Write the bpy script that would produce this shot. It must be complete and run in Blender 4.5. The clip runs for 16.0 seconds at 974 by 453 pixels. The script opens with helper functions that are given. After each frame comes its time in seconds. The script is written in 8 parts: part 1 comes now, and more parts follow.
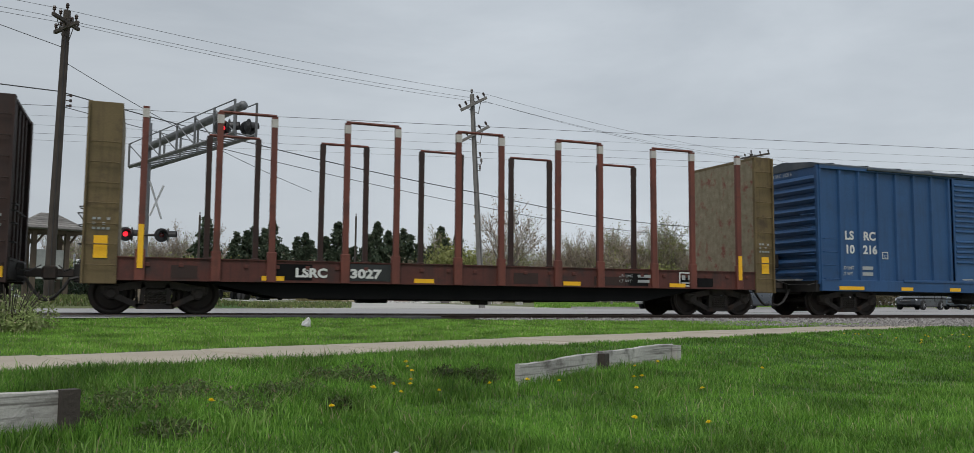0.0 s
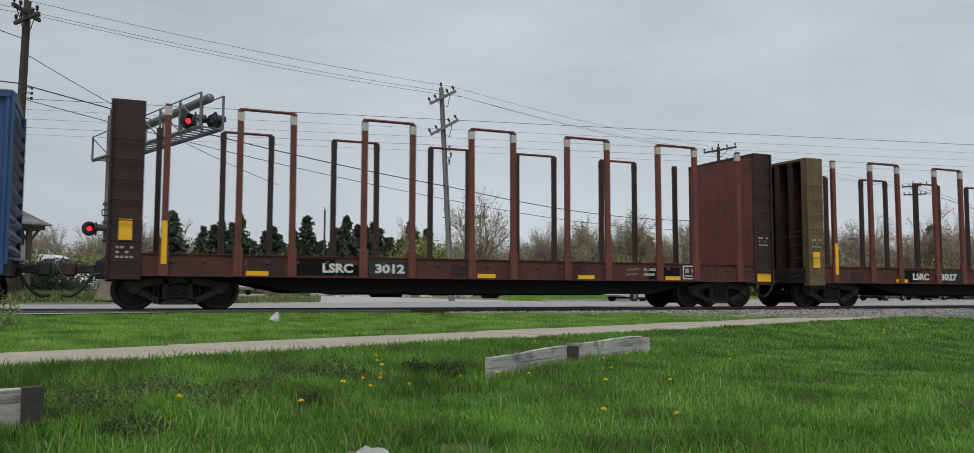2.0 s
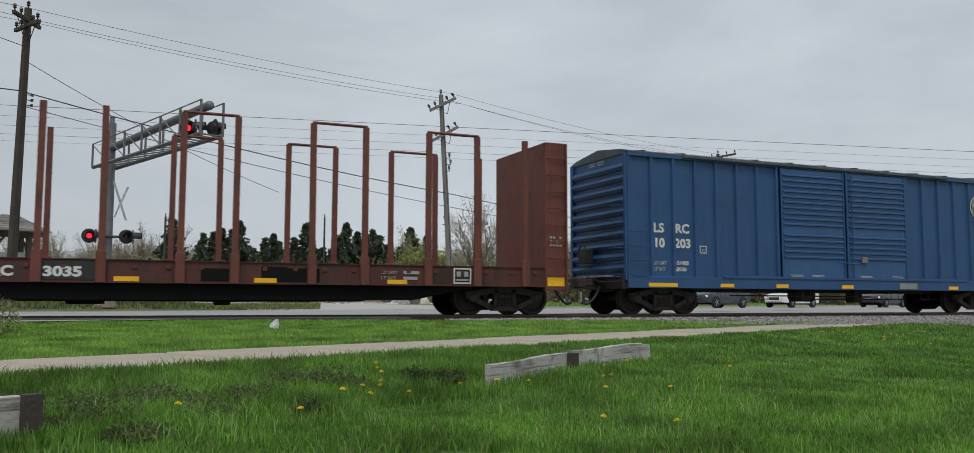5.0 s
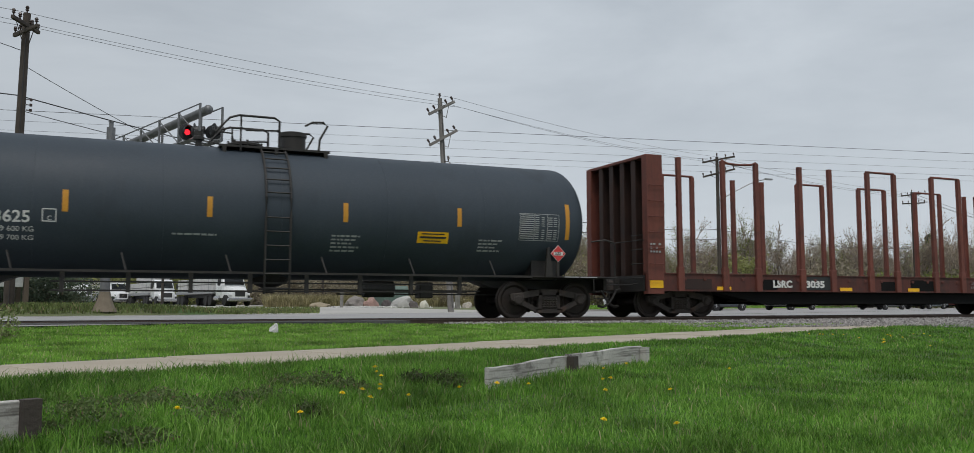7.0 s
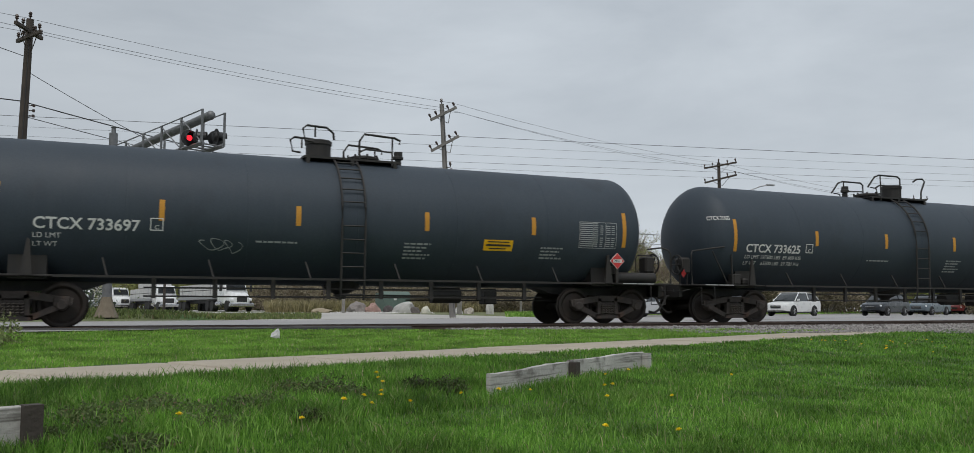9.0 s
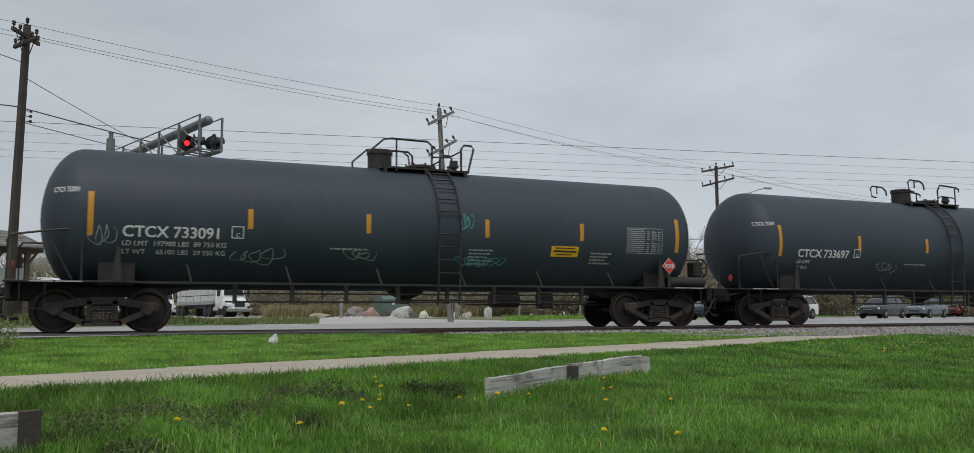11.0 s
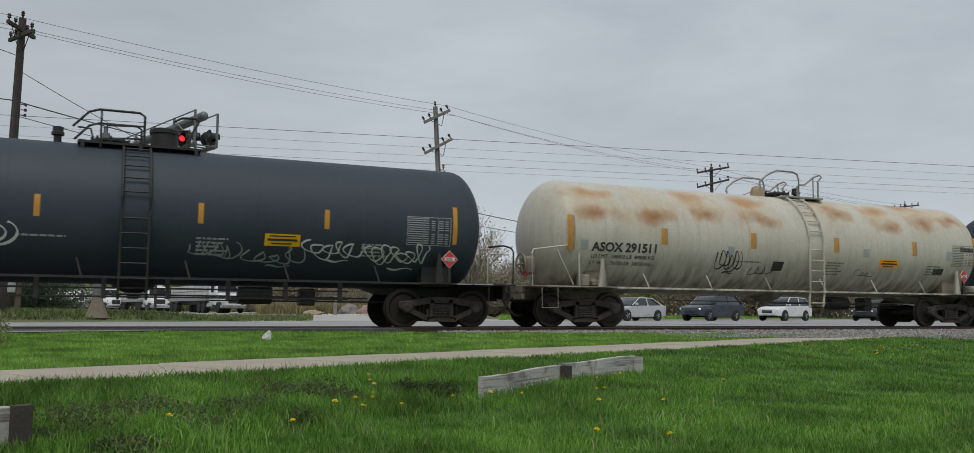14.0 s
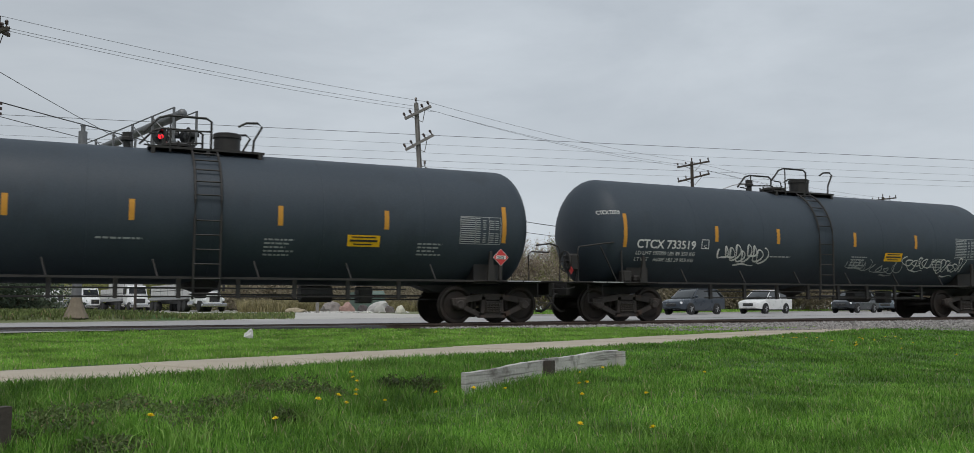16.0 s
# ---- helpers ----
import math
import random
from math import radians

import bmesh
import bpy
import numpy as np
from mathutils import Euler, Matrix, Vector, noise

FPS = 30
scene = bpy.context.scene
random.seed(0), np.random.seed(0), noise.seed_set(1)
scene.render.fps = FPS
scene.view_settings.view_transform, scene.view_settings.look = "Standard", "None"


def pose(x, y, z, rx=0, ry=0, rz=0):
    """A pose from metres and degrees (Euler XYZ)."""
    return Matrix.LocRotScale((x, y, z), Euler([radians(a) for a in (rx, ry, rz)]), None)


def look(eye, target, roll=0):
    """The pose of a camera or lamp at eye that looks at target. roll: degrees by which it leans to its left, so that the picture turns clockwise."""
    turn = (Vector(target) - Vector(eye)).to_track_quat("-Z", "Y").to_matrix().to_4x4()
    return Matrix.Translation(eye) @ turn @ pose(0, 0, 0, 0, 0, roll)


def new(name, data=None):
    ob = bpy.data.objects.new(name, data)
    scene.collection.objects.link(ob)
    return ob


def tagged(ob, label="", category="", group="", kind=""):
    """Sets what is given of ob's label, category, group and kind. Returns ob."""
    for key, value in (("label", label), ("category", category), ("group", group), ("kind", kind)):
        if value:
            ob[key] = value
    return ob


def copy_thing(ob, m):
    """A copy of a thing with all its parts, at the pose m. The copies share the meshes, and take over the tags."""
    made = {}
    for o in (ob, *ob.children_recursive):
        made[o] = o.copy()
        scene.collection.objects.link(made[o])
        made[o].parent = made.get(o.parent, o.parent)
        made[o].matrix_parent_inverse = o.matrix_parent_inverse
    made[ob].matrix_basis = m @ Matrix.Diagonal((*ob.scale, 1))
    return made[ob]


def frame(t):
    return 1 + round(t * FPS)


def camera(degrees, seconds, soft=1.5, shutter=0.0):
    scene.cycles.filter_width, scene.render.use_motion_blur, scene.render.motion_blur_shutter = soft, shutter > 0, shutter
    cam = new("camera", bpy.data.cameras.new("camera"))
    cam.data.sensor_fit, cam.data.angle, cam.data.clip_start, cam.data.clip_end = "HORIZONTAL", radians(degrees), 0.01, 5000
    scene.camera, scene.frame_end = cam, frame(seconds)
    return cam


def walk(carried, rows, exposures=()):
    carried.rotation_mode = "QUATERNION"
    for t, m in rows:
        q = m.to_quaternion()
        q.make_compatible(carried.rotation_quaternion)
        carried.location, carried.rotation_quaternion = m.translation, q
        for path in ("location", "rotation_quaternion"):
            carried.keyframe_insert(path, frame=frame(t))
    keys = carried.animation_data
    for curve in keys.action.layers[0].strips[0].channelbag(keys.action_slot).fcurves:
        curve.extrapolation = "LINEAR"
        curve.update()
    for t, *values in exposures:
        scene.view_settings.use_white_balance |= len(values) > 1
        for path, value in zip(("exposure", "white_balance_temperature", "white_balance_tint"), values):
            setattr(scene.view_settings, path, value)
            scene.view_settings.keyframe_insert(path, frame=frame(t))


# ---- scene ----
# the track runs along x; rail tops are at z = 0
EYE = 0.325            # eye height over the rails
TRACK = 20.73          # track centre line
SPEED = 9.87           # train, metres a second
cam = camera(58.64, 16.0, 0.8, 0.1)
PATH = [
    (0.0, pose(0, 0, EYE, 94.94, -0.47, -21.86)),
    (0.5, pose(0, 0, EYE, 94.64, -0.23, -22.56)),
    (1.0, pose(0, 0, EYE, 94.50, -0.12, -23.13)),
    (1.5, pose(0, 0, EYE, 94.45, -0.07, -23.58)),
    (2.0, pose(0, 0, EYE, 94.52, -0.13, -23.84)),
    (2.5, pose(0, 0, EYE, 94.58, -0.14, -23.94)),
    (3.0, pose(0, 0, EYE, 94.65, -0.22, -23.92)),
    (3.5, pose(0, 0, EYE, 94.74, -0.18, -23.86)),
    (4.0, pose(0, 0, EYE, 94.91, -0.20, -23.85)),
    (6.5, pose(0, 0, EYE, 95.03, 0.05, -23.86)),
    (7.0, pose(0, 0, EYE, 95.20, 0.06, -23.89)),
    (7.5, pose(0, 0, EYE, 95.34, 0.07, -23.89)),
    (8.0, pose(0, 0, EYE, 95.46, 0.06, -23.81)),
    (8.5, pose(0, 0, EYE, 95.52, 0.00, -23.77)),
    (11.0, pose(0, 0, EYE, 95.85, 0.23, -23.90)),
    (11.5, pose(0, 0, EYE, 95.89, 0.30, -23.90)),
    (12.0, pose(0, 0, EYE, 96.11, 0.30, -23.67)),
    (12.5, pose(0, 0, EYE, 96.51, 0.08, -23.28)),
    (13.0, pose(0, 0, EYE, 96.72, -0.37, -23.10)),
    (13.5, pose(0, 0, EYE, 96.30, -0.57, -23.51)),
    (14.0, pose(0, 0, EYE, 95.77, -0.32, -24.29)),
    (14.5, pose(0, 0, EYE, 95.39, 0.01, -25.07)),
    (15.0, pose(0, 0, EYE, 95.25, 0.07, -25.73)),
    (15.5, pose(0, 0, EYE, 95.27, 0.09, -26.11)),
    (16.0, pose(0, 0, EYE, 95.50, 0.27, -25.43)),
]
walk(cam, PATH, ((0.0, 0.0), (12.6, 0.0), (13.0, -0.12), (13.5, -0.17), (14.0, -0.13), (14.5, 0.0), (16.0, 0.0)))

# ---- light: overcast spring sky ----
SUN_AZ, SUN_EL = 205.0, 60.0
world = bpy.data.worlds.new("overcast")
scene.world = world
world.use_nodes = True
wt = world.node_tree
wt.nodes.clear()


def wnode(kind, **kw):
    nd = wt.nodes.new(kind)
    for k, v in kw.items():
        nd.inputs[k].default_value = v
    return nd


sky = wt.nodes.new("ShaderNodeTexSky")
sky.sky_type, sky.sun_disc = "NISHITA", False
sky.sun_elevation, sky.sun_rotation = radians(SUN_EL), radians(SUN_AZ)
sky_dim = wt.nodes.new("ShaderNodeVectorMath")
sky_dim.operation = "SCALE"
sky_dim.inputs["Scale"].default_value = 0.05
coord = wt.nodes.new("ShaderNodeTexCoord")
flat = wt.nodes.new("ShaderNodeMapping")
flat.inputs["Scale"].default_value = (1.0, 1.0, 3.2)
big = wnode("ShaderNodeTexNoise", Scale=2.1, Detail=8.0, Roughness=0.56, Distortion=0.45)
ramp = wt.nodes.new("ShaderNodeValToRGB")
ramp.color_ramp.elements[0].position, ramp.color_ramp.elements[0].color = 0.30, (0.445, 0.495, 0.55, 1)
ramp.color_ramp.elements[1].position, ramp.color_ramp.elements[1].color = 0.70, (0.625, 0.68, 0.735, 1)
sep = wt.nodes.new("ShaderNodeSeparateXYZ")
low = wt.nodes.new("ShaderNodeMapRange")
low.inputs["From Min"].default_value, low.inputs["From Max"].default_value = 0.0, 0.32
low.inputs["To Min"].default_value, low.inputs["To Max"].default_value = 0.55, 0.0
haze = wt.nodes.new("ShaderNodeMix")
haze.data_type = "RGBA"
haze.inputs["B"].default_value = (0.66, 0.705, 0.745, 1)
mixs = wt.nodes.new("ShaderNodeMix")
mixs.data_type = "RGBA"
mixs.inputs["Factor"].default_value = 0.93
back = wnode("ShaderNodeBackground", Strength=1.0)
wout = wt.nodes.new("ShaderNodeOutputWorld")
L = wt.links.new
L(coord.outputs["Generated"], flat.inputs["Vector"])
L(flat.outputs["Vector"], big.inputs["Vector"])
L(big.outputs["Fac"], ramp.inputs["Fac"])
L(coord.outputs["Generated"], sep.inputs["Vector"])
L(sep.outputs["Z"], low.inputs["Value"])
L(low.outputs["Result"], haze.inputs["Factor"])
L(ramp.outputs["Color"], haze.inputs["A"])
L(sky.outputs["Color"], sky_dim.inputs[0])
L(sky_dim.outputs["Vector"], mixs.inputs["A"])
L(haze.outputs["Result"], mixs.inputs["B"])
side_x = wt.nodes.new("ShaderNodeMapRange")
side_x.inputs["From Min"].default_value, side_x.inputs["From Max"].default_value = -0.15, 0.42
side_x.inputs["To Min"].default_value, side_x.inputs["To Max"].default_value = 0.85, 1.02
lean_x = wt.nodes.new("ShaderNodeVectorMath")
lean_x.operation = "SCALE"
L(sep.outputs["X"], side_x.inputs["Value"])
L(side_x.outputs["Result"], lean_x.inputs["Scale"])
L(mixs.outputs["Result"], lean_x.inputs[0])
L(lean_x.outputs["Vector"], back.inputs["Color"])
L(back.outputs["Background"], wout.inputs["Surface"])

sun = new("sun", bpy.data.lights.new("sun", "SUN"))
sun.data.energy, sun.data.angle, sun.data.color = 1.7, radians(25), (1.0, 0.97, 0.93)
az, el = radians(SUN_AZ), radians(SUN_EL)
sun.matrix_world = look((60 * math.sin(az) * math.cos(el), 60 * math.cos(az) * math.cos(el), 60 * math.sin(el)), (0, 0, 0))
scene.view_settings.exposure = 0.0

# ---- materials ----
MATS = {}


def surface(name, a, b, rough=0.6, metal=0.0, grain=6.0, fine=60.0, bump=0.15, streak=0.0, streak_col=(0.05, 0.04, 0.03),
            spots=0.0, spot_col=(0.16, 0.06, 0.03), spot_scale=2.5, per="none", spec=0.5, glass=0.0):
    """Two tones mixed by a coarse and a fine noise, with streaks that run down, stains and relief."""
    if name in MATS:
        return MATS[name]
    m = bpy.data.materials.new(name)
    m.use_nodes = True
    nt = m.node_tree
    bs = nt.nodes["Principled BSDF"]
    ln = nt.links.new

    def noise_tex(scale, detail=4.0, vec=None, rough_=0.55):
        n = nt.nodes.new("ShaderNodeTexNoise")
        n.inputs["Scale"].default_value, n.inputs["Detail"].default_value, n.inputs["Roughness"].default_value = scale, detail, rough_
        ln(vec or tc.outputs["Object"], n.inputs["Vector"])
        return n.outputs["Fac"]

    def blend(fac, x, y):
        n = nt.nodes.new("ShaderNodeMix")
        n.data_type = "RGBA"
        for sock, v in (("Factor", fac), ("A", x), ("B", y)):
            if hasattr(v, "is_linked"):
                ln(v, n.inputs[sock])
            else:
                n.inputs[sock].default_value = v if sock == "Factor" else (*v, 1)
        return n.outputs["Result"]

    def span(v, lo, hi, to_lo=0.0, to_hi=1.0):
        n = nt.nodes.new("ShaderNodeMapRange")
        n.inputs["From Min"].default_value, n.inputs["From Max"].default_value = lo, hi
        n.inputs["To Min"].default_value, n.inputs["To Max"].default_value = to_lo, to_hi
        ln(v, n.inputs["Value"])
        return n.outputs["Result"]

    tc = nt.nodes.new("ShaderNodeTexCoord")
    coarse, tiny = noise_tex(grain), noise_tex(fine, 3.0)
    col = blend(span(coarse, 0.3, 0.7), a, b)
    col = blend(span(tiny, 0.3, 0.75, 0.0, 0.35), col, tuple(0.6 * v for v in a))
    if per != "none":
        src = nt.nodes.new("ShaderNodeObjectInfo" if per == "object" else "ShaderNodeNewGeometry")
        rnd = src.outputs["Random" if per == "object" else "Random Per Island"]
        hs = nt.nodes.new("ShaderNodeHueSaturation")
        ln(span(rnd, 0, 1, 0.62, 1.35), hs.inputs["Value"])
        ln(span(rnd, 0, 1, 0.488, 0.512), hs.inputs["Hue"])
        ln(col, hs.inputs["Color"])
        col = hs.outputs["Color"]
    if streak:
        mp = nt.nodes.new("ShaderNodeMapping")
        mp.inputs["Scale"].default_value = (5.0, 5.0, 0.35)
        ln(tc.outputs["Object"], mp.inputs["Vector"])
        st = noise_tex(1.6, 5.0, mp.outputs["Vector"])
        col = blend(span(st, 0.5, 0.78, 0.0, streak), col, streak_col)
    if spots:
        sp = noise_tex(spot_scale, 6.0, None, 0.62)
        col = blend(span(sp, 0.55, 0.68, 0.0, spots), col, spot_col)
    ln(col, bs.inputs["Base Color"])
    ln(span(coarse, 0.2, 0.8, max(0.05, rough - 0.1), min(1.0, rough + 0.12)), bs.inputs["Roughness"])
    bs.inputs["Metallic"].default_value = metal
    bs.inputs["Specular IOR Level"].default_value = spec
    if bump:
        bp = nt.nodes.new("ShaderNodeBump")
        bp.inputs["Strength"].default_value, bp.inputs["Distance"].default_value = bump, 0.02
        ln(tiny, bp.inputs["Height"])
        ln(bp.outputs["Normal"], bs.inputs["Normal"])
    MATS[name] = m
    return m


def glow(name, col, strength):
    m = bpy.data.materials.new(name)
    m.use_nodes = True
    bs = m.node_tree.nodes["Principled BSDF"]
    bs.inputs["Base Color"].default_value = (*col, 1)
    bs.inputs["Emission Color"].default_value = (*col, 1)
    bs.inputs["Emission Strength"].default_value = strength
    return m


def glassy(name, col, rough=0.05):
    m = bpy.data.materials.new(name)
    m.use_nodes = True
    bs = m.node_tree.nodes["Principled BSDF"]
    bs.inputs["Base Color"].default_value = (*col, 1)
    bs.inputs["Roughness"].default_value = rough
    bs.inputs["Specular IOR Level"].default_value = 0.8
    return m


M_TANK = surface("black_tank_paint", (0.033, 0.045, 0.060), (0.046, 0.060, 0.077), 0.60, 0, 0.7, 25, 0.05, 0.22, (0.06, 0.068, 0.075), 0.35, (0.022, 0.026, 0.032), 0.8, spec=0.36)
M_BLACK = surface("black_frame_paint", (0.012, 0.011, 0.011), (0.03, 0.026, 0.023), 0.6, 0, 3, 40, 0.1, 0.3, (0.06, 0.045, 0.035))
M_TRUCK = surface("grimy_cast_steel", (0.036, 0.030, 0.027), (0.076, 0.061, 0.053), 0.8, 0.0, 5, 50, 0.3, 0.0, spots=0.5, spot_col=(0.10, 0.05, 0.03))
M_WHEEL = surface("rusty_wheel_steel", (0.026, 0.022, 0.020), (0.050, 0.036, 0.029), 0.62, 0.4, 4, 40, 0.15)
M_TREAD = surface("polished_steel", (0.35, 0.34, 0.33), (0.45, 0.44, 0.43), 0.3, 0.9, 5, 50, 0.05)
M_BLUE = surface("blue_car_paint", (0.016, 0.066, 0.175), (0.026, 0.090, 0.225), 0.5, 0, 0.8, 30, 0.06, 0.35, (0.012, 0.03, 0.06), 0.25, (0.02, 0.035, 0.06), 1.4)
M_BLUE_DOOR = surface("blue_door_paint", (0.022, 0.085, 0.215), (0.034, 0.110, 0.265), 0.45, 0, 0.9, 30, 0.05, 0.3, (0.012, 0.03, 0.06))
M_ROOF = surface("dull_roof_steel", (0.03, 0.045, 0.06), (0.12, 0.13, 0.14), 0.6, 0.2, 1.2, 20, 0.1)
M_RED = surface("weathered_red_paint", (0.125, 0.034, 0.024), (0.185, 0.054, 0.036), 0.65, 0, 1.6, 30, 0.12, 0.45, (0.03, 0.015, 0.012), 0.5, (0.045, 0.02, 0.014), 1.8)
M_DECK = surface("dirty_red_sill", (0.07, 0.02, 0.016), (0.12, 0.034, 0.024), 0.7, 0, 1.3, 30, 0.12, 0.7, (0.02, 0.014, 0.012), 0.8, (0.02, 0.02, 0.019), 0.9)
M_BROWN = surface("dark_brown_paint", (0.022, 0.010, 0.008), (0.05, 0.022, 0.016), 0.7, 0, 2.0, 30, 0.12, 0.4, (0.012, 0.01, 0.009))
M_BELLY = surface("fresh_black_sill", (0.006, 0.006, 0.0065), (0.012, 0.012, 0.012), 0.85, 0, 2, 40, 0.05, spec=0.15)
M_SIGNAL = surface("signal_grey", (0.14, 0.145, 0.15), (0.22, 0.225, 0.23), 0.5, 0.3, 4, 40, 0.05, 0.2, (0.08, 0.075, 0.07))
M_OCHRE = surface("faded_ochre_paint", (0.12, 0.085, 0.035), (0.18, 0.13, 0.06), 0.7, 0, 1.8, 30, 0.15, 0.6, (0.05, 0.03, 0.016), 0.6, (0.05, 0.03, 0.02), 2.2)
M_PEEL = surface("peeling_board", (0.30, 0.26, 0.18), (0.20, 0.17, 0.11), 0.85, 0, 5, 30, 0.4, 0.3, (0.08, 0.05, 0.03), 0.9, (0.20, 0.06, 0.045), 3.2)
M_YELLOW = surface("yellow_reflector", (0.90, 0.46, 0.008), (0.95, 0.54, 0.015), 0.45, 0, 4, 40, 0.02)
M_AMBER = surface("aged_reflector", (0.55, 0.24, 0.02), (0.62, 0.30, 0.03), 0.5, 0, 4, 40, 0.02)
M_WHITE = surface("white_lettering", (0.62, 0.62, 0.60), (0.75, 0.75, 0.73), 0.6, 0, 3, 30, 0.02)
M_GREYL = surface("faded_lettering", (0.32, 0.34, 0.34), (0.42, 0.43, 0.43), 0.6, 0, 3, 30, 0.02)
M_INK = surface("black_lettering", (0.02, 0.02, 0.02), (0.05, 0.05, 0.05), 0.6, 0, 3, 30, 0.02)
M_PLAC = surface("red_placard", (0.55, 0.03, 0.03), (0.62, 0.05, 0.05), 0.5, 0, 3, 30, 0.02)
M_TEAL = surface("teal_spray", (0.06, 0.30, 0.32), (0.08, 0.36, 0.36), 0.6, 0, 3, 30, 0.0)
M_WHITETIP = surface("bare_white_tip", (0.45, 0.42, 0.40), (0.60, 0.57, 0.54), 0.7, 0, 6, 40, 0.05)
M_GALV = surface("galvanised_steel", (0.30, 0.31, 0.32), (0.42, 0.43, 0.44), 0.5, 0.4, 4, 40, 0.05, 0.2, (0.15, 0.13, 0.11))
def grained(name, a, b, dark):
    """Sawn board with long grain, splits and dark weather stains."""
    m = surface(name, a, b, 0.9, 0, 2.0, 45, 0.3, 0, spots=0.8, spot_col=dark, spot_scale=3.5)
    nt = m.node_tree
    bs = nt.nodes["Principled BSDF"]
    tc = nt.nodes.new("ShaderNodeTexCoord")
    mp = nt.nodes.new("ShaderNodeMapping")
    mp.inputs["Scale"].default_value = (1.5, 1.5, 42.0)
    nz = nt.nodes.new("ShaderNodeTexNoise")
    nz.inputs["Scale"].default_value, nz.inputs["Detail"].default_value = 1.3, 5.0
    mr = nt.nodes.new("ShaderNodeMapRange")
    mr.inputs["From Min"].default_value, mr.inputs["From Max"].default_value = 0.52, 0.70
    mr.inputs["To Max"].default_value = 0.75
    mx = nt.nodes.new("ShaderNodeMix")
    mx.data_type = "RGBA"
    mx.inputs["B"].default_value = (*dark, 1)
    base = bs.inputs["Base Color"].links[0].from_socket
    nt.links.new(tc.outputs["Object"], mp.inputs["Vector"]), nt.links.new(mp.outputs["Vector"], nz.inputs["Vector"])
    nt.links.new(nz.outputs["Fac"], mr.inputs["Value"]), nt.links.new(mr.outputs["Result"], mx.inputs["Factor"])
    nt.links.new(base, mx.inputs["A"]), nt.links.new(mx.outputs["Result"], bs.inputs["Base Color"])
    return m


M_BOARD = grained("split_grey_board", (0.37, 0.355, 0.33), (0.60, 0.58, 0.54), (0.075, 0.065, 0.055))
M_POLE = surface("weathered_pole_wood", (0.045, 0.036, 0.030), (0.085, 0.070, 0.057), 0.9, 0, 2, 40, 0.3, 0.5, (0.03, 0.025, 0.02))
M_GREYWOOD = surface("silvered_board", (0.20, 0.19, 0.175), (0.36, 0.34, 0.31), 0.9, 0, 2.5, 45, 0.35, 0.0, spots=0.75, spot_col=(0.10, 0.085, 0.07), spot_scale=3.0)
M_CONC = surface("sidewalk_concrete", (0.35, 0.305, 0.24), (0.47, 0.415, 0.33), 0.9, 0, 1.2, 60, 0.15, 0.0, spots=0.25, spot_col=(0.25, 0.22, 0.18), spot_scale=1.5)
M_ROAD = surface("worn_road", (0.29, 0.285, 0.285), (0.38, 0.37, 0.365), 0.9, 0, 0.35, 40, 0.1, 0.0, spots=0.4, spot_col=(0.20, 0.20, 0.20), spot_scale=0.4)
M_DRIVE = surface("driveway_concrete", (0.39, 0.375, 0.35), (0.48, 0.465, 0.435), 0.9, 0, 0.3, 40, 0.1)
M_BALLAST = surface("ballast_stone", (0.16, 0.15, 0.145), (0.42, 0.40, 0.38), 0.9, 0, 8, 45, 0.6, per="island")
M_TIE = surface("creosoted_tie", (0.035, 0.028, 0.024), (0.07, 0.058, 0.05), 0.9, 0, 4, 40, 0.3)
M_LAWN = surface("lawn_soil", (0.045, 0.095, 0.018), (0.075, 0.14, 0.028), 0.95, 0, 0.6, 18, 0.5, 0.0, spots=0.5, spot_col=(0.05, 0.045, 0.025), spot_scale=0.35)
M_VERGE = surface("far_verge_grass", (0.10, 0.12, 0.045), (0.15, 0.17, 0.065), 0.95, 0, 0.25, 8, 0.5, 0.0, spots=0.85, spot_col=(0.20, 0.16, 0.10), spot_scale=0.35)
M_WIRE = surface("dark_cable", (0.03, 0.03, 0.032), (0.05, 0.05, 0.052), 0.6, 0, 3, 30, 0.0)
M_PORC = surface("brown_porcelain", (0.03, 0.016, 0.012), (0.05, 0.028, 0.02), 0.3, 0, 3, 30, 0.0)


# ---- mesh helpers ----
def part(name, bm, material, parent=None, label="", smooth=False):
    me = bpy.data.meshes.new(name)
    bmesh.ops.recalc_face_normals(bm, faces=bm.faces)
    bm.to_mesh(me)
    bm.free()
    if smooth:
        me.shade_smooth()
        me.set_sharp_from_angle(angle=radians(38))
    me.materials.append(material)
    ob = new(name, me)
    ob.parent = parent
    return tagged(ob, label)


def share(name, ob, m, parent=None):
    """Another object on ob's mesh, at the pose m in its parent's space."""
    twin = new(name, ob.data)
    twin.parent, twin.matrix_basis = parent, m
    return twin


def thing(name, label, category, m=Matrix(), group="", kind=""):
    ob = new(name)
    ob.matrix_basis = m
    return tagged(ob, label, category, group, kind)


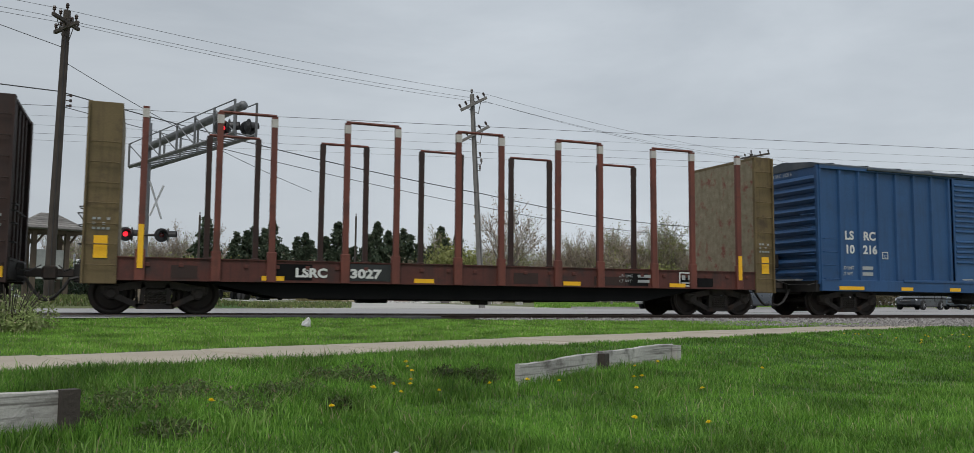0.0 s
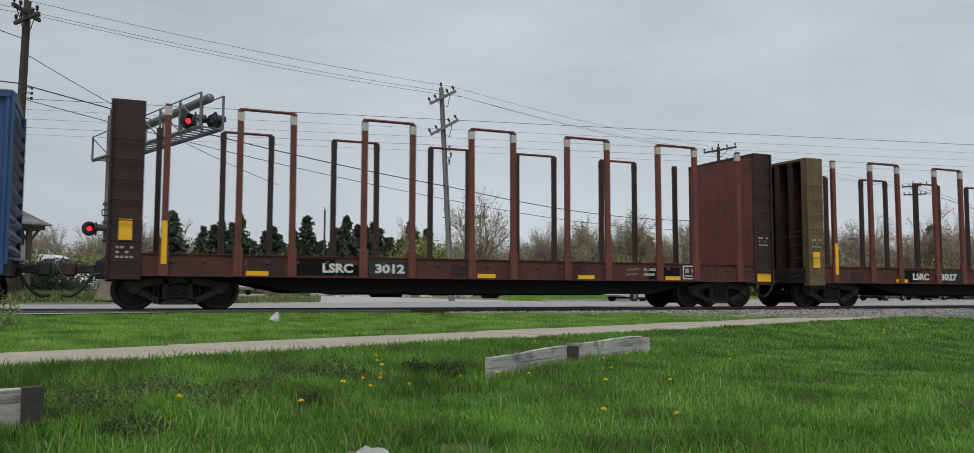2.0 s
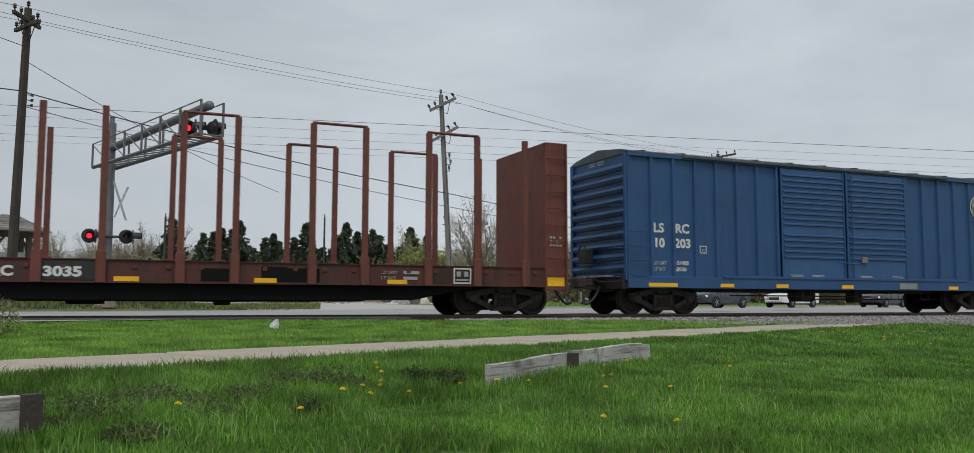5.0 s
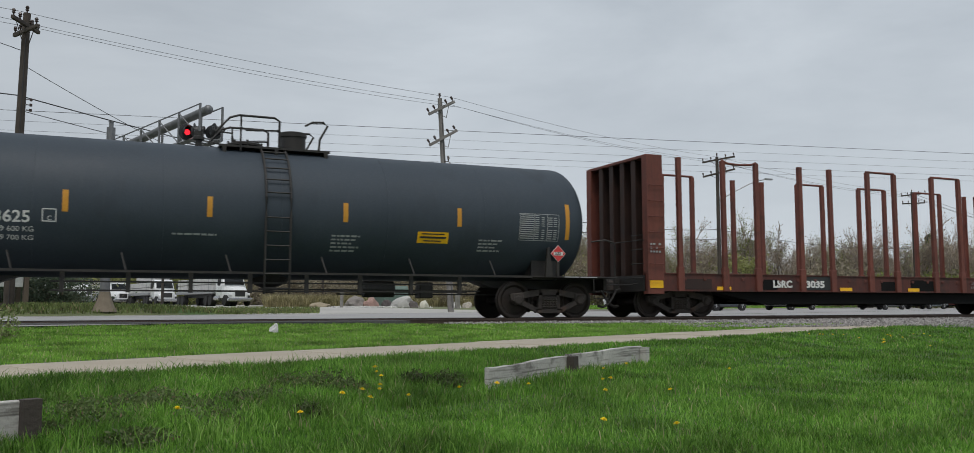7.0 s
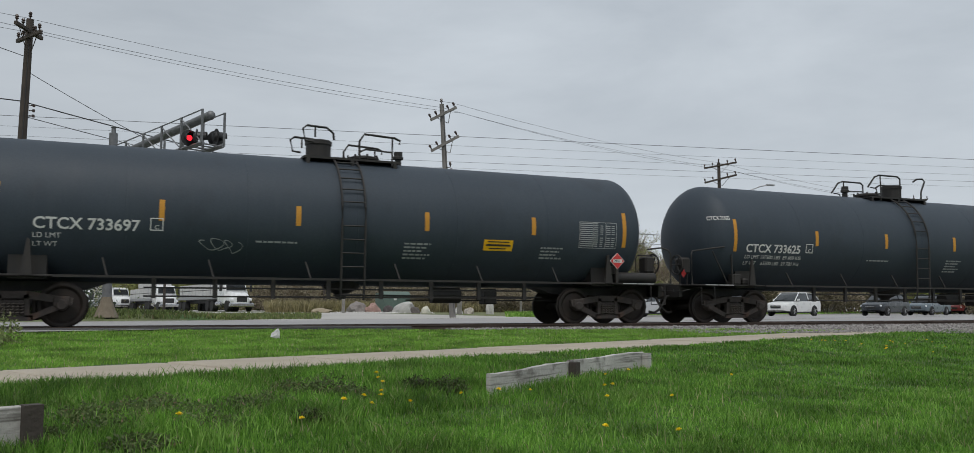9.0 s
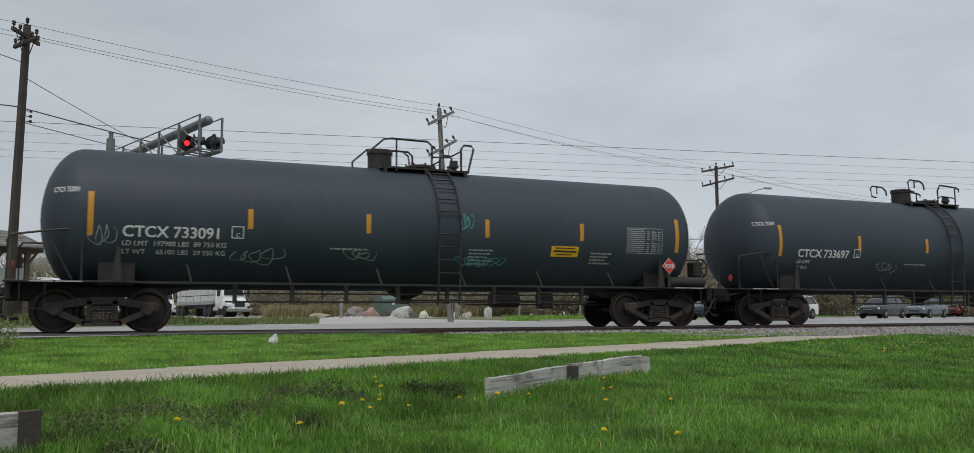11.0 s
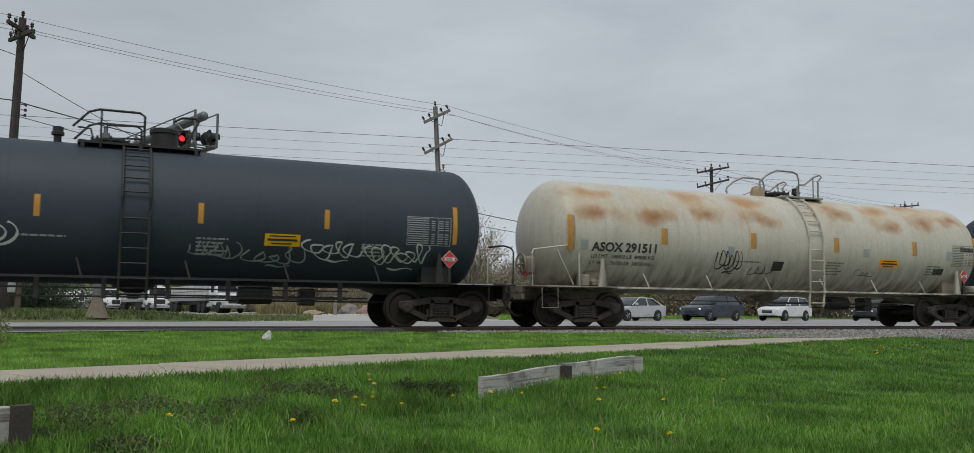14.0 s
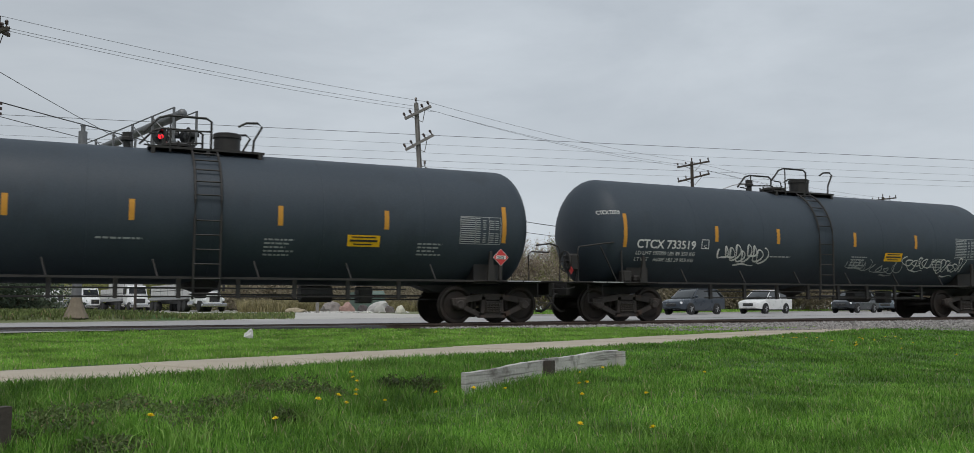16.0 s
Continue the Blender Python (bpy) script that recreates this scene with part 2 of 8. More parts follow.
def block(bm, x0, x1, y0, y1, z0, z1, bevel=0.0):
    c = [bm.verts.new((x, y, z)) for z in (z0, z1) for y in (y0, y1) for x in (x0, x1)]
    fs = [bm.faces.new([c[i] for i in q]) for q in ((0, 2, 3, 1), (4, 5, 7, 6), (0, 1, 5, 4), (2, 6, 7, 3), (0, 4, 6, 2), (1, 3, 7, 5))]
    if bevel:
        es = list({e for f in fs for e in f.edges})
        bmesh.ops.bevel(bm, geom=es, offset=bevel, segments=1, affect="EDGES", clamp_overlap=True)
    return bm


def boxed(*a):
    return block(bmesh.new(), *a)


def rod(bm, a, b, r, seg=8, r2=None):
    a, b = Vector(a), Vector(b)
    q = (b - a).to_track_quat("Z", "Y")
    r2 = r if r2 is None else r2
    rings = []
    for c, rr in ((a, r), (b, r2)):
        rings.append([bm.verts.new(c + q @ Vector((rr * math.cos(2 * math.pi * i / seg), rr * math.sin(2 * math.pi * i / seg), 0))) for i in range(seg)])
    for i in range(seg):
        j = (i + 1) % seg
        bm.faces.new((rings[0][i], rings[0][j], rings[1][j], rings[1][i]))
    bm.faces.new(rings[0][::-1]), bm.faces.new(rings[1])
    return bm


def pipe(bm, pts, r, seg=6):
    pts = [Vector(p) for p in pts]
    rings = []
    for i, c in enumerate(pts):
        d = (pts[min(i + 1, len(pts) - 1)] - pts[max(i - 1, 0)]).normalized()
        q = d.to_track_quat("Z", "Y")
        rings.append([bm.verts.new(c + q @ Vector((r * math.cos(2 * math.pi * k / seg), r * math.sin(2 * math.pi * k / seg), 0))) for k in range(seg)])
    for a, b in zip(rings, rings[1:]):
        for k in range(seg):
            j = (k + 1) % seg
            bm.faces.new((a[k], a[j], b[j], b[k]))
    bm.faces.new(rings[0][::-1]), bm.faces.new(rings[-1])
    return bm


def lathe(bm, profile, axis="y", seg=32, centre=(0, 0, 0), caps=True):
    """profile: (radius, place along the axis)."""
    rings = []
    for r, h in profile:
        ring = []
        for i in range(seg if r > 1e-6 else 1):
            a = 2 * math.pi * i / seg
            u, w = r * math.cos(a), r * math.sin(a)
            v = {"x": (h, u, w), "y": (u, h, w), "z": (u, w, h)}[axis]
            ring.append(bm.verts.new(Vector(v) + Vector(centre)))
        rings.append(ring)
    for a, b in zip(rings, rings[1:]):
        for i in range(seg):
            j = (i + 1) % seg
            if len(a) == 1 and len(b) == 1:
                continue
            if len(a) == 1:
                bm.faces.new((a[0], b[i], b[j]))
            elif len(b) == 1:
                bm.faces.new((a[i], a[j], b[0]))
            else:
                bm.faces.new((a[i], a[j], b[j], b[i]))
    for ring, flip in ((rings[0], True), (rings[-1], False)):
        if len(ring) > 2 and caps:
            bm.faces.new(ring[::-1] if flip else ring)
    return bm


def prism(bm, poly, y0, y1, plane="xz"):
    """An outline in x and z (or y and z, x and y) drawn out along the third axis."""
    def at(p, d):
        return {"xz": (p[0], d, p[1]), "yz": (d, p[0], p[1]), "xy": (p[0], p[1], d)}[plane]
    a = [bm.verts.new(at(p, y0)) for p in poly]
    b = [bm.verts.new(at(p, y1)) for p in poly]
    n = len(poly)
    for i in range(n):
        j = (i + 1) % n
        bm.faces.new((a[i], a[j], b[j], b[i]))
    bm.faces.new(a[::-1]), bm.faces.new(b)
    return bm


def lettering(name, text, size, material, parent, place, stretch=1.0, wrap=None, label="", bold=0.0, align="LEFT"):
    """Raised letters on the side that faces -y. place: x of the left end, y, z of the foot. wrap: (radius, axis height) lays them on a tank."""
    cu = bpy.data.curves.new(name, "FONT")
    cu.body, cu.size, cu.extrude, cu.offset, cu.align_x, cu.resolution_u = text, size, 0.0015, bold, align, 3
    tmp = bpy.data.objects.new(name, cu)
    scene.collection.objects.link(tmp)
    me = bpy.data.meshes.new_from_object(tmp.evaluated_get(bpy.context.evaluated_depsgraph_get()))
    bpy.data.objects.remove(tmp)
    x0, y0, z0 = place
    for v in me.vertices:
        x, h, d = v.co.x * stretch, v.co.y, v.co.z
        if wrap:
            rad, zc = wrap
            ang_ = math.asin(max(-1, min(1, (z0 - zc) / rad))) + h / rad
            rr = rad + 0.006 + d
            v.co = (x0 + x, -rr * math.cos(ang_), zc + rr * math.sin(ang_))
        else:
            v.co = (x0 + x, y0 - d, z0 + h)
    me.name = name
    me.materials.clear()
    me.materials.append(material)
    ob = new(name, me)
    ob.parent = parent
    return tagged(ob, label)


def bar(bm, x0, x1, z0, z1, y=None, wrap=None, t=0.004, n=4):
    """A thin plate on the side that faces -y, flat or laid on a tank."""
    if not wrap:
        return block(bm, x0, x1, y - t, y + t, z0, z1)
    rad, zc = wrap
    rows_ = []
    for i in range(n + 1):
        h = z0 + (z1 - z0) * i / n
        a = math.asin(max(-1, min(1, (h - zc) / rad)))
        rows_.append([bm.verts.new((x, -(rad + d) * math.cos(a), zc + (rad + d) * math.sin(a))) for x in (x0, x1) for d in (0.0, t)])
    for a, b in zip(rows_, rows_[1:]):
        for i, j in ((0, 1), (1, 3), (3, 2), (2, 0)):
            bm.faces.new((a[i], a[j], b[j], b[i]))
    bm.faces.new([rows_[0][i] for i in (0, 1, 3, 2)]), bm.faces.new([rows_[-1][i] for i in (0, 2, 3, 1)])
    return bm

# ---- ground ----
# The road, its sidewalk and the pole line run along ROAD; u is along it, v away from the camera.
ANG = radians(24.5)
EU, EV = Vector((math.cos(ANG), math.sin(ANG), 0)), Vector((-math.sin(ANG), math.cos(ANG), 0))
V_KNOTS = np.array([-400, 0, 2.8, 4.6, 6.4, 8.3, 12, 16.2, 30.2, 45, 110, 3000.0])
Z_KNOTS = np.array([-0.55, -0.52, -0.45, -0.34, -0.20, -0.18, -0.11, -0.06, -0.06, 0.16, 0.42, 0.6])


def uv(u, v, z=0.0):
    p = EU * u + EV * v
    return Vector((p.x, p.y, z))


def lie(x, y):
    """Ground height, with the slight unevenness of a lawn."""
    v = -math.sin(ANG) * x + math.cos(ANG) * y
    u = math.cos(ANG) * x + math.sin(ANG) * y
    z = float(np.interp(v, V_KNOTS, Z_KNOTS))
    if v < 6.6:
        z += 0.022 * math.sin(1.3 * x + 0.7 * y) * math.sin(0.9 * y - 0.4 * x + 1) * min(1, (6.6 - v))
    if 30.6 < v < 44 and -40 < u < 20:                       # raised island round the signal
        z += 0.24 * min(1, (v - 30.6) / 1.5) * min(1, (20 - u) / 2.0) * min(1, (44 - v) / 4)
    off = abs(y - TRACK)
    if u > 12 and off < 5 and v < 16.2:                        # bed of the track beside the road
        z = z * (off / 5) + (-0.20) * (1 - off / 5)
    return z


def sheet(name, us, vs, height, material, label, category, kind="structure", parent=None):
    verts = []
    for v in vs:
        for u in us:
            p = EU * u + EV * v
            verts.append((p.x, p.y, height(p.x, p.y)))
    n = len(us)
    faces = [(j * n + i, j * n + i + 1, (j + 1) * n + i + 1, (j + 1) * n + i) for j in range(len(vs) - 1) for i in range(n - 1)]
    me = bpy.data.meshes.new(name)
    me.from_pydata(verts, [], faces)
    me.shade_smooth()
    me.materials.append(material)
    return tagged(new(name, me), label, category, kind=kind)


us_ = [-2500, -900, -300, -120, -60, -40] + [-30 + 0.6 * k for k in range(100)] + [32, 36, 40, 46, 52, 60, 80, 110, 150, 220, 400, 900, 2500]
vs_ = [-400, -100, -30, -10, -4, 0] + [0.6 + 0.35 * k for k in range(46)] + [17, 20, 25, 29, 30.3, 31, 32, 33, 35, 37, 40, 44, 48, 55, 65, 80, 110, 160, 250, 500, 1200, 3000]
def lawn_height(x, y):
    """The ground sheet: a little under the grass roots, and dug out below the sidewalk."""
    v = -math.sin(ANG) * x + math.cos(ANG) * y
    u = math.cos(ANG) * x + math.sin(ANG) * y
    return lie(x, y) - (0.11 if 6.88 < v < 8.27 and -40 < u < 31.5 else 0.012)


vs_ = sorted(vs_ + [6.84, 6.90, 8.25, 8.31])
sheet("ground", us_, vs_, lawn_height, M_LAWN, "green spring lawn and verges reaching to the woods", "ground")


def above(h):
    return lambda x, y: lie(x, y) + h


road = sheet("road", [-300, -100, -60] + list(range(-40, 62, 3)) + [80, 120, 200, 400, 1000], [16.4, 17, 18, 20, 22, 24, 26, 28, 29, 30.2], lambda x, y: -0.035, M_ROAD, "worn grey asphalt road over the crossing", "road")
sheet("driveway", [20.4, 24, 28, 32, 36, 39.0], [30.2, 31, 33, 36, 40, 44, 50, 60, 75, 90, 115], above(0.03), M_DRIVE, "pale concrete driveway apron", "driveway")
sheet("truck_yard", [-40, -20, 0, 20, 40, 60, 85], [74, 80, 90, 100, 115, 130], above(0.035), M_DRIVE, "pale concrete yard with parked trucks", "yard")
sheet("far_verge", [-200, -100, -40, -20, -10, 0, 10, 16, 20.3], [30.6, 31.2, 32, 34, 37, 40, 43, 46], above(0.02), M_VERGE, "patchy grass island beside the road", "grass")
sheet("far_verge", [39.2, 45, 52, 60, 80, 110, 150, 220, 400], [30.6, 31.2, 32, 34, 38, 44, 52, 64, 80], above(0.02), M_VERGE, "mown grass verge behind the road", "grass")
for ua, ub in ((-60, 20.4), (39.0, 200)):
    bm = bmesh.new()
    n = 24
    for k in range(n):
        a, b = ua + (ub - ua) * k / n, ua + (ub - ua) * (k + 1) / n
        q = [uv(a, 30.2), uv(b, 30.2), uv(b, 30.6), uv(a, 30.6)]
        prism(bm, [(p.x, p.y) for p in q], -0.3, 0.07 if ua > 0 else -0.02, "xy")
    tagged(part("kerb", bm, M_DRIVE), "pale concrete kerb along the road", "kerb", kind="structure")

# paving between the track and the road, right of the crossing
bm = bmesh.new()
cols_ = []
for k in range(30):
    x = 6.6 + 2.6 * k
    ya, yb = TRACK + 2.4, (16.5 + math.sin(ANG) * x) / math.cos(ANG)
    if yb > ya + 0.05:
        cols_.append([bm.verts.new((x, ya + (yb - ya) * f / 3, -0.045)) for f in range(4)])
for a, b in zip(cols_, cols_[1:]):
    for i in range(3):
        bm.faces.new((a[i], b[i], b[i + 1], a[i + 1]))
tagged(part("road_apron", bm, M_ROAD), "worn grey paving between track and road", "road", kind="structure")

# sidewalk: a base strip and its slabs
side = sheet("sidewalk", [-40, -20, -10, 0, 10, 20, 27, 31], [6.86, 8.3], lambda x, y: lie(x, y) - 0.07, surface("joint_soil", (0.07, 0.06, 0.045), (0.12, 0.10, 0.07), 0.95), "pale concrete sidewalk of square slabs", "sidewalk")
slab_bm = bmesh.new()
prism(slab_bm, [(-0.75, -0.70), (0.75, -0.70), (0.75, 0.70), (-0.75, 0.70)], -0.06, 0.0, "xy")
bmesh.ops.bevel(slab_bm, geom=[e for e in slab_bm.edges if all(v.co.z > -0.01 for v in e.verts)], offset=0.018, segments=1, affect="EDGES")
first = None
for k in range(-6, 21):
    u = 0.55 + 1.53 * k
    c = uv(u, 7.50)
    za, zb = lie(*uv(u, 6.9).xy), lie(*uv(u, 8.2).xy)
    m = Matrix.Translation((c.x, c.y, (za + zb) / 2 + 0.002 + 0.004 * math.sin(k * 2.3))) @ Matrix.Rotation(ANG, 4, "Z") @ Matrix.Rotation(math.atan2(zb - za, 1.4), 4, "X")
    if first is None:
        first = part("slab", slab_bm, M_CONC, side)
        first.matrix_basis = m
    else:
        share("slab", first, m, side)

# track: rails, ties, ballast beside the road, and crossing timbers in it
for y in (TRACK - 0.7525, TRACK + 0.7525):
    pr = [(y - 0.036, 0.0), (y + 0.036, 0.0), (y + 0.036, -0.035), (y + 0.01, -0.05), (y + 0.01, -0.14), (y + 0.07, -0.165), (y + 0.07, -0.175), (y - 0.07, -0.175), (y - 0.07, -0.165), (y - 0.01, -0.14), (y - 0.01, -0.05), (y - 0.036, -0.035)]
    tagged(part("rail", prism(bmesh.new(), pr, -250, 400, "yz"), surface("rail_steel", (0.10, 0.07, 0.055), (0.17, 0.13, 0.11), 0.5, 0.7, 2, 30, 0.1)), "rusty steel rail with a worn bright head", "rail", kind="structure")
bed = bmesh.new()
prism(bed, [(TRACK - 3.7, -0.45), (TRACK - 2.5, -0.10), (TRACK - 1.5, -0.10), (TRACK - 1.35, -0.19), (TRACK + 1.35, -0.19), (TRACK + 1.5, -0.10), (TRACK + 2.5, -0.10), (TRACK + 3.3, -0.45)], 7.6, 300, "yz")
bed_ob = tagged(part("ballast", bed, M_BALLAST), "grey crushed-stone track ballast", "ballast", kind="structure")
rs = random.Random(5)
tie_bm = boxed(-0.11, 0.11, -1.3, 1.3, -0.16, 0.0, 0.012)
tie = None
for k in range(64):
    m = pose(7.0 + 0.52 * k, TRACK + rs.uniform(-0.03, 0.03), -0.178, 0, 0, rs.uniform(-1, 1))
    if tie is None:
        tie = part("tie", tie_bm, M_TIE, bed_ob)
        tie.matrix_basis = m
    else:
        share("tie", tie, m, bed_ob)


def pebbles(name, n, xs, ys, zf, size, material, label, seed):
    rs = np.random.RandomState(seed)
    base = np.array([(1, 0, 0), (-1, 0, 0), (0, 1, 0), (0, -1, 0), (0, 0, 1), (0, 0, -1)], float)
    tri = np.array([(0, 2, 4), (2, 1, 4), (1, 3, 4), (3, 0, 4), (2, 0, 5), (1, 2, 5), (3, 1, 5), (0, 3, 5)])
    V, F = [], []
    for i in range(n):
        x, y = rs.uniform(*xs), rs.uniform(*ys)
        s = rs.uniform(0.5, 1.0) * size
        a = rs.uniform(0, 6.28)
        q = base * (s * rs.uniform(0.6, 1.2, 3)) + rs.normal(0, s * 0.18, (6, 3))
        c_, s_ = math.cos(a), math.sin(a)
        q = np.stack([q[:, 0] * c_ - q[:, 1] * s_, q[:, 0] * s_ + q[:, 1] * c_, q[:, 2]], 1)
        V.append(q + (x, y, zf(x, y)))
        F.append(tri + 6 * i)
    me = bpy.data.meshes.new(name)
    me.from_pydata(np.concatenate(V).tolist(), [], np.concatenate(F).tolist())
    me.materials.append(material)
    return tagged(new(name, me), label, "gravel", kind="stuff")


def bed_z(x, y):
    off = abs(y - TRACK)
    return float(np.interp(off, [0, 1.35, 1.5, 2.5, 3.7], [-0.185, -0.185, -0.095, -0.095, -0.42]))


pebbles("ballast_stones", 24000, (7.4, 42), (TRACK - 3.4, TRACK + 2.4), bed_z, 0.05, M_BALLAST, "loose grey ballast stones", 3)
pebbles("road_edge_gravel", 7000, (12.0, 42), (TRACK - 5.2, TRACK - 3.0), lambda x, y: lie(x, y) + 0.01, 0.035, M_BALLAST, "scattered gravel beside the track", 4)
for y0, y1 in ((TRACK - 2.0, TRACK - 0.80), (TRACK - 0.66, TRACK + 0.66), (TRACK + 0.80, TRACK + 2.0)):
    tagged(part("crossing_panel", boxed(-24, 6.4, y0, y1, -0.15, -0.018, 0.006), surface("crossing_rubber", (0.05, 0.05, 0.052), (0.10, 0.10, 0.10), 0.9, 0, 2, 40, 0.2)), "dark crossing panel between the rails", "crossing panel", kind="structure")

# ---- the train ----
# Each car's own space: x = 0 at its rearmost axle, y = 0 on the centre line, z = 0 on the rails. It runs towards +x.
WHEELSETS = []
TRUCK_KIT = {}


def wheelset_mesh(r):
    bm = bmesh.new()
    for s in (-1, 1):
        g = [(0.0, s * 0.80), (0.11, s * 0.80), (0.125, s * 0.785), (0.14, s * 0.76), (r - 0.12, s * 0.735), (r - 0.07, s * 0.79),
             (r - 0.03, s * 0.795), (r, s * 0.785), (r, s * 0.70), (r + 0.028, s * 0.685), (r + 0.028, s * 0.665), (r - 0.07, s * 0.66),
             (r - 0.12, s * 0.69), (0.14, s * 0.70), (0.085, s * 0.64)]
        lathe(bm, g, "y", 36)
    rod(bm, (0, -0.66, 0), (0, 0.66, 0), 0.085, 12)
    for s in (-1, 1):
        for k in range(3):
            a = 2 * math.pi * k / 3
            x, z = 0.06 * math.cos(a), 0.06 * math.sin(a)
            rod(bm, (x, s * 1.005, z), (x, s * 1.03, z), 0.018, 6)
        rod(bm, (0, s * 0.78, 0), (0, s * 1.01, 0), 0.10, 14)
    return bm


def truck(car, x, wb, r):
    """A three-piece freight truck; x is its rear axle."""
    key = (wb, r)
    c = wb / 2
    if key not in TRUCK_KIT:
        sf = bmesh.new()
        outer = [(-0.20, r + 0.12), (0.16, r + 0.17), (c - 0.30, r + 0.26), (c + 0.30, r + 0.26), (wb - 0.16, r + 0.17), (wb + 0.20, r + 0.12),
                 (wb + 0.20, r - 0.02), (wb + 0.12, r - 0.09), (wb - 0.14, r - 0.07), (c + 0.36, r - 0.30), (c - 0.36, r - 0.30), (0.14, r - 0.07), (-0.12, r - 0.09), (-0.20, r - 0.02)]
        # frame bars round the two windows and the spring opening
        beams = [((-0.2, r + 0.07), (c - 0.25, r + 0.20), 0.075), ((c - 0.28, r + 0.20), (c + 0.28, r + 0.20), 0.075), ((c + 0.25, r + 0.20), (wb + 0.2, r + 0.07), 0.075),
                 ((0.02, r - 0.02), (c - 0.33, r - 0.26), 0.06), ((c - 0.38, r - 0.27), (c + 0.38, r - 0.27), 0.055), ((c + 0.33, r - 0.26), (wb - 0.02, r - 0.02), 0.06),
                 ((c - 0.27, r - 0.25), (c - 0.24, r + 0.2), 0.05), ((c + 0.27, r - 0.25), (c + 0.24, r + 0.2), 0.05)]
        for (ax, az_), (bx, bz), h in beams:
            d = Vector((bx - ax, 0, bz - az_))
            nrm = Vector((-d.z, 0, d.x)).normalized() * h
            q = [(ax + nrm.x, az_ + nrm.z), (bx + nrm.x, bz + nrm.z), (bx - nrm.x, bz - nrm.z), (ax - nrm.x, az_ - nrm.z)]
            prism(sf, q, -0.06, 0.06)
        for ax in (0, wb):
            block(sf, ax - 0.15, ax + 0.15, -0.09, 0.09, r - 0.04, r + 0.17, 0.02)
            lathe(sf, [(0, -0.13), (0.085, -0.13), (0.115, -0.10), (0.125, 0.05), (0, 0.05)], "y", 16, (ax, 0, r))
        sp = bmesh.new()
        for k in range(-2, 3):
            for row in (-0.06, 0.03):
                pts = [(c + 0.085 * k + 0.036 * math.cos(t_ * 0.9), row + 0.036 * math.sin(t_ * 0.9), r - 0.21 + 0.0085 * t_) for t_ in range(32)]
                pipe(sp, pts, 0.016, 4)
        bo = boxed(c - 0.22, c + 0.22, -0.86, 0.86, r - 0.02, r + 0.16, 0.03)
        block(bo, c - 0.2, c + 0.2, -1.0, -0.86, r + 0.0, r + 0.10, 0.02)
        block(bo, c - 0.2, c + 0.2, 0.86, 1.0, r + 0.0, r + 0.10, 0.02)
        lathe(bo, [(0.2, r + 0.15), (0.2, r + 0.30), (0.0, r + 0.30)], "z", 18, (c, 0, 0))
        for s in (-1, 1):
            block(bo, c + s * 0.36 - 0.03, c + s * 0.36 + 0.03, -0.7, 0.7, r - 0.18, r - 0.08)
            block(bo, c + s * (c - r - 0.06) - 0.03, c + s * (c - r - 0.06) + 0.03, -0.76, -0.62, r - 0.16, r + 0.1)
        kit = {}
        for nm, bm, mt in (("truck", bo, M_TRUCK), ("side_frame", sf, M_TRUCK), ("spring_nest", sp, surface("worn_spring_steel", (0.075, 0.065, 0.058), (0.13, 0.11, 0.095), 0.6, 0.2, 5, 50, 0.1)), ("wheelset", wheelset_mesh(r), M_WHEEL)):
            me = bpy.data.meshes.new(nm)
            bmesh.ops.recalc_face_normals(bm, faces=bm.faces)
            bm.to_mesh(me)
            bm.free()
            if nm in ("wheelset", "side_frame"):
                me.shade_smooth()
                me.set_sharp_from_angle(angle=radians(35))
            me.materials.append(mt)
            kit[nm] = me
        TRUCK_KIT[key] = kit
    kit = TRUCK_KIT[key]
    t = new("truck", kit["truck"])
    t.parent, t.location = car, (x, 0, 0)
    tagged(t, "grimy cast steel three-piece freight truck")
    for s in (-1, 1):
        f = new("side_frame", kit["side_frame"])
        f.parent, f.matrix_basis = t, pose(0 if s < 0 else wb, s * 0.94, 0, 0, 0, 0 if s < 0 else 180)
        g = new("spring_nest", kit["spring_nest"])
        g.parent, g.location = t, (0, s * 0.95, 0)
    for ax in (0, wb):
        w = new("wheelset", kit["wheelset"])
        w.parent, w.location = t, (ax, 0, r)
        tagged(w, "worn steel wheels on their axle")
        w["radius"], w["axle"] = r, ax


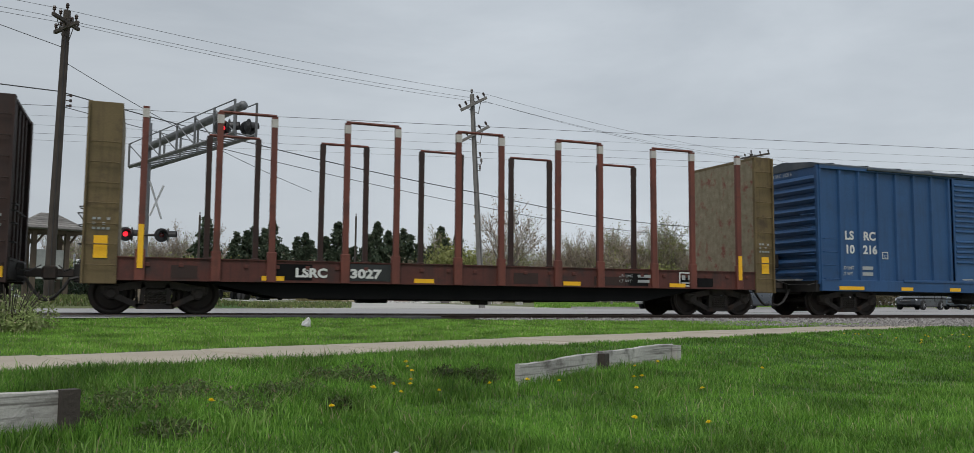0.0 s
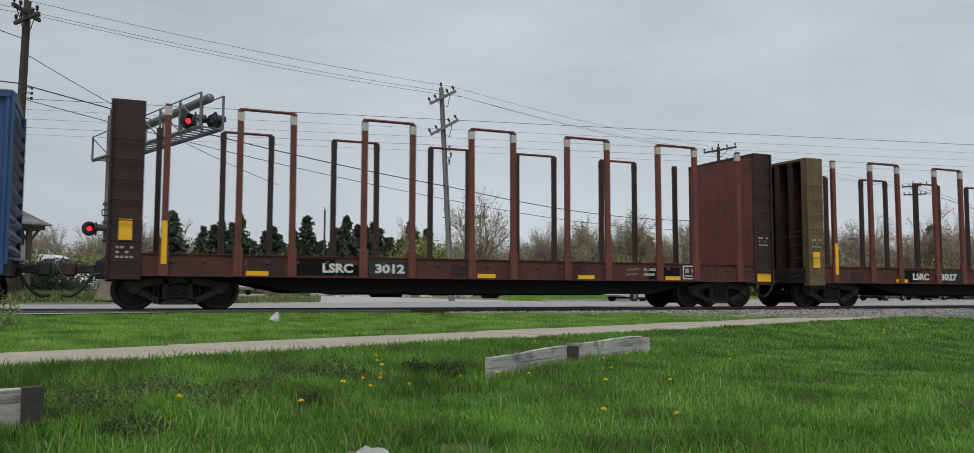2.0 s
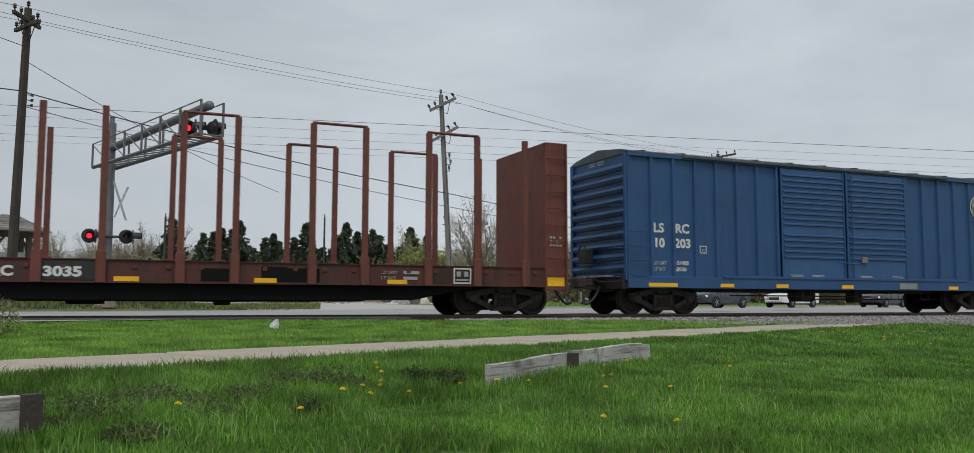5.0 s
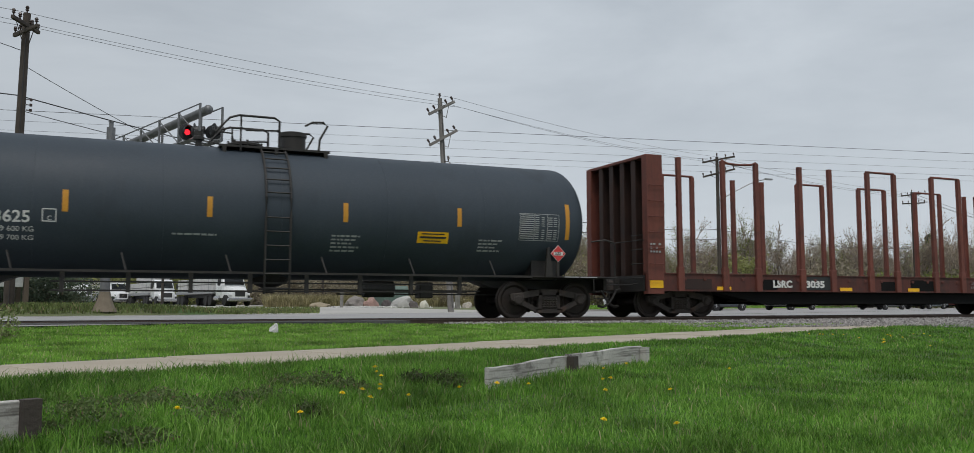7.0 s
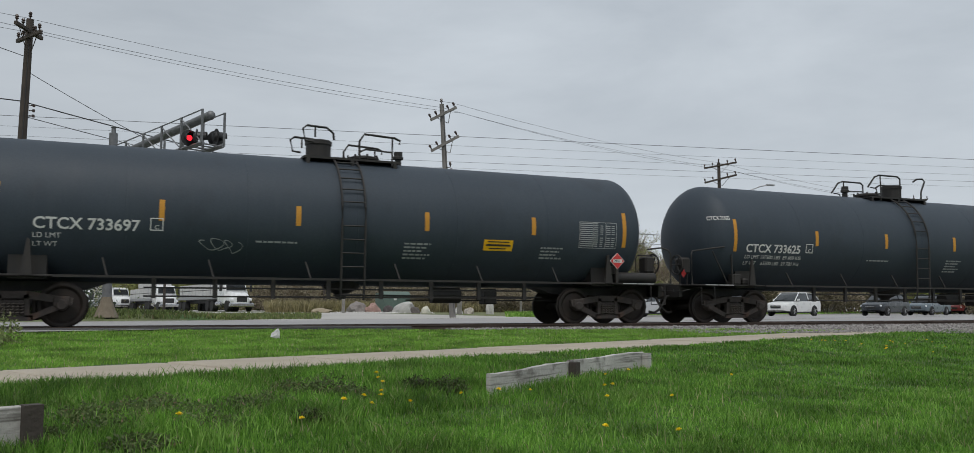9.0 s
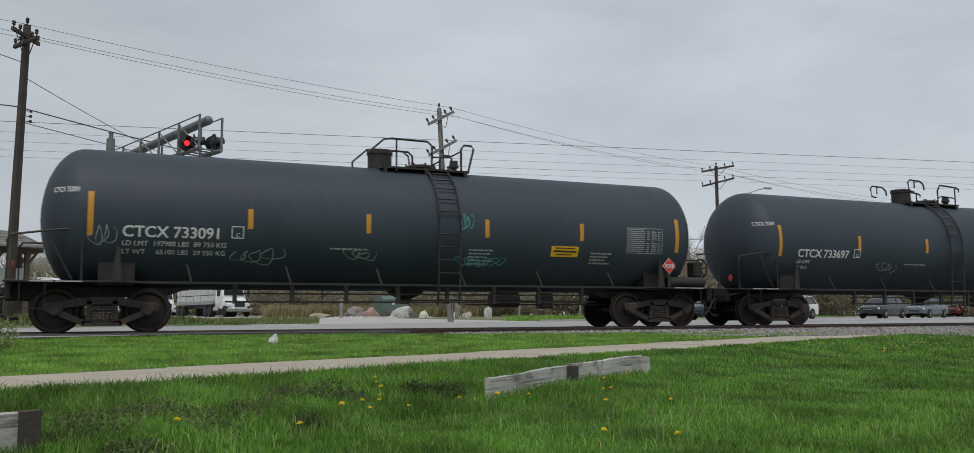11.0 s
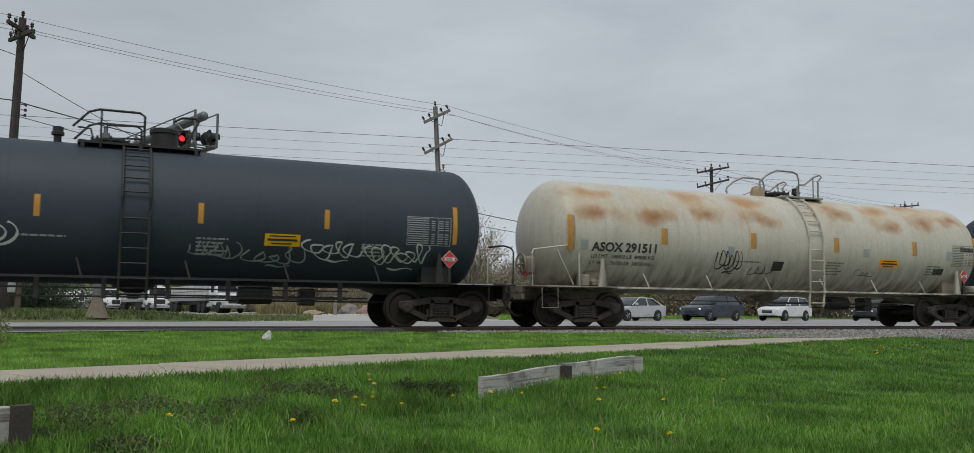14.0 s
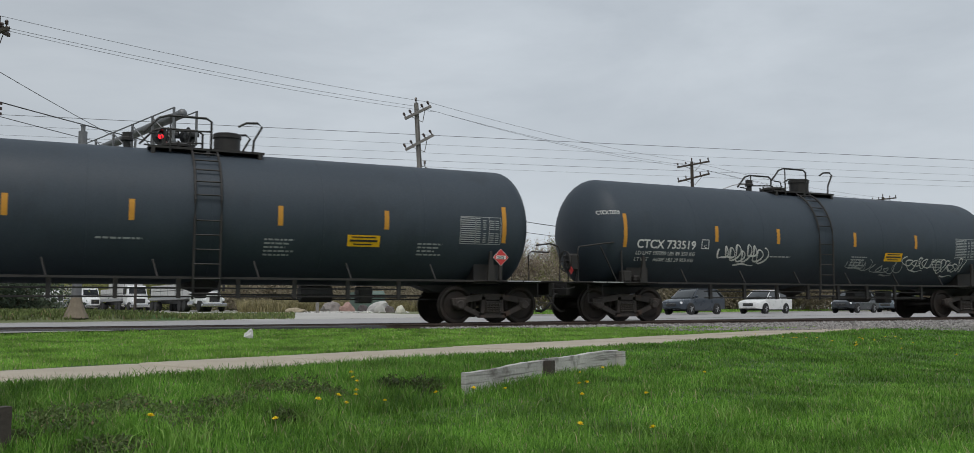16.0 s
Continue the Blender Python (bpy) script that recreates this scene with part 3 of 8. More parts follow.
def coupler(car, x, s, z=0.86):
    """Draft box, knuckle coupler, air hose and cut lever at a car end; s: +1 front, -1 rear."""
    bm = boxed(min(x - s * 0.9, x), max(x - s * 0.9, x), -0.22, 0.22, z - 0.2, z + 0.2, 0.02)
    part("draft_box", bm, M_BLACK, car)
    bm = boxed(min(x, x + s * 0.42), max(x, x + s * 0.42), -0.08, 0.08, z - 0.09, z + 0.09, 0.02)
    block(bm, min(x + s * 0.36, x + s * 0.62), max(x + s * 0.36, x + s * 0.62), -0.17, 0.14, z - 0.15, z + 0.15, 0.04)
    part("coupler", bm, M_TRUCK, car, "rusty knuckle coupler")
    bm = bmesh.new()
    pipe(bm, [(x - s * 0.1, -0.35, z - 0.1), (x + s * 0.06, -0.38, z - 0.14), (x + s * 0.18, -0.40, z - 0.34), (x + s * 0.32, -0.40, z - 0.50), (x + s * 0.46, -0.38, z - 0.58), (x + s * 0.62, -0.34, z - 0.55)], 0.036, 7)
    part("air_hose", bm, M_BLACK, car, "black rubber air hose")
    bm = bmesh.new()
    pipe(bm, [(x - s * 0.02, -1.35, z + 0.05), (x + s * 0.12, -1.2, z + 0.0), (x + s * 0.14, -0.5, z + 0.02), (x + s * 0.3, -0.1, z + 0.16)], 0.014, 5)
    part("cut_lever", bm, M_BLACK, car)


def ladder(parent, mat_, x0, x1, y, z0, z1, step=0.36, out=0.06, face="y"):
    """Rungs bolted to the car, each a part."""
    n = int((z1 - z0) / step)
    rung = None
    for i in range(n + 1):
        if rung is None:
            if face == "y":
                bm = pipe(bmesh.new(), [(x0, y, 0), (x0, y - out, 0), (x1, y - out, 0), (x1, y, 0)], 0.013, 5)
            else:
                bm = pipe(bmesh.new(), [(y, x0, 0), (y + out, x0, 0), (y + out, x1, 0), (y, x1, 0)], 0.013, 5)
            rung = part("ladder_rung", bm, mat_, parent)
            rung.location = (0, 0, z0)
        else:
            share("ladder_rung", rung, Matrix.Translation((0, 0, z0 + i * step)), parent)


def brake_gear(car, x0, x1, z):
    bm = bmesh.new()
    rod(bm, (x0, -0.35, z), (x0 + 0.75, -0.35, z), 0.2, 14)
    part("air_reservoir", bm, M_BLACK, car)
    bm = boxed(x1, x1 + 0.35, -0.5, -0.1, z - 0.22, z + 0.18, 0.03)
    part("brake_valve", bm, M_BLACK, car)
    bm = bmesh.new()
    pipe(bm, [(x0 - 2.5, -0.55, z - 0.02), (x0 + 3.0, -0.55, z - 0.04)], 0.02, 5)
    pipe(bm, [(x1 - 2.0, -0.2, z - 0.12), (x1 + 2.6, -0.2, z - 0.12)], 0.018, 5)
    part("brake_rod", bm, M_BLACK, car)


# ---- bulkhead flat cars ----
STAKE_PAIRS = ((1.90, 3.06), (4.68, 5.85), (7.37, 8.48), (10.0, 11.20), (12.79, 13.97))
FLAT_R, FLAT_WB, FLAT_MID = 0.43, 1.73, 7.93


def flat_car(number, rear, front, inner_rear, inner_front, paint, rear_tall, front_tall, missing=(), sagged=()):
    pairs = STAKE_PAIRS[:3] + ((10.15, 11.36), (12.90, 14.16)) if number == 3035 else STAKE_PAIRS
    car = thing("bulkhead_flat_car", "weathered red bulkhead flat car with tall stake pairs", "railway wagon", group="train")
    for x in (-0.13, 2 * FLAT_MID + 0.13 - FLAT_WB):
        truck(car, x, FLAT_WB, FLAT_R)
    end = 2 * FLAT_MID + 0.70
    bm = boxed(-0.62, end - 0.08, -1.36, 1.36, 1.02, 1.13)
    part("deck", bm, surface("worn_deck_boards", (0.10, 0.075, 0.055), (0.17, 0.13, 0.10), 0.9, 0, 2, 40, 0.3), car, "worn wooden deck")
    for s in (-1, 1):
        bm = boxed(-0.70, end, s * 1.41 - 0.04, s * 1.41 + 0.04, 0.71, 1.18, 0.006)
        block(bm, -0.7, end, s * 1.41 - 0.075, s * 1.41 + 0.075, 0.70, 0.735)
        block(bm, -0.7, end, s * 1.41 - 0.07, s * 1.41 + 0.07, 1.165, 1.185)
        sill = part("side_sill", bm, M_DECK, car, "scuffed red side sill with blackened patches")
        if s < 0:
            cleat = part("cleat", boxed(-0.05, 0.05, -1.475, -1.45, 0.99, 1.07, 0.008), M_DECK, sill)
            cleat.location = (0.55, 0, 0)
            for k in range(1, 24):
                share("cleat", cleat, Matrix.Translation((0.55 + k * 0.66, 0, 0)), sill)
            rs = random.Random(number)
            for k in range(7):
                x = rs.uniform(0.4, 14.4)
                part("paint_patch", bar(bmesh.new(), x, x + rs.uniform(0.4, 1.1), 0.755, rs.uniform(0.95, 1.13), -1.453), M_BROWN if k % 2 else M_BELLY, sill, "dark overpainted patch")
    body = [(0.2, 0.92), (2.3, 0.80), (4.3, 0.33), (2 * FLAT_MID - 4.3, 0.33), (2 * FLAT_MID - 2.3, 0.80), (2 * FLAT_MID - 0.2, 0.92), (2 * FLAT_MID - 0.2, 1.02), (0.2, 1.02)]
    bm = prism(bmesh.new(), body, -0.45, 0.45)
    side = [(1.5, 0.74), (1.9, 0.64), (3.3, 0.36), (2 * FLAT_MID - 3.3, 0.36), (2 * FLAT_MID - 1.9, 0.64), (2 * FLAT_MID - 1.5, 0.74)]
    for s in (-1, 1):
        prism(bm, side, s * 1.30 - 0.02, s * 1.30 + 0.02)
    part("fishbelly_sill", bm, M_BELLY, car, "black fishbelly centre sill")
    # stakes
    stakes = [(0.40, None)] + [(x, i) for i, pr in enumerate(pairs) for x in pr] + [(15.46, None)]
    for s in (-1, 1):
        for k, (x, pair) in enumerate(stakes):
            if s > 0 and k in missing:
                continue
            lean = 0.012 * math.sin(number * 0.37 + k * 1.9 + s)
            y = s * 1.47
            bm = bmesh.new()
            a = [(x - 0.065, y - 0.05), (x + 0.065, y - 0.05), (x + 0.065, y + 0.05), (x - 0.065, y + 0.05)]
            lo = [bm.verts.new((px, py, 0.72)) for px, py in a]
            hi = [bm.verts.new((px + lean, py - s * 0.01, 4.34)) for px, py in a]
            for i in range(4):
                bm.faces.new((lo[i], lo[(i + 1) % 4], hi[(i + 1) % 4], hi[i]))
            bm.faces.new(lo[::-1]), bm.faces.new(hi)
            block(bm, x - 0.10, x + 0.10, y - 0.06, y + 0.06, 0.70, 1.35, 0.01)
            # far-side stakes and tips are coloured darker than near ones, except on 3035
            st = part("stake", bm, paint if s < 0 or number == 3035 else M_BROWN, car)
            if number == 3035:
                continue
            bm = boxed(x + lean - 0.07, x + lean + 0.07, y - s * 0.01 - 0.054, y - s * 0.01 + 0.054, 4.10, 4.29)
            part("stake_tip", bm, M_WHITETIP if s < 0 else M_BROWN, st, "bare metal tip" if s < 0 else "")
        for i, (xa, xb) in enumerate(pairs):
            if (s, i) in sagged and sagged[(s, i)] < 0:
                continue
            drop = sagged.get((s, i), 0.0)
            y = s * 1.46
            bm = pipe(bmesh.new(), [(xa - 0.03, y, 4.36), (xa + 0.15, y, 4.36 - drop * 0.8), ((xa + xb) / 2, y, 4.36 - drop), (xb - 0.15, y, 4.36 - drop * 0.7), (xb + 0.03, y, 4.36)], 0.035, 6)
            part("stake_tie_bar", bm, paint, car)
    # bulkheads
    for s, x_out, x_in, paint_b, inner in ((-1, -0.68, -0.15 if number == 3035 else -0.03, rear, inner_rear), (1, end + 0.02, end - 0.55, front, inner_front)):
        lo, hi = min(x_out, x_in), max(x_out, x_in)
        xi = x_in
        bh = part("bulkhead", boxed(min(xi, xi - s * -0.09), max(xi, xi - s * -0.09), -1.40, 1.40, 1.13, 4.28), inner, car, "scarred inner bulkhead sheet")
        # recess between the ribs is coloured dark brown on every car, whatever its paint
        part("bulkhead_backing", boxed(min(xi + s * 0.094, xi + s * 0.12), max(xi + s * 0.094, xi + s * 0.12), -1.39, 1.39, 1.14, 4.27), M_BROWN, bh, "dark outer sheet between the ribs")
        for q in (-1, 1):
            bm = boxed(lo, hi, q * 1.45 - 0.05, q * 1.45 + 0.05, 0.62, 4.34, 0.012)
            block(bm, x_out - 0.02 if s > 0 else x_out - 0.02, x_out + 0.02, q * 1.45 - 0.12, q * 1.45 + 0.12, 0.62, 4.34)
            part("bulkhead_post", bm, paint_b, bh)
        for y in (-0.84, -0.28, 0.28, 0.84):
            bm = boxed(min(xi + s * 0.09, x_out - s * 0.05), max(xi + s * 0.09, x_out - s * 0.05), y - 0.02, y + 0.02, 1.1, 4.28)
            block(bm, min(x_out - s * 0.07, x_out - s * 0.03), max(x_out - s * 0.07, x_out - s * 0.03), y - 0.10, y + 0.10, 1.1, 4.28)
            part("bulkhead_rib", bm, M_BROWN, bh)
        bm = boxed(lo, hi, -1.5, 1.5, 4.28, 4.36, 0.01)
        part("bulkhead_cap", bm, paint_b, bh)
        bm = boxed(lo - 0.05 if s < 0 else lo, hi if s < 0 else hi + 0.05, -1.4, 1.4, 0.70, 1.12)
        part("end_sill", bm, M_BLACK, car)
        ladder(bh, paint_b, lo + 0.07, hi - 0.05, -1.50, 1.0, 3.7 if s < 0 else 4.1, 0.42, 0.07)
        ladder(bh, M_BLACK, -1.35, -0.9, x_out, 1.05, 2.4, 0.38, s * 0.1, "x")
        bm = pipe(bmesh.new(), [(x_out, -1.4, 2.05), (x_out + s * 0.12, -1.4, 2.05), (x_out + s * 0.12, 0.1, 2.05), (x_out, 0.1, 2.05)], 0.014, 5)
        part("end_handrail", bm, M_BLACK, bh)
        xm = (lo + hi) / 2
        if s < 0:
            up_ = 0.27 if number == 3012 else 0.0
            bm = bar(bmesh.new(), xm - 0.13, xm + 0.13, 1.14 + up_, 1.60 + up_, -1.512) if rear_tall else bar(bmesh.new(), xm - 0.2, xm + 0.22, 0.78, 0.98, -1.512)
        else:
            bm = bar(bmesh.new(), xm - 0.24, xm + 0.24, 0.72, 0.94, -1.512) if not front_tall else bar(bmesh.new(), xm - 0.1, xm + 0.14, 1.14, 1.6, -1.512)
        part("reflector", bm, M_YELLOW, car, "yellow reflective plate")
        sz = 1.26 if number == 3012 and s < 0 else 1.92
        for k in range(3):
            bm = bmesh.new()
            for j in range(4 if k != 1 else 3):
                if (j + k) % 3 != 2 or k == 2:
                    bar(bm, xm - 0.17 + j * 0.09, xm - 0.11 + j * 0.09, sz - k * 0.10, sz + 0.05 - k * 0.10, -1.512)
            part("stencil_line", bm, M_GREYL, car)
    coupler(car, -0.9, -1), coupler(car, end + 0.2, 1)
    # marks on the side sill
    y = -1.46
    part("number_panel", bar(bmesh.new(), 3.42 + 1.20, 3.42 + 2.45, 0.76, 1.14, y), surface("black_number_panel", (0.015, 0.017, 0.018), (0.03, 0.032, 0.033), 0.6), car, "black painted number panel")
    shift_ = 0.16 if number == 3012 else 0.0
    lettering("lettering", "LSRC", 0.27, M_WHITE, car, (3.58 + shift_, y - 0.006, 0.83), 1.16, bold=0.012)
    lettering("lettering", str(number), 0.27, M_WHITE, car, (4.80 + shift_, y - 0.012, 0.83), 1.32, bold=0.012)
    lettering("lettering", "LD LMT", 0.10, M_GREYL, car, (11.75, y - 0.006, 0.97), 1.2)
    lettering("lettering", "LT WT", 0.10, M_GREYL, car, (11.75, y - 0.006, 0.84), 1.2)
    part("load_bars", bar(bar(bmesh.new(), 12.3, 12.68, 0.97, 1.04, y), 12.3, 12.64, 0.84, 0.91, y), M_GREYL, car)
    for x in {3012: (2.08, 7.52, 10.3, 12.97), 3035: (1.6, 6.1, 8.9, 11.9)}.get(number, (2.86, 6.3, 10.15, 13.25)):
        part("reflector", bar(bmesh.new(), x, x + 0.48, 0.735, 0.835, y - 0.02), M_YELLOW, car, "yellow reflective plate")
    bm = bmesh.new()
    for x0, x1, z0, z1 in ((13.55, 14.0, 0.76, 0.79), (13.55, 14.0, 1.10, 1.13), (13.55, 13.58, 0.79, 1.10), (13.97, 14.0, 0.79, 1.10)):
        bar(bm, x0, x1, z0, z1, y - 0.012)
    plate = part("data_frame", bm, M_WHITE, car, "white stencilled data frame")
    bm = bmesh.new()
    for x0, x1, z0, z1 in ((13.63, 13.73, 0.93, 1.05), (13.82, 13.92, 0.93, 1.05), (13.62, 13.93, 0.83, 0.87)):
        bar(bm, x0, x1, z0, z1, y - 0.012)
    part("data_mark", bm, M_GREYL, plate)
    if rear_tall:
        part("stake_reflector", boxed(0.345, 0.455, -1.545, -1.525, 0.95, 1.86), M_YELLOW, car, "yellow reflective strip")
    if front_tall:
        part("stake_reflector", boxed(15.405, 15.515, -1.545, -1.525, 0.95, 1.6), M_YELLOW, car, "yellow reflective strip")
    brake_gear(car, 5.2, 8.2, 0.46)
    return car


# ---- box cars ----
BOX_R, BOX_WB, BOX_MID = 0.43, 1.73, 7.08


def box_car(number):
    car = thing("box_car", "blue steel box car with ribbed plug doors", "railway wagon", group="train")
    for x in (0, 2 * BOX_MID - BOX_WB):
        truck(car, x, BOX_WB, BOX_R)
    x0, x1, half = -0.57, 2 * BOX_MID + 0.55, 1.42
    top = 4.30
    body = part("body", boxed(x0 + 0.03, x1 - 0.03, -half, half, 1.0, top), M_BLUE, car, "blue side sheets")
    # outside posts
    ribs = [x0 + 0.05 + (4.50 - x0 - 0.05) * k / 7 for k in range(8)] + [9.66 + (x1 - 0.05 - 9.66) * k / 7 for k in range(8)]
    for s in (-1, 1):
        for x in ribs:
            bm = prism(bmesh.new(), [(x - 0.06, s * half), (x - 0.035, s * (half + 0.065)), (x + 0.035, s * (half + 0.065)), (x + 0.06, s * half)], 1.0, 4.22, "xy")
            part("side_post", bm, M_BLUE, body)
        bm = boxed(x0, x1, s * (half + 0.02) - 0.06, s * (half + 0.02) + 0.06, 4.20, 4.33, 0.01)
        part("top_chord", bm, M_BLUE, body)
        bm = boxed(x0, x1, s * (half + 0.025) - 0.06, s * (half + 0.025) + 0.06, 0.70, 1.02, 0.01)
        part("side_sill", bm, M_BLUE, body)
    # roof, eaves to ridge, with seams
    prof = [(-half - 0.08, 4.33), (-half + 0.25, 4.42), (0, 4.56), (half - 0.25, 4.42), (half + 0.08, 4.33), (half + 0.08, 4.28), (-half - 0.08, 4.28)]
    roof = part("roof", prism(bmesh.new(), prof, x0, x1, "yz"), M_ROOF, car, "dull unpainted steel roof")
    for k in range(12):
        x = x0 + 0.6 + k * (x1 - x0 - 1.2) / 11
        sp = [(-half - 0.02, 4.36), (0, 4.575), (half + 0.02, 4.36), (half + 0.02, 4.39), (0, 4.61), (-half - 0.02, 4.39)]
        part("roof_seam", prism(bmesh.new(), sp, x - 0.03, x + 0.03, "yz"), M_ROOF, roof)
    # corrugated ends
    for s, x in ((-1, x0), (1, x1)):
        for k in range(10):
            z = 1.12 + k * 0.30
            w = 1.36
            pr = [(x - s * 0.02, z), (x + s * 0.02, z + 0.03), (x + s * 0.07, z + 0.11), (x + s * 0.02, z + 0.19), (x - s * 0.02, z + 0.22)]
            part("end_corrugation", prism(bmesh.new(), pr, -w, w), M_BLUE, body)
        for q in (-1.41, 1.41):
            part("corner_post", boxed(min(x, x + s * 0.06), max(x, x + s * 0.06), q - 0.05, q + 0.05, 0.9, 4.3), M_BLUE, body)
        ladder(body, M_BLUE, -1.3, -0.85, x + s * 0.05, 1.0, 2.4 if s > 0 else 3.0, 0.38, s * 0.09, "x")
        bm = boxed(min(x, x + s * 0.28), max(x, x + s * 0.28), -0.75, 0.75, 1.0, 1.05)
        part("crossover_platform", bm, M_GALV, car, "galvanised crossover platform")
        part("end_sill", boxed(min(x, x + s * 0.12), max(x, x + s * 0.12), -1.4, 1.4, 0.68, 1.0), M_BLACK, car)
    bm = lathe(bmesh.new(), [(0.20, -0.02), (0.23, -0.02), (0.23, 0.02), (0.20, 0.02), (0.20, -0.02)], "x", 20, (x0 - 0.25, 0.45, 1.7), False)
    block(bm, x0 - 0.26, x0 - 0.05, 0.2, 0.7, 1.4, 1.8, 0.02)
    part("hand_brake", bm, M_BLACK, car)
    for xa in (x0 + 0.10, x1 - 0.62):
        ladder(body, M_BLUE, xa, xa + 0.5, -half - 0.03, 1.05, 2.5, 0.38, 0.08)
    # doors, both sides
    for s in (-1, 1):
        for xa, xb in ((4.60, 7.04), (7.12, 9.58)):
            y = s * (half + 0.05)
            d = part("plug_door", boxed(xa, xb, y - 0.03, y + 0.03, 1.03, 4.19, 0.01), M_BLUE_DOOR, car, "blue plug door with horizontal ribs")
            for k in range(17):
                z = 1.42 + k * 0.158
                if k in (0, 6):
                    continue
                pr = [(y, z), (y + s * 0.075, z + 0.03), (y + s * 0.075, z + 0.065), (y, z + 0.10)]
                part("door_rib", prism(bmesh.new(), pr, xa + 0.08, xb - 0.08, "yz"), M_BLUE_DOOR, d)
            part("door_stile", boxed(xa, xa + 0.07, y - 0.05, y + 0.05, 1.03, 4.19), M_BLUE, d)
            part("door_stile", boxed(xb - 0.07, xb, y - 0.05, y + 0.05, 1.03, 4.19), M_BLUE, d)
        yy = s * (half + 0.13)
        bm = bmesh.new()
        rod(bm, (7.08, yy, 1.05), (7.08, yy, 4.2), 0.025, 8)
        rod(bm, (6.7, yy + s * 0.02, 1.5), (7.5, yy + s * 0.02, 1.46), 0.02, 6)
        rod(bm, (7.3, yy, 1.05), (7.3, yy, 4.2), 0.018, 6)
        part("door_lock_rod", bm, M_BLUE, car)
        part("lock_box", boxed(7.62, 7.86, yy - 0.03, yy + 0.03, 1.50, 1.68, 0.01), surface("tan_lock_box", (0.16, 0.15, 0.12), (0.22, 0.2, 0.17), 0.7), car)
        part("door_track", boxed(2.5, 12.2, s * 1.50 - 0.03, s * 1.50 + 0.03, 0.98, 1.06, 0.01), M_BLUE, car)
        part("upper_door_track", boxed(1.2, 11.4, s * 1.52 - 0.04, s * 1.52 + 0.04, 4.24, 4.30, 0.01), M_ROOF, car)
    part("centre_sill", boxed(-0.3, x1 - 0.2, -0.35, 0.35, 0.62, 1.0), M_BLACK, car)
    brake_gear(car, 6.0, 8.4, 0.55)
    for x in (3.8, 5.4, 8.9, 10.2):
        part("sill_step", pipe(bmesh.new(), [(x, -1.42, 0.72), (x, -1.44, 0.42), (x + 0.3, -1.44, 0.42), (x + 0.3, -1.42, 0.72)], 0.012, 5), M_BLACK, car)
    coupler(car, x0 - 0.15, -1), coupler(car, x1 + 0.15, 1)
    y = -half - 0.010
    a, b = str(number)[:2], str(number)[2:]
    slide = 0.10 if number == 10216 else 0.0
    for txt, xx, zz, h in (("LS", 0.27, 2.20, 0.34), ("RC", 0.97, 2.20, 0.34), (a, 0.27, 1.80, 0.34), (b, 0.95, 1.80, 0.34)):
        lettering("lettering", txt, h, M_WHITE, car, (xx + slide, y, zz), 1.05, bold=0.012)
    for k, (t1, t2) in enumerate((("LD LMT", "151900"), ("LT WT", "68100")) if number == 10203 else (("LD LMT", ""), ("LT WT", ""))):
        zz = 1.33 - k * 0.17
        lettering("lettering", t1, 0.135, M_GREYL, car, (0.25, y, zz), 0.95, bold=0.003)
        if t2:
            lettering("lettering", t2, 0.15, M_WHITE, car, (0.95, y, zz), 1.0, bold=0.004)
        else:
            part("weight_bar", bar(bmesh.new(), 0.95, 1.40, zz, zz + 0.1, y), M_GREYL, car)
    bm = bmesh.new()
    for xa, xb, za, zb in ((1.78, 2.0, 1.66, 1.68), (1.78, 2.0, 1.85, 1.87), (1.78, 1.8, 1.68, 1.85), (1.98, 2.0, 1.68, 1.85)):
        bar(bm, xa, xb, za, zb, y)
    part("plate_frame", bm, M_WHITE, car)
    lettering("lettering", "C", 0.14, M_WHITE, car, (1.85, y, 1.69))
    # round emblem and data panel
    bm = lathe(bmesh.new(), [(0, -0.01), (0.38, -0.01), (0.38, 0.01), (0, 0.01)], "y", 40, (12.86, -half - 0.075, 3.42))
    em = part("emblem", bm, M_INK, car, "round black and white emblem")
    part("emblem_ring", lathe(bmesh.new(), [(0.345, -0.004), (0.37, -0.004), (0.37, 0.004), (0.345, 0.004), (0.345, -0.004)], "y", 40, (12.86, -half - 0.089, 3.42), False), M_WHITE, em)
    part("emblem_ring", lathe(bmesh.new(), [(0.245, -0.004), (0.255, -0.004), (0.255, 0.004), (0.245, 0.004), (0.245, -0.004)], "y", 40, (12.86, -half - 0.089, 3.42), False), M_WHITE, em)
    blob = [(12.86 + 0.20 * math.cos(t_) * (1 + 0.25 * math.sin(3 * t_)), 3.42 + 0.2 * math.sin(t_) * (1 - 0.2 * math.cos(2 * t_))) for t_ in [2 * math.pi * k / 20 for k in range(20)]]
    part("emblem_shape", prism(bmesh.new(), blob, -half - 0.092, -half - 0.086), M_WHITE, em)
    bm = bmesh.new()
    for k in range(22):
        t_ = 2 * math.pi * k / 22
        if k in (0, 11):
            continue
        c_ = (12.86 + 0.30 * math.cos(t_), 3.42 + 0.30 * math.sin(t_))
        u_, w_ = (-math.sin(t_) * 0.022, math.cos(t_) * 0.022), (math.cos(t_) * 0.028, math.sin(t_) * 0.028)
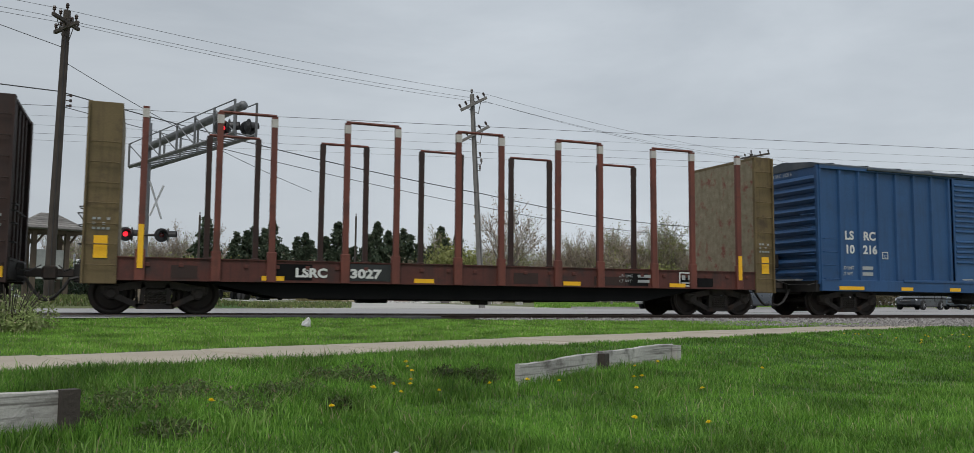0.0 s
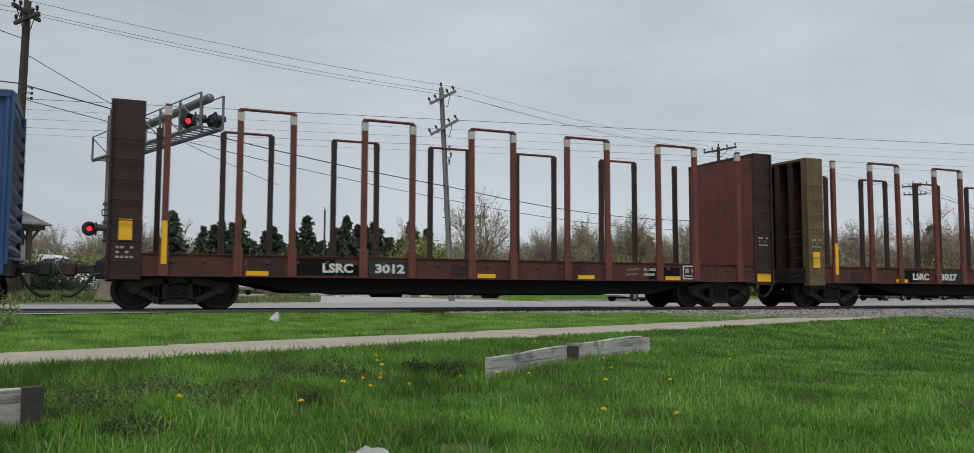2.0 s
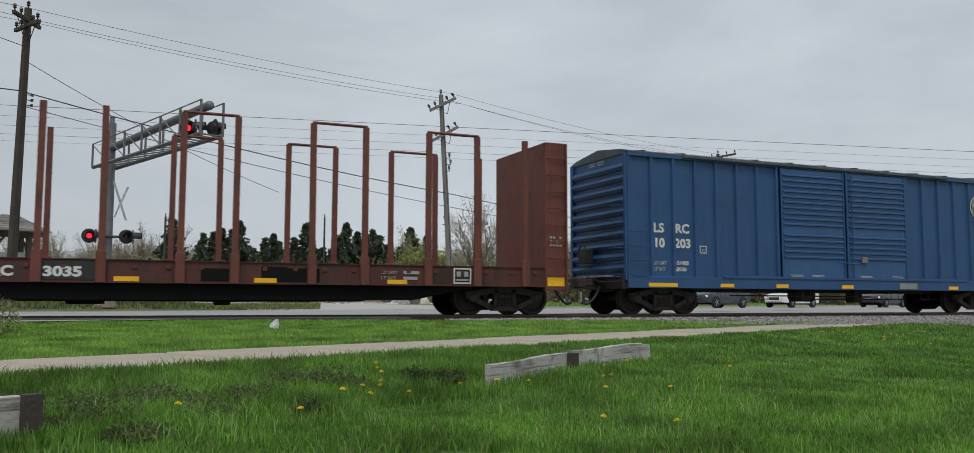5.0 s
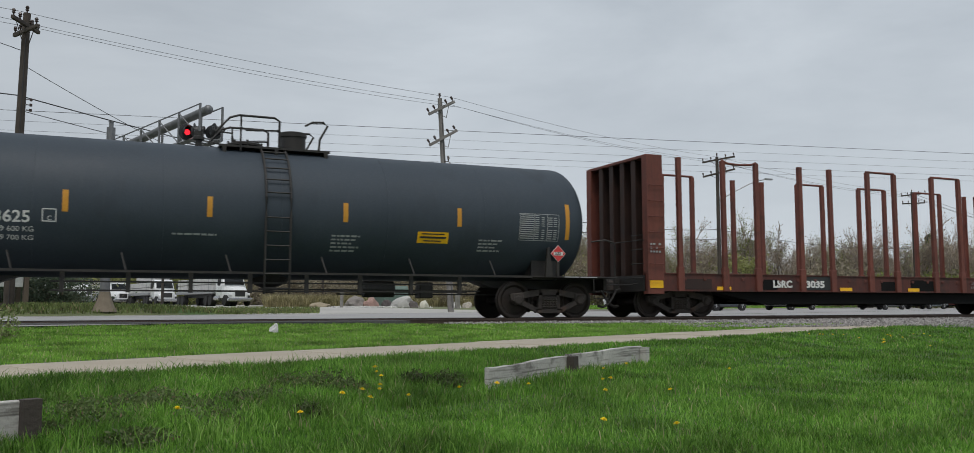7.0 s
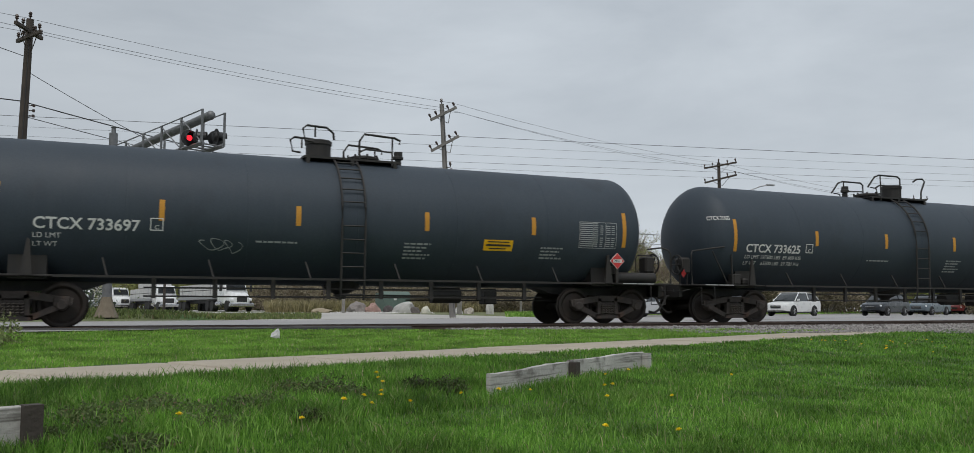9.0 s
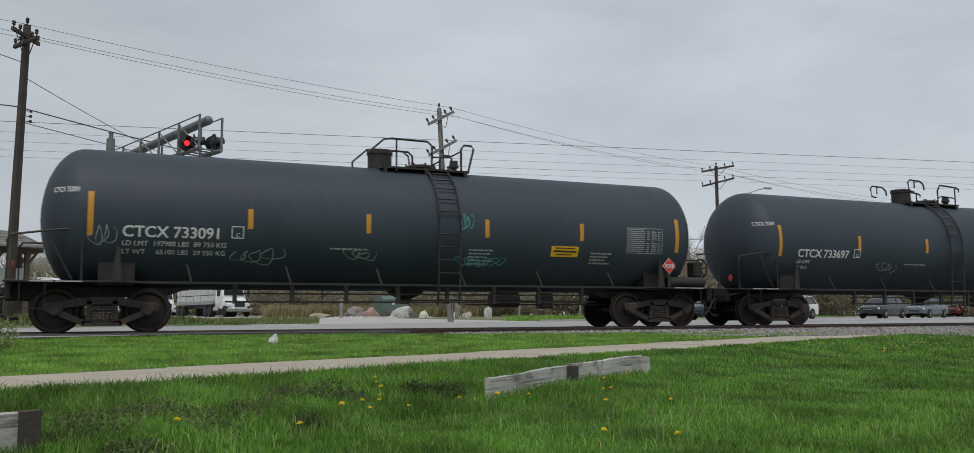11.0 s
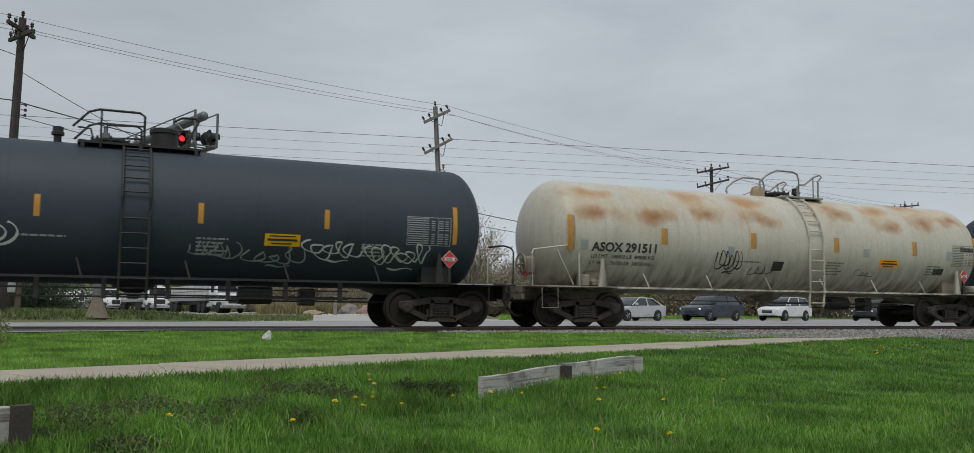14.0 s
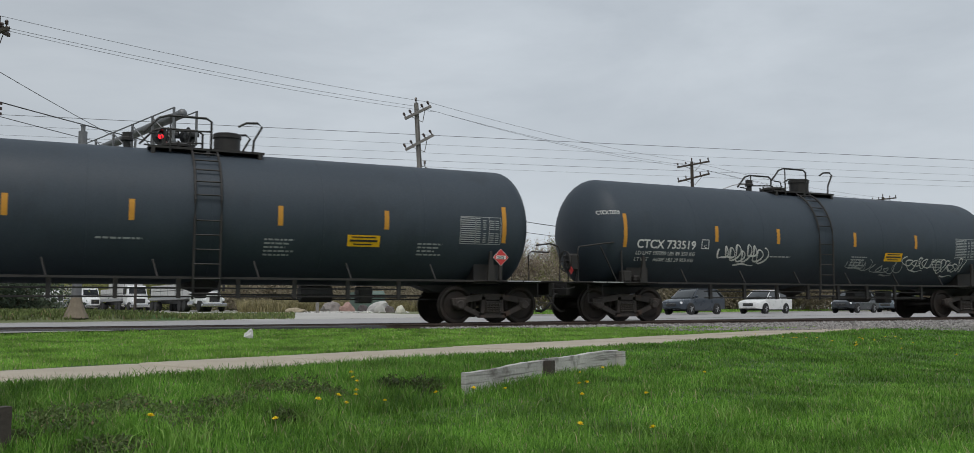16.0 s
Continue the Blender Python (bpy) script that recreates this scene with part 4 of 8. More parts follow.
        q = [(c_[0] + i * u_[0] + j * w_[0], c_[1] + i * u_[1] + j * w_[1]) for i, j in ((-1, -1), (1, -1), (1, 1), (-1, 1))]
        prism(bm, q, -half - 0.092, -half - 0.086)
    part("emblem_mark", bm, M_GREYL, em)
    part("emblem_panel", boxed(12.50, 13.22, -half - 0.065, -half - 0.01, 2.95, 3.9), M_BLUE, car)
    bm = bmesh.new()
    for xa, xb, za, zb in ((12.62, 13.08, 1.42, 1.45), (12.62, 13.08, 1.72, 1.75), (12.62, 12.65, 1.45, 1.72), (13.05, 13.08, 1.45, 1.72), (12.70, 12.82, 1.58, 1.69), (12.88, 13.0, 1.58, 1.69), (12.7, 13.0, 1.49, 1.53)):
        bar(bm, xa, xb, za, zb, y - 0.065)
    part("data_panel", bm, M_WHITE, car)
    part("data_backing", boxed(12.55, 13.15, -half - 0.06, -half - 0.01, 1.36, 1.8), M_BLUE, car)
    ysill = -half - 0.09
    for xa, w in ((0.05, 0.92), (2.40, 0.46), (4.36, 0.44), (6.84, 0.46), (11.35, 0.42), (13.15, 0.8)):
        part("reflector", bar(bmesh.new(), xa, xa + w, 0.74, 0.84, ysill), M_YELLOW, car, "yellow reflective strip")
    part("sill_plate", bar(bmesh.new(), 9.2, 9.95, 0.74, 0.92, ysill), surface("worn_grey_plate", (0.2, 0.22, 0.22), (0.3, 0.32, 0.32), 0.7), car)
    bm = bmesh.new()
    for xa in (4.9, 5.7, 8.9, 7.6):
        bar(bm, xa, xa + 0.45, 1.10, 1.125, -half - 0.084), bar(bm, xa + 0.05, xa + 0.5, 1.07, 1.085, -half - 0.084)
    part("door_stencil", bm, M_GREYL, car)
    end_text = lettering("lettering", f"LSRC {number}", 0.16, M_GREYL, car, (0, 0, 0))
    end_text.matrix_basis = pose(x0 - 0.075, 0.35, 4.1, 0, 0, -90)
    return car


# ---- tank cars ----
TANK_R, TANK_WB, TANK_MID = 0.457, 1.778, 7.81
SHELL, AXIS = 1.52, 2.45
WRAP = (SHELL, AXIS)
HEAD = 0.85         # depth of the rear head


STRIPES = {"d": (0.55, 3.6, 6.45, 9.48, 12.3, 14.95), "e": (0.54, 3.91, 6.22, 9.28, 11.75, 14.82),
           "a": (0.54, 3.51, 6.29, 9.25, 12.04, 15.0), "c": (0.54, 3.62, 5.91, 9.02, 11.74, 14.86), "b": (0.60, 3.77, 6.42, 9.40, 12.05, 15.0), "w": (0.15, 3.01, 6.06, 9.21, 12.49, 15.30)}


def tank_car(shell_mat, frame_mat, label, stripe, kind):
    """Shell, saddles, running gear, platform and ladder, without its writing."""
    car = thing("tank_car", label, "railway wagon", group="train")
    white = kind == "w"
    lx = {"a": 7.46, "d": 7.42}.get(kind, 8.12)
    L_ = 2 * TANK_MID
    for x in (0, L_ - TANK_WB):
        truck(car, x, TANK_WB, TANK_R)
    prof = []
    for k in range(13):
        a = math.pi / 2 * k / 12
        prof.append((SHELL * math.sin(a), 0.46 - HEAD * math.cos(a)))
    mid = [(SHELL, 0.46 + (L_ - 0.92) * k / 8) for k in range(1, 8)]
    prof = prof + mid + [(r, L_ - 0.46 + (0.46 - x) * 0.74 / HEAD) for r, x in reversed(prof)]
    prof[0] = (0.0, prof[0][1])
    prof[-1] = (0.0, prof[-1][1])
    shell = part("tank_shell", lathe(bmesh.new(), prof, "x", 72, (0, 0, AXIS)), shell_mat, car, smooth=True)
    for k in range(1, 6 if not white else 8):
        x = 0.46 + (L_ - 0.92) * k / (6 if not white else 8)
        part("weld_band", lathe(bmesh.new(), [(SHELL - 0.01, x - 0.02), (SHELL + 0.003, x - 0.012), (SHELL + 0.003, x + 0.012), (SHELL - 0.01, x + 0.02)], "x", 72, (0, 0, AXIS)), shell_mat, shell, smooth=True)
    sump = lathe(bmesh.new(), [(0.55, 1.05), (0.42, 0.86), (0.16, 0.74), (0.12, 0.62), (0, 0.62)], "z", 24, (TANK_MID, 0, 0))
    part("bottom_outlet", sump, frame_mat, car)
    # stub sills, saddles, platforms
    for s, xe in ((-1, -0.92), (1, L_ + 0.92)):
        xin = xe - s * 4.0
        poly = [(xe, 0.70), (xe, 1.05), (xin, 1.10), (xin + s * 0.9, 0.78)]
        part("stub_sill", prism(bmesh.new(), poly, -0.28, 0.28), frame_mat, car)
        part("end_platform", boxed(min(xe, xe - s * 2.6), max(xe, xe - s * 2.6), -1.42, 1.42, 1.02, 1.06, 0.008), frame_mat, car)
        part("end_sill", boxed(min(xe, xe - s * 0.1), max(xe, xe - s * 0.1), -0.85, 0.85, 0.72, 1.02), frame_mat, car)
        xs = xe - s * 2.05
        for q in (-1, 1):
            sad = [(xs - 0.11, 1.04), (xs + 0.11, 1.04), (xs + 0.045, 1.75), (xs - 0.01, 1.78)]
            if s > 0:
                sad = [(2 * xs - a, b) for a, b in sad]
            part("saddle_bracket", prism(bmesh.new(), sad, q * 1.44 - 0.03, q * 1.44 + 0.03), frame_mat if not white else shell_mat, car)
        part("saddle", boxed(xs - 0.35, xs + 0.35, -1.15, 1.15, 0.98, 1.5), frame_mat, car)
        hoop_ = [(xe - s * 0.06, -1.36, 1.06), (xe - s * 0.05, -1.36, 1.86), (xe - s * 0.10, -1.34, 1.96)]
        if s < 0:
            hoop_ += [(xe + 0.80, -1.38, 2.06), (xe + 1.28, -1.40, 2.12), (xe + 1.38, -1.40, 2.06), (xe + 1.40, -1.40, 1.06)]
        else:
            hoop_ += [(xe - 0.30, -1.30, 2.02), (xe - 0.62, -1.10, 1.98)]
        rm = frame_mat if not white else shell_mat
        part("end_railing", pipe(bmesh.new(), hoop_, 0.024, 6), rm, car)
        part("end_railing", pipe(bmesh.new(), [(xe - s * 0.06, 1.36, 1.06), (xe - s * 0.05, 1.36, 1.9), (xe - s * 0.12, 1.34, 2.0), (xe - s * 0.6, 1.1, 1.98)], 0.024, 6), rm, car)
        if s < 0:
            part("railing_brace", pipe(bmesh.new(), [(xe + 0.75, -1.38, 1.98), (xe + 1.22, -1.40, 1.08)], 0.02, 5), rm, car)
        if white and s > 0:
            part("end_housing", boxed(min(xe - s * 0.2, xe - s * 1.1), max(xe - s * 0.2, xe - s * 1.1), -1.36, -0.7, 1.06, 1.34, 0.08), shell_mat, car, "rounded cream end housing")
        bm = pipe(bmesh.new(), [(xe - s * 0.3, -1.43, 1.0), (xe - s * 0.3, -1.45, 0.5), (xe - s * 0.75, -1.45, 0.5), (xe - s * 0.75, -1.43, 1.0)], 0.014, 5)
        part("corner_step", bm, frame_mat, car)
        coupler(car, xe + s * 0.05, s)
    brake_end = 1 if kind in ("b", "d") else -1
    bx = -0.82 if brake_end < 0 else L_ + 0.82
    bm = lathe(bmesh.new(), [(0.25, -0.018), (0.285, -0.018), (0.285, 0.018), (0.25, 0.018), (0.25, -0.018)], "x", 24, (bx, -0.62, 1.62), False)
    for k in range(3):
        a = math.pi * k / 3
        rod(bm, (bx, -0.62 - 0.26 * math.cos(a), 1.62 - 0.26 * math.sin(a)), (bx, -0.62 + 0.26 * math.cos(a), 1.62 + 0.26 * math.sin(a)), 0.014, 5)
    wheel_ = part("brake_wheel", bm, frame_mat, car, "spoked hand-brake wheel")
    bm = boxed(min(bx - brake_end * 0.06, bx - brake_end * 0.36), max(bx - brake_end * 0.06, bx - brake_end * 0.36), -0.80, -0.42, 1.36, 1.82, 0.05)
    rod(bm, (bx, -0.62, 1.62), (bx - brake_end * 0.1, -0.62, 1.62), 0.04, 8)
    for dz in (-0.12, 0.12):
        rod(bm, (bx - brake_end * 0.22 + dz, -0.62, 1.04), (bx - brake_end * 0.22 + dz, -0.62, 1.38), 0.025, 6)
    part("brake_housing", bm, frame_mat, car)
    if brake_end > 0:
        part("end_reservoir", rod(bmesh.new(), (L_ - 0.82, -1.15, 1.20), (L_ + 0.45, -1.15, 1.20), 0.15, 14), frame_mat, car, "black air reservoir lying on the end platform", smooth=True)
        part("reservoir_valve", lathe(bmesh.new(), [(0.0, -0.12), (0.10, -0.1), (0.12, 0.0), (0.10, 0.1), (0.0, 0.12)], "y", 14, (L_ - 0.95, -1.28, 1.38)), frame_mat, car)
    else:
        part("brake_valve_bracket", block(boxed(0.55, 0.80, -1.38, -1.1, 1.06, 1.36, 0.03), 0.9, 1.1, -1.36, -1.12, 1.06, 1.24, 0.04), frame_mat, car)
    # side bars, posts under the walkway
    for s in (-1, 1):
        part("side_bar", boxed(1.6, L_ - 1.6, s * 1.43 - 0.03, s * 1.43 + 0.03, 1.01, 1.06), frame_mat if not white else shell_mat, car)
        for k in range(6):
            x = 2.6 + k * (L_ - 5.2) / 5
            bm = pipe(bmesh.new(), [(x, s * 1.43, 1.04), (x - 0.1, s * 1.30, 1.42)], 0.022, 5)
            part("bar_strut", bm, frame_mat if not white else shell_mat, car)
    if not white:
        for z in (0.64, 0.82):
            part("safety_rail", pipe(bmesh.new(), [(3.3, -1.3, z), (L_ - 3.3, -1.3, z)], 0.019, 5), M_BLACK, car)
        for k in range(8):
            x = 3.5 + k * (L_ - 7.0) / 7
            part("rail_hanger", boxed(x - 0.045, x + 0.045, -1.345, -1.275, 0.60, 1.04), M_BLACK, car)
    else:
        part("safety_rail", pipe(bmesh.new(), [(3.3, -1.3, 0.72), (L_ - 3.3, -1.3, 0.72)], 0.014, 5), M_BLACK, car)
    brake_gear(car, 10.0, 11.4, 0.72)
    # ladder from rail to platform, bent to the shell
    bm = bmesh.new()
    arc = [(-1.50, 0.58), (-1.56, 1.0), (-1.60, 2.3)] + [(-1.60 * math.cos(a), AXIS + 1.60 * math.sin(a)) for a in [0.15 + 0.16 * k for k in range(8)]]
    for x in (lx, lx + 0.54):
        pipe(bm, [(x, y, z) for y, z in arc], 0.028, 6)
    for k in range(11):
        if k < 6:
            y, z = -1.58, 0.7 + k * 0.31
        else:
            a = 0.02 + (k - 5) * 0.2
            y, z = -1.60 * math.cos(a), AXIS + 1.60 * math.sin(a)
        rod(bm, (lx, y, z), (lx + 0.54, y, z), 0.018, 6)
    part("side_ladder", bm, frame_mat if not white else shell_mat, car)
    # top platform, railings, manway and valve housing
    pm = frame_mat if not white else surface("soiled_cream_rail", (0.25, 0.24, 0.22), (0.36, 0.34, 0.30), 0.7)
    if kind == "a":
        pl0, pl1, man, valve, relief = 6.55, 9.05, 7.20, 8.32, 6.15
        hoops = ([(6.45, 4.22), (6.75, 4.56), (6.95, 4.63), (7.75, 4.63), (7.86, 4.56), (7.86, 3.95)], [(8.45, 4.50), (8.62, 4.60), (8.88, 4.62), (8.98, 4.54), (8.80, 4.20), (8.78, 3.95)])
        links = ([(7.0, 4.62), (7.0, 3.82)], [(6.55, 4.22), (6.80, 4.2), (6.85, 3.98)], [(7.1, 4.3), (7.86, 4.34)])
    elif kind == "d":
        pl0, pl1, man, valve, relief = 6.70, 9.02, 8.32, 7.20, 9.20
        hoops = ([(6.92, 4.28), (6.72, 4.30), (6.66, 4.58), (6.76, 4.66), (7.22, 4.64), (7.38, 4.52), (7.40, 4.36)], [(8.02, 3.95), (8.02, 4.38), (8.14, 4.56), (8.9, 4.52), (9.04, 4.46), (9.02, 4.38)])
        links = ([(6.95, 4.64), (6.95, 4.40)], [(8.84, 4.52), (8.84, 3.82)], [(8.04, 4.12), (8.18, 4.2), (8.82, 4.16)])
    else:
        pl0, pl1, man, valve, relief = 6.95, 9.25, 8.20, 7.12, 9.08
        hoops = ([(6.62, 4.0), (6.62, 4.26), (7.0, 4.60), (7.2, 4.63), (8.12, 4.62), (8.24, 4.52), (8.24, 3.95)], [(9.02, 3.95), (9.02, 4.50), (9.10, 4.60), (9.30, 4.60), (9.36, 4.52), (9.22, 3.95)])
        links = ([(7.32, 4.62), (7.32, 3.82)], [(8.24, 4.24), (8.7, 4.26), (9.02, 4.44)], [(7.5, 4.3), (7.62, 4.22), (7.66, 3.95)])
    if white:
        pl0, pl1, man, valve = 8.0, 9.55, 8.35, 7.63
        hoops = ([(7.05, 4.18), (7.08, 4.32), (7.35, 4.52), (7.72, 4.68), (8.36, 4.68), (8.52, 4.62), (8.58, 4.48), (8.58, 3.9)], [(8.52, 3.9), (8.52, 4.24), (8.6, 4.30), (8.82, 4.32), (9.16, 4.56), (9.42, 4.66), (9.52, 4.60), (9.36, 4.46), (9.36, 3.9)])
        links = ([(9.16, 4.56), (9.16, 3.9)], [(7.08, 4.2), (7.08, 3.9)])
    for s in (-1, 1):
        part("top_platform", boxed(pl0, pl1, s * 0.5 - 0.25, s * 0.5 + 0.25, 3.90, 3.95), pm, car)
        for pts in hoops:
            part("top_railing", pipe(bmesh.new(), [(x, s * 0.75, z) for x, z in pts], 0.028, 6), pm, car)
        for pts in links:
            part("rail_link", pipe(bmesh.new(), [(x, s * 0.75, z) for x, z in pts], 0.022, 5), pm, car)
    for x in (pl0 + 0.1, (pl0 + pl1) / 2, pl1 - 0.1):
        part("platform_bearer", boxed(x - 0.04, x + 0.04, -0.75, 0.75, 3.76, 3.90), pm, car)
    bm = lathe(bmesh.new(), [(0.33, 3.9), (0.33, 4.02), (0.40, 4.04), (0.40, 4.09), (0.30, 4.13), (0, 4.15)], "z", 24, (man, 0, 0))
    for k in range(8):
        a = 2 * math.pi * k / 8
        rod(bm, (man + 0.38 * math.cos(a), 0.38 * math.sin(a), 3.98), (man + 0.38 * math.cos(a), 0.38 * math.sin(a), 4.15), 0.028, 5)
    part("manway", bm, M_BLACK, car)
    if white:
        bm = lathe(bmesh.new(), [(0.21, 3.92), (0.21, 4.14), (0.17, 4.25), (0.08, 4.30), (0, 4.31)], "z", 24, (valve, 0, 0))
    else:
        bm = lathe(bmesh.new(), [(0.30, 3.92), (0.30, 4.34), (0.325, 4.34), (0.325, 4.43), (0.30, 4.45), (0, 4.46)], "z", 28, (valve, 0, 0))
    part("valve_housing", bm, M_BLACK if not white else surface("rusted_cream_valve", (0.42, 0.36, 0.24), (0.3, 0.18, 0.09), 0.7), car, smooth=True)
    bm = lathe(bmesh.new(), [(0.08, 3.9), (0.08, 4.10), (0.13, 4.12), (0.13, 4.18), (0.11, 4.20), (0.11, 4.30), (0, 4.31)], "z", 14, (relief, -0.1, 0))
    part("relief_valve", bm, M_BLACK, car)
    return car


def tank_marks(car, mark, number, ink, faint, lmt, x=0.92, kind="a"):
    lettering("lettering", f"{mark} {number}", 0.33, ink, car, (x, 0, 1.98), 1.0 if kind != "w" else 1.05, WRAP, bold=0.006 if kind != "w" else 0.011)
    for k, ln_ in enumerate(lmt):
        lettering("lettering", ln_, 0.155, ink, car, (x, 0, 1.80 - 0.165 * k), 0.98, WRAP)
    for i, xs in enumerate(STRIPES[kind]):
        hgt = 0.90 if i in (0, 5) else 0.44
        part("reflector", bar(bmesh.new(), xs - 0.055, xs + 0.055, 2.43 - hgt / 2, 2.43 + hgt / 2, wrap=WRAP, n=6), M_AMBER, car, "yellow reflective strip")
        if kind == "w":
            part("reflector_backing", bar(bmesh.new(), xs + 0.055, xs + 0.15, 2.43 - hgt / 2, 2.43 + hgt / 2, wrap=WRAP, t=0.003, n=6), surface("faded_reflector", (0.34, 0.22, 0.11), (0.42, 0.30, 0.18), 0.6), car)
    if kind != "w":
        px = x + 2.18
        bm = bmesh.new()
        for xa, xb, za, zb in ((px, px + 0.26, 2.0, 2.02), (px, px + 0.26, 2.24, 2.26), (px, px + 0.02, 2.02, 2.24), (px + 0.24, px + 0.26, 2.02, 2.24)):
            bar(bm, xa, xb, za, zb, wrap=WRAP, t=0.006, n=1)
        part("plate_frame", bm, ink, car)
        lettering("lettering", "C", 0.13, ink, car, (px + 0.09, 0, 2.03), 1.0, WRAP)
    tx, nx = {"a": (13.68, 11.0), "c": (13.68, 10.38), "b": (13.45, 11.2), "w": (14.28, 11.1), "d": (13.64, 10.97), "e": (13.66, 10.83)}[kind]
    # data table: a ruled grid of small light fields
    bm = bmesh.new()
    for k in range(12):
        for j, (xa, xb) in enumerate(((0, 0.36), (0.40, 0.54), (0.58, 0.72), (0.76, 0.88), (0.92, 1.04))):
            if k in (0, 6) and j > 1:
                continue
            za = 2.575 - 0.052 * k
            bar(bm, tx + xa, tx + xb - 0.03 * ((k * 3 + j) % 3), za - 0.021, za, wrap=WRAP, n=1)
    for za in (2.592, 1.935):
        bar(bm, tx - 0.03, tx + 1.07, za, za + 0.012, wrap=WRAP, n=1)
    for xa in (-0.03, 0.375, 0.74, 1.06):
        bar(bm, tx + xa, tx + xa + 0.012, 1.947, 2.592, wrap=WRAP, n=6)
    part("data_table", bm, faint, car, "light stencilled data table")
    # yellow notice with unreadable lines
    nb = part("notice", bar(bmesh.new(), nx, nx + 0.78, 1.80, 2.06, wrap=WRAP, n=2), M_YELLOW, car, "yellow notice plate")
    up = (SHELL + 0.005, AXIS)
    for xa, xb, za, zb in ((0.1, 0.68, 2.0, 2.025), (0.06, 0.72, 1.91, 1.955), (0.15, 0.6, 1.84, 1.865)):
        part("notice_line", bar(bmesh.new(), nx + xa, nx + xb, za, zb, wrap=up, n=1), M_INK, nb)
    rs = random.Random(tx * 100)
    for xa, zz, rows_, w in ((5.55, 1.86, 1, 0.9), (8.95, 1.92, 5, 0.66), (tx - 1.1, 1.92, 4, 0.62)):
        for k in range(rows_):
            bm = bmesh.new()
            x_, end_ = xa, xa + w * (1 - 0.14 * (k % 3))
            while x_ < end_:
                wd = rs.uniform(0.05, 0.16)
                bar(bm, x_, min(end_, x_ + wd), zz - 0.082 * k - 0.036, zz - 0.082 * k, wrap=WRAP, n=1)
                x_ += wd + 0.03
            part("stencil_line", bm, faint, car)
    # hazard placard on its bracket
    for px, py in ((14.72, -1.50),):
        d = 0.215
        q = [(px - d, 1.62), (px, 1.62 - d), (px + d, 1.62), (px, 1.62 + d)]
        pl = part("placard", prism(bmesh.new(), q, py - 0.012, py), M_WHITE, car, "white and red diamond hazard placard")
        q = [(px - d * 0.94, 1.62), (px, 1.62 - d * 0.94), (px + d * 0.94, 1.62), (px, 1.62 + d * 0.94)]
        part("placard_face", prism(bmesh.new(), q, py - 0.018, py - 0.012), M_PLAC, pl)
        part("placard_bar", boxed(px - 0.13, px + 0.13, py - 0.024, py - 0.018, 1.575, 1.665), M_WHITE, pl)
        lettering("lettering", "2055", 0.095, M_INK, pl, (px - 0.11, py - 0.026, 1.588), 1.0, bold=0.002)
        part("placard_bracket", boxed(px - 0.04, px + 0.04, py, py + 0.05, 1.06, 1.6), M_BLACK, car)
    d = 0.11
    q = [(-0.5 - d, 1.36), (-0.5, 1.36 - d), (-0.5 + d, 1.36), (-0.5, 1.36 + d)]
    pl = part("placard", prism(bmesh.new(), [(y + 0.5 - 0.9, z) for y, z in q], -0.80, -0.79, "yz"), M_PLAC, car, "white and red diamond hazard placard")
    for ex in (-0.45, 14.95):
        part("sill_stencil", bar(bar(bmesh.new(), ex, ex + 0.42, 1.028, 1.052, -1.424), ex + 0.46, ex + 0.95, 1.028, 1.052, -1.424), M_GREYL, car)
    if kind != "w" and number:
        ob = lettering("lettering", f"{mark} {number}", 0.15, ink, car, (0, 0, 0), bold=0.003)
        for v in ob.data.vertices:
            x, z = -0.10 + v.co.x * 0.55, 2.86 + v.co.z
            rad = SHELL * math.sqrt(max(0.05, 1 - ((0.46 - x) / HEAD) ** 2)) + 0.008 if x < 0.46 else SHELL + 0.008
            v.co = (x, -math.sqrt(max(0.01, rad ** 2 - (z - AXIS) ** 2)), z)


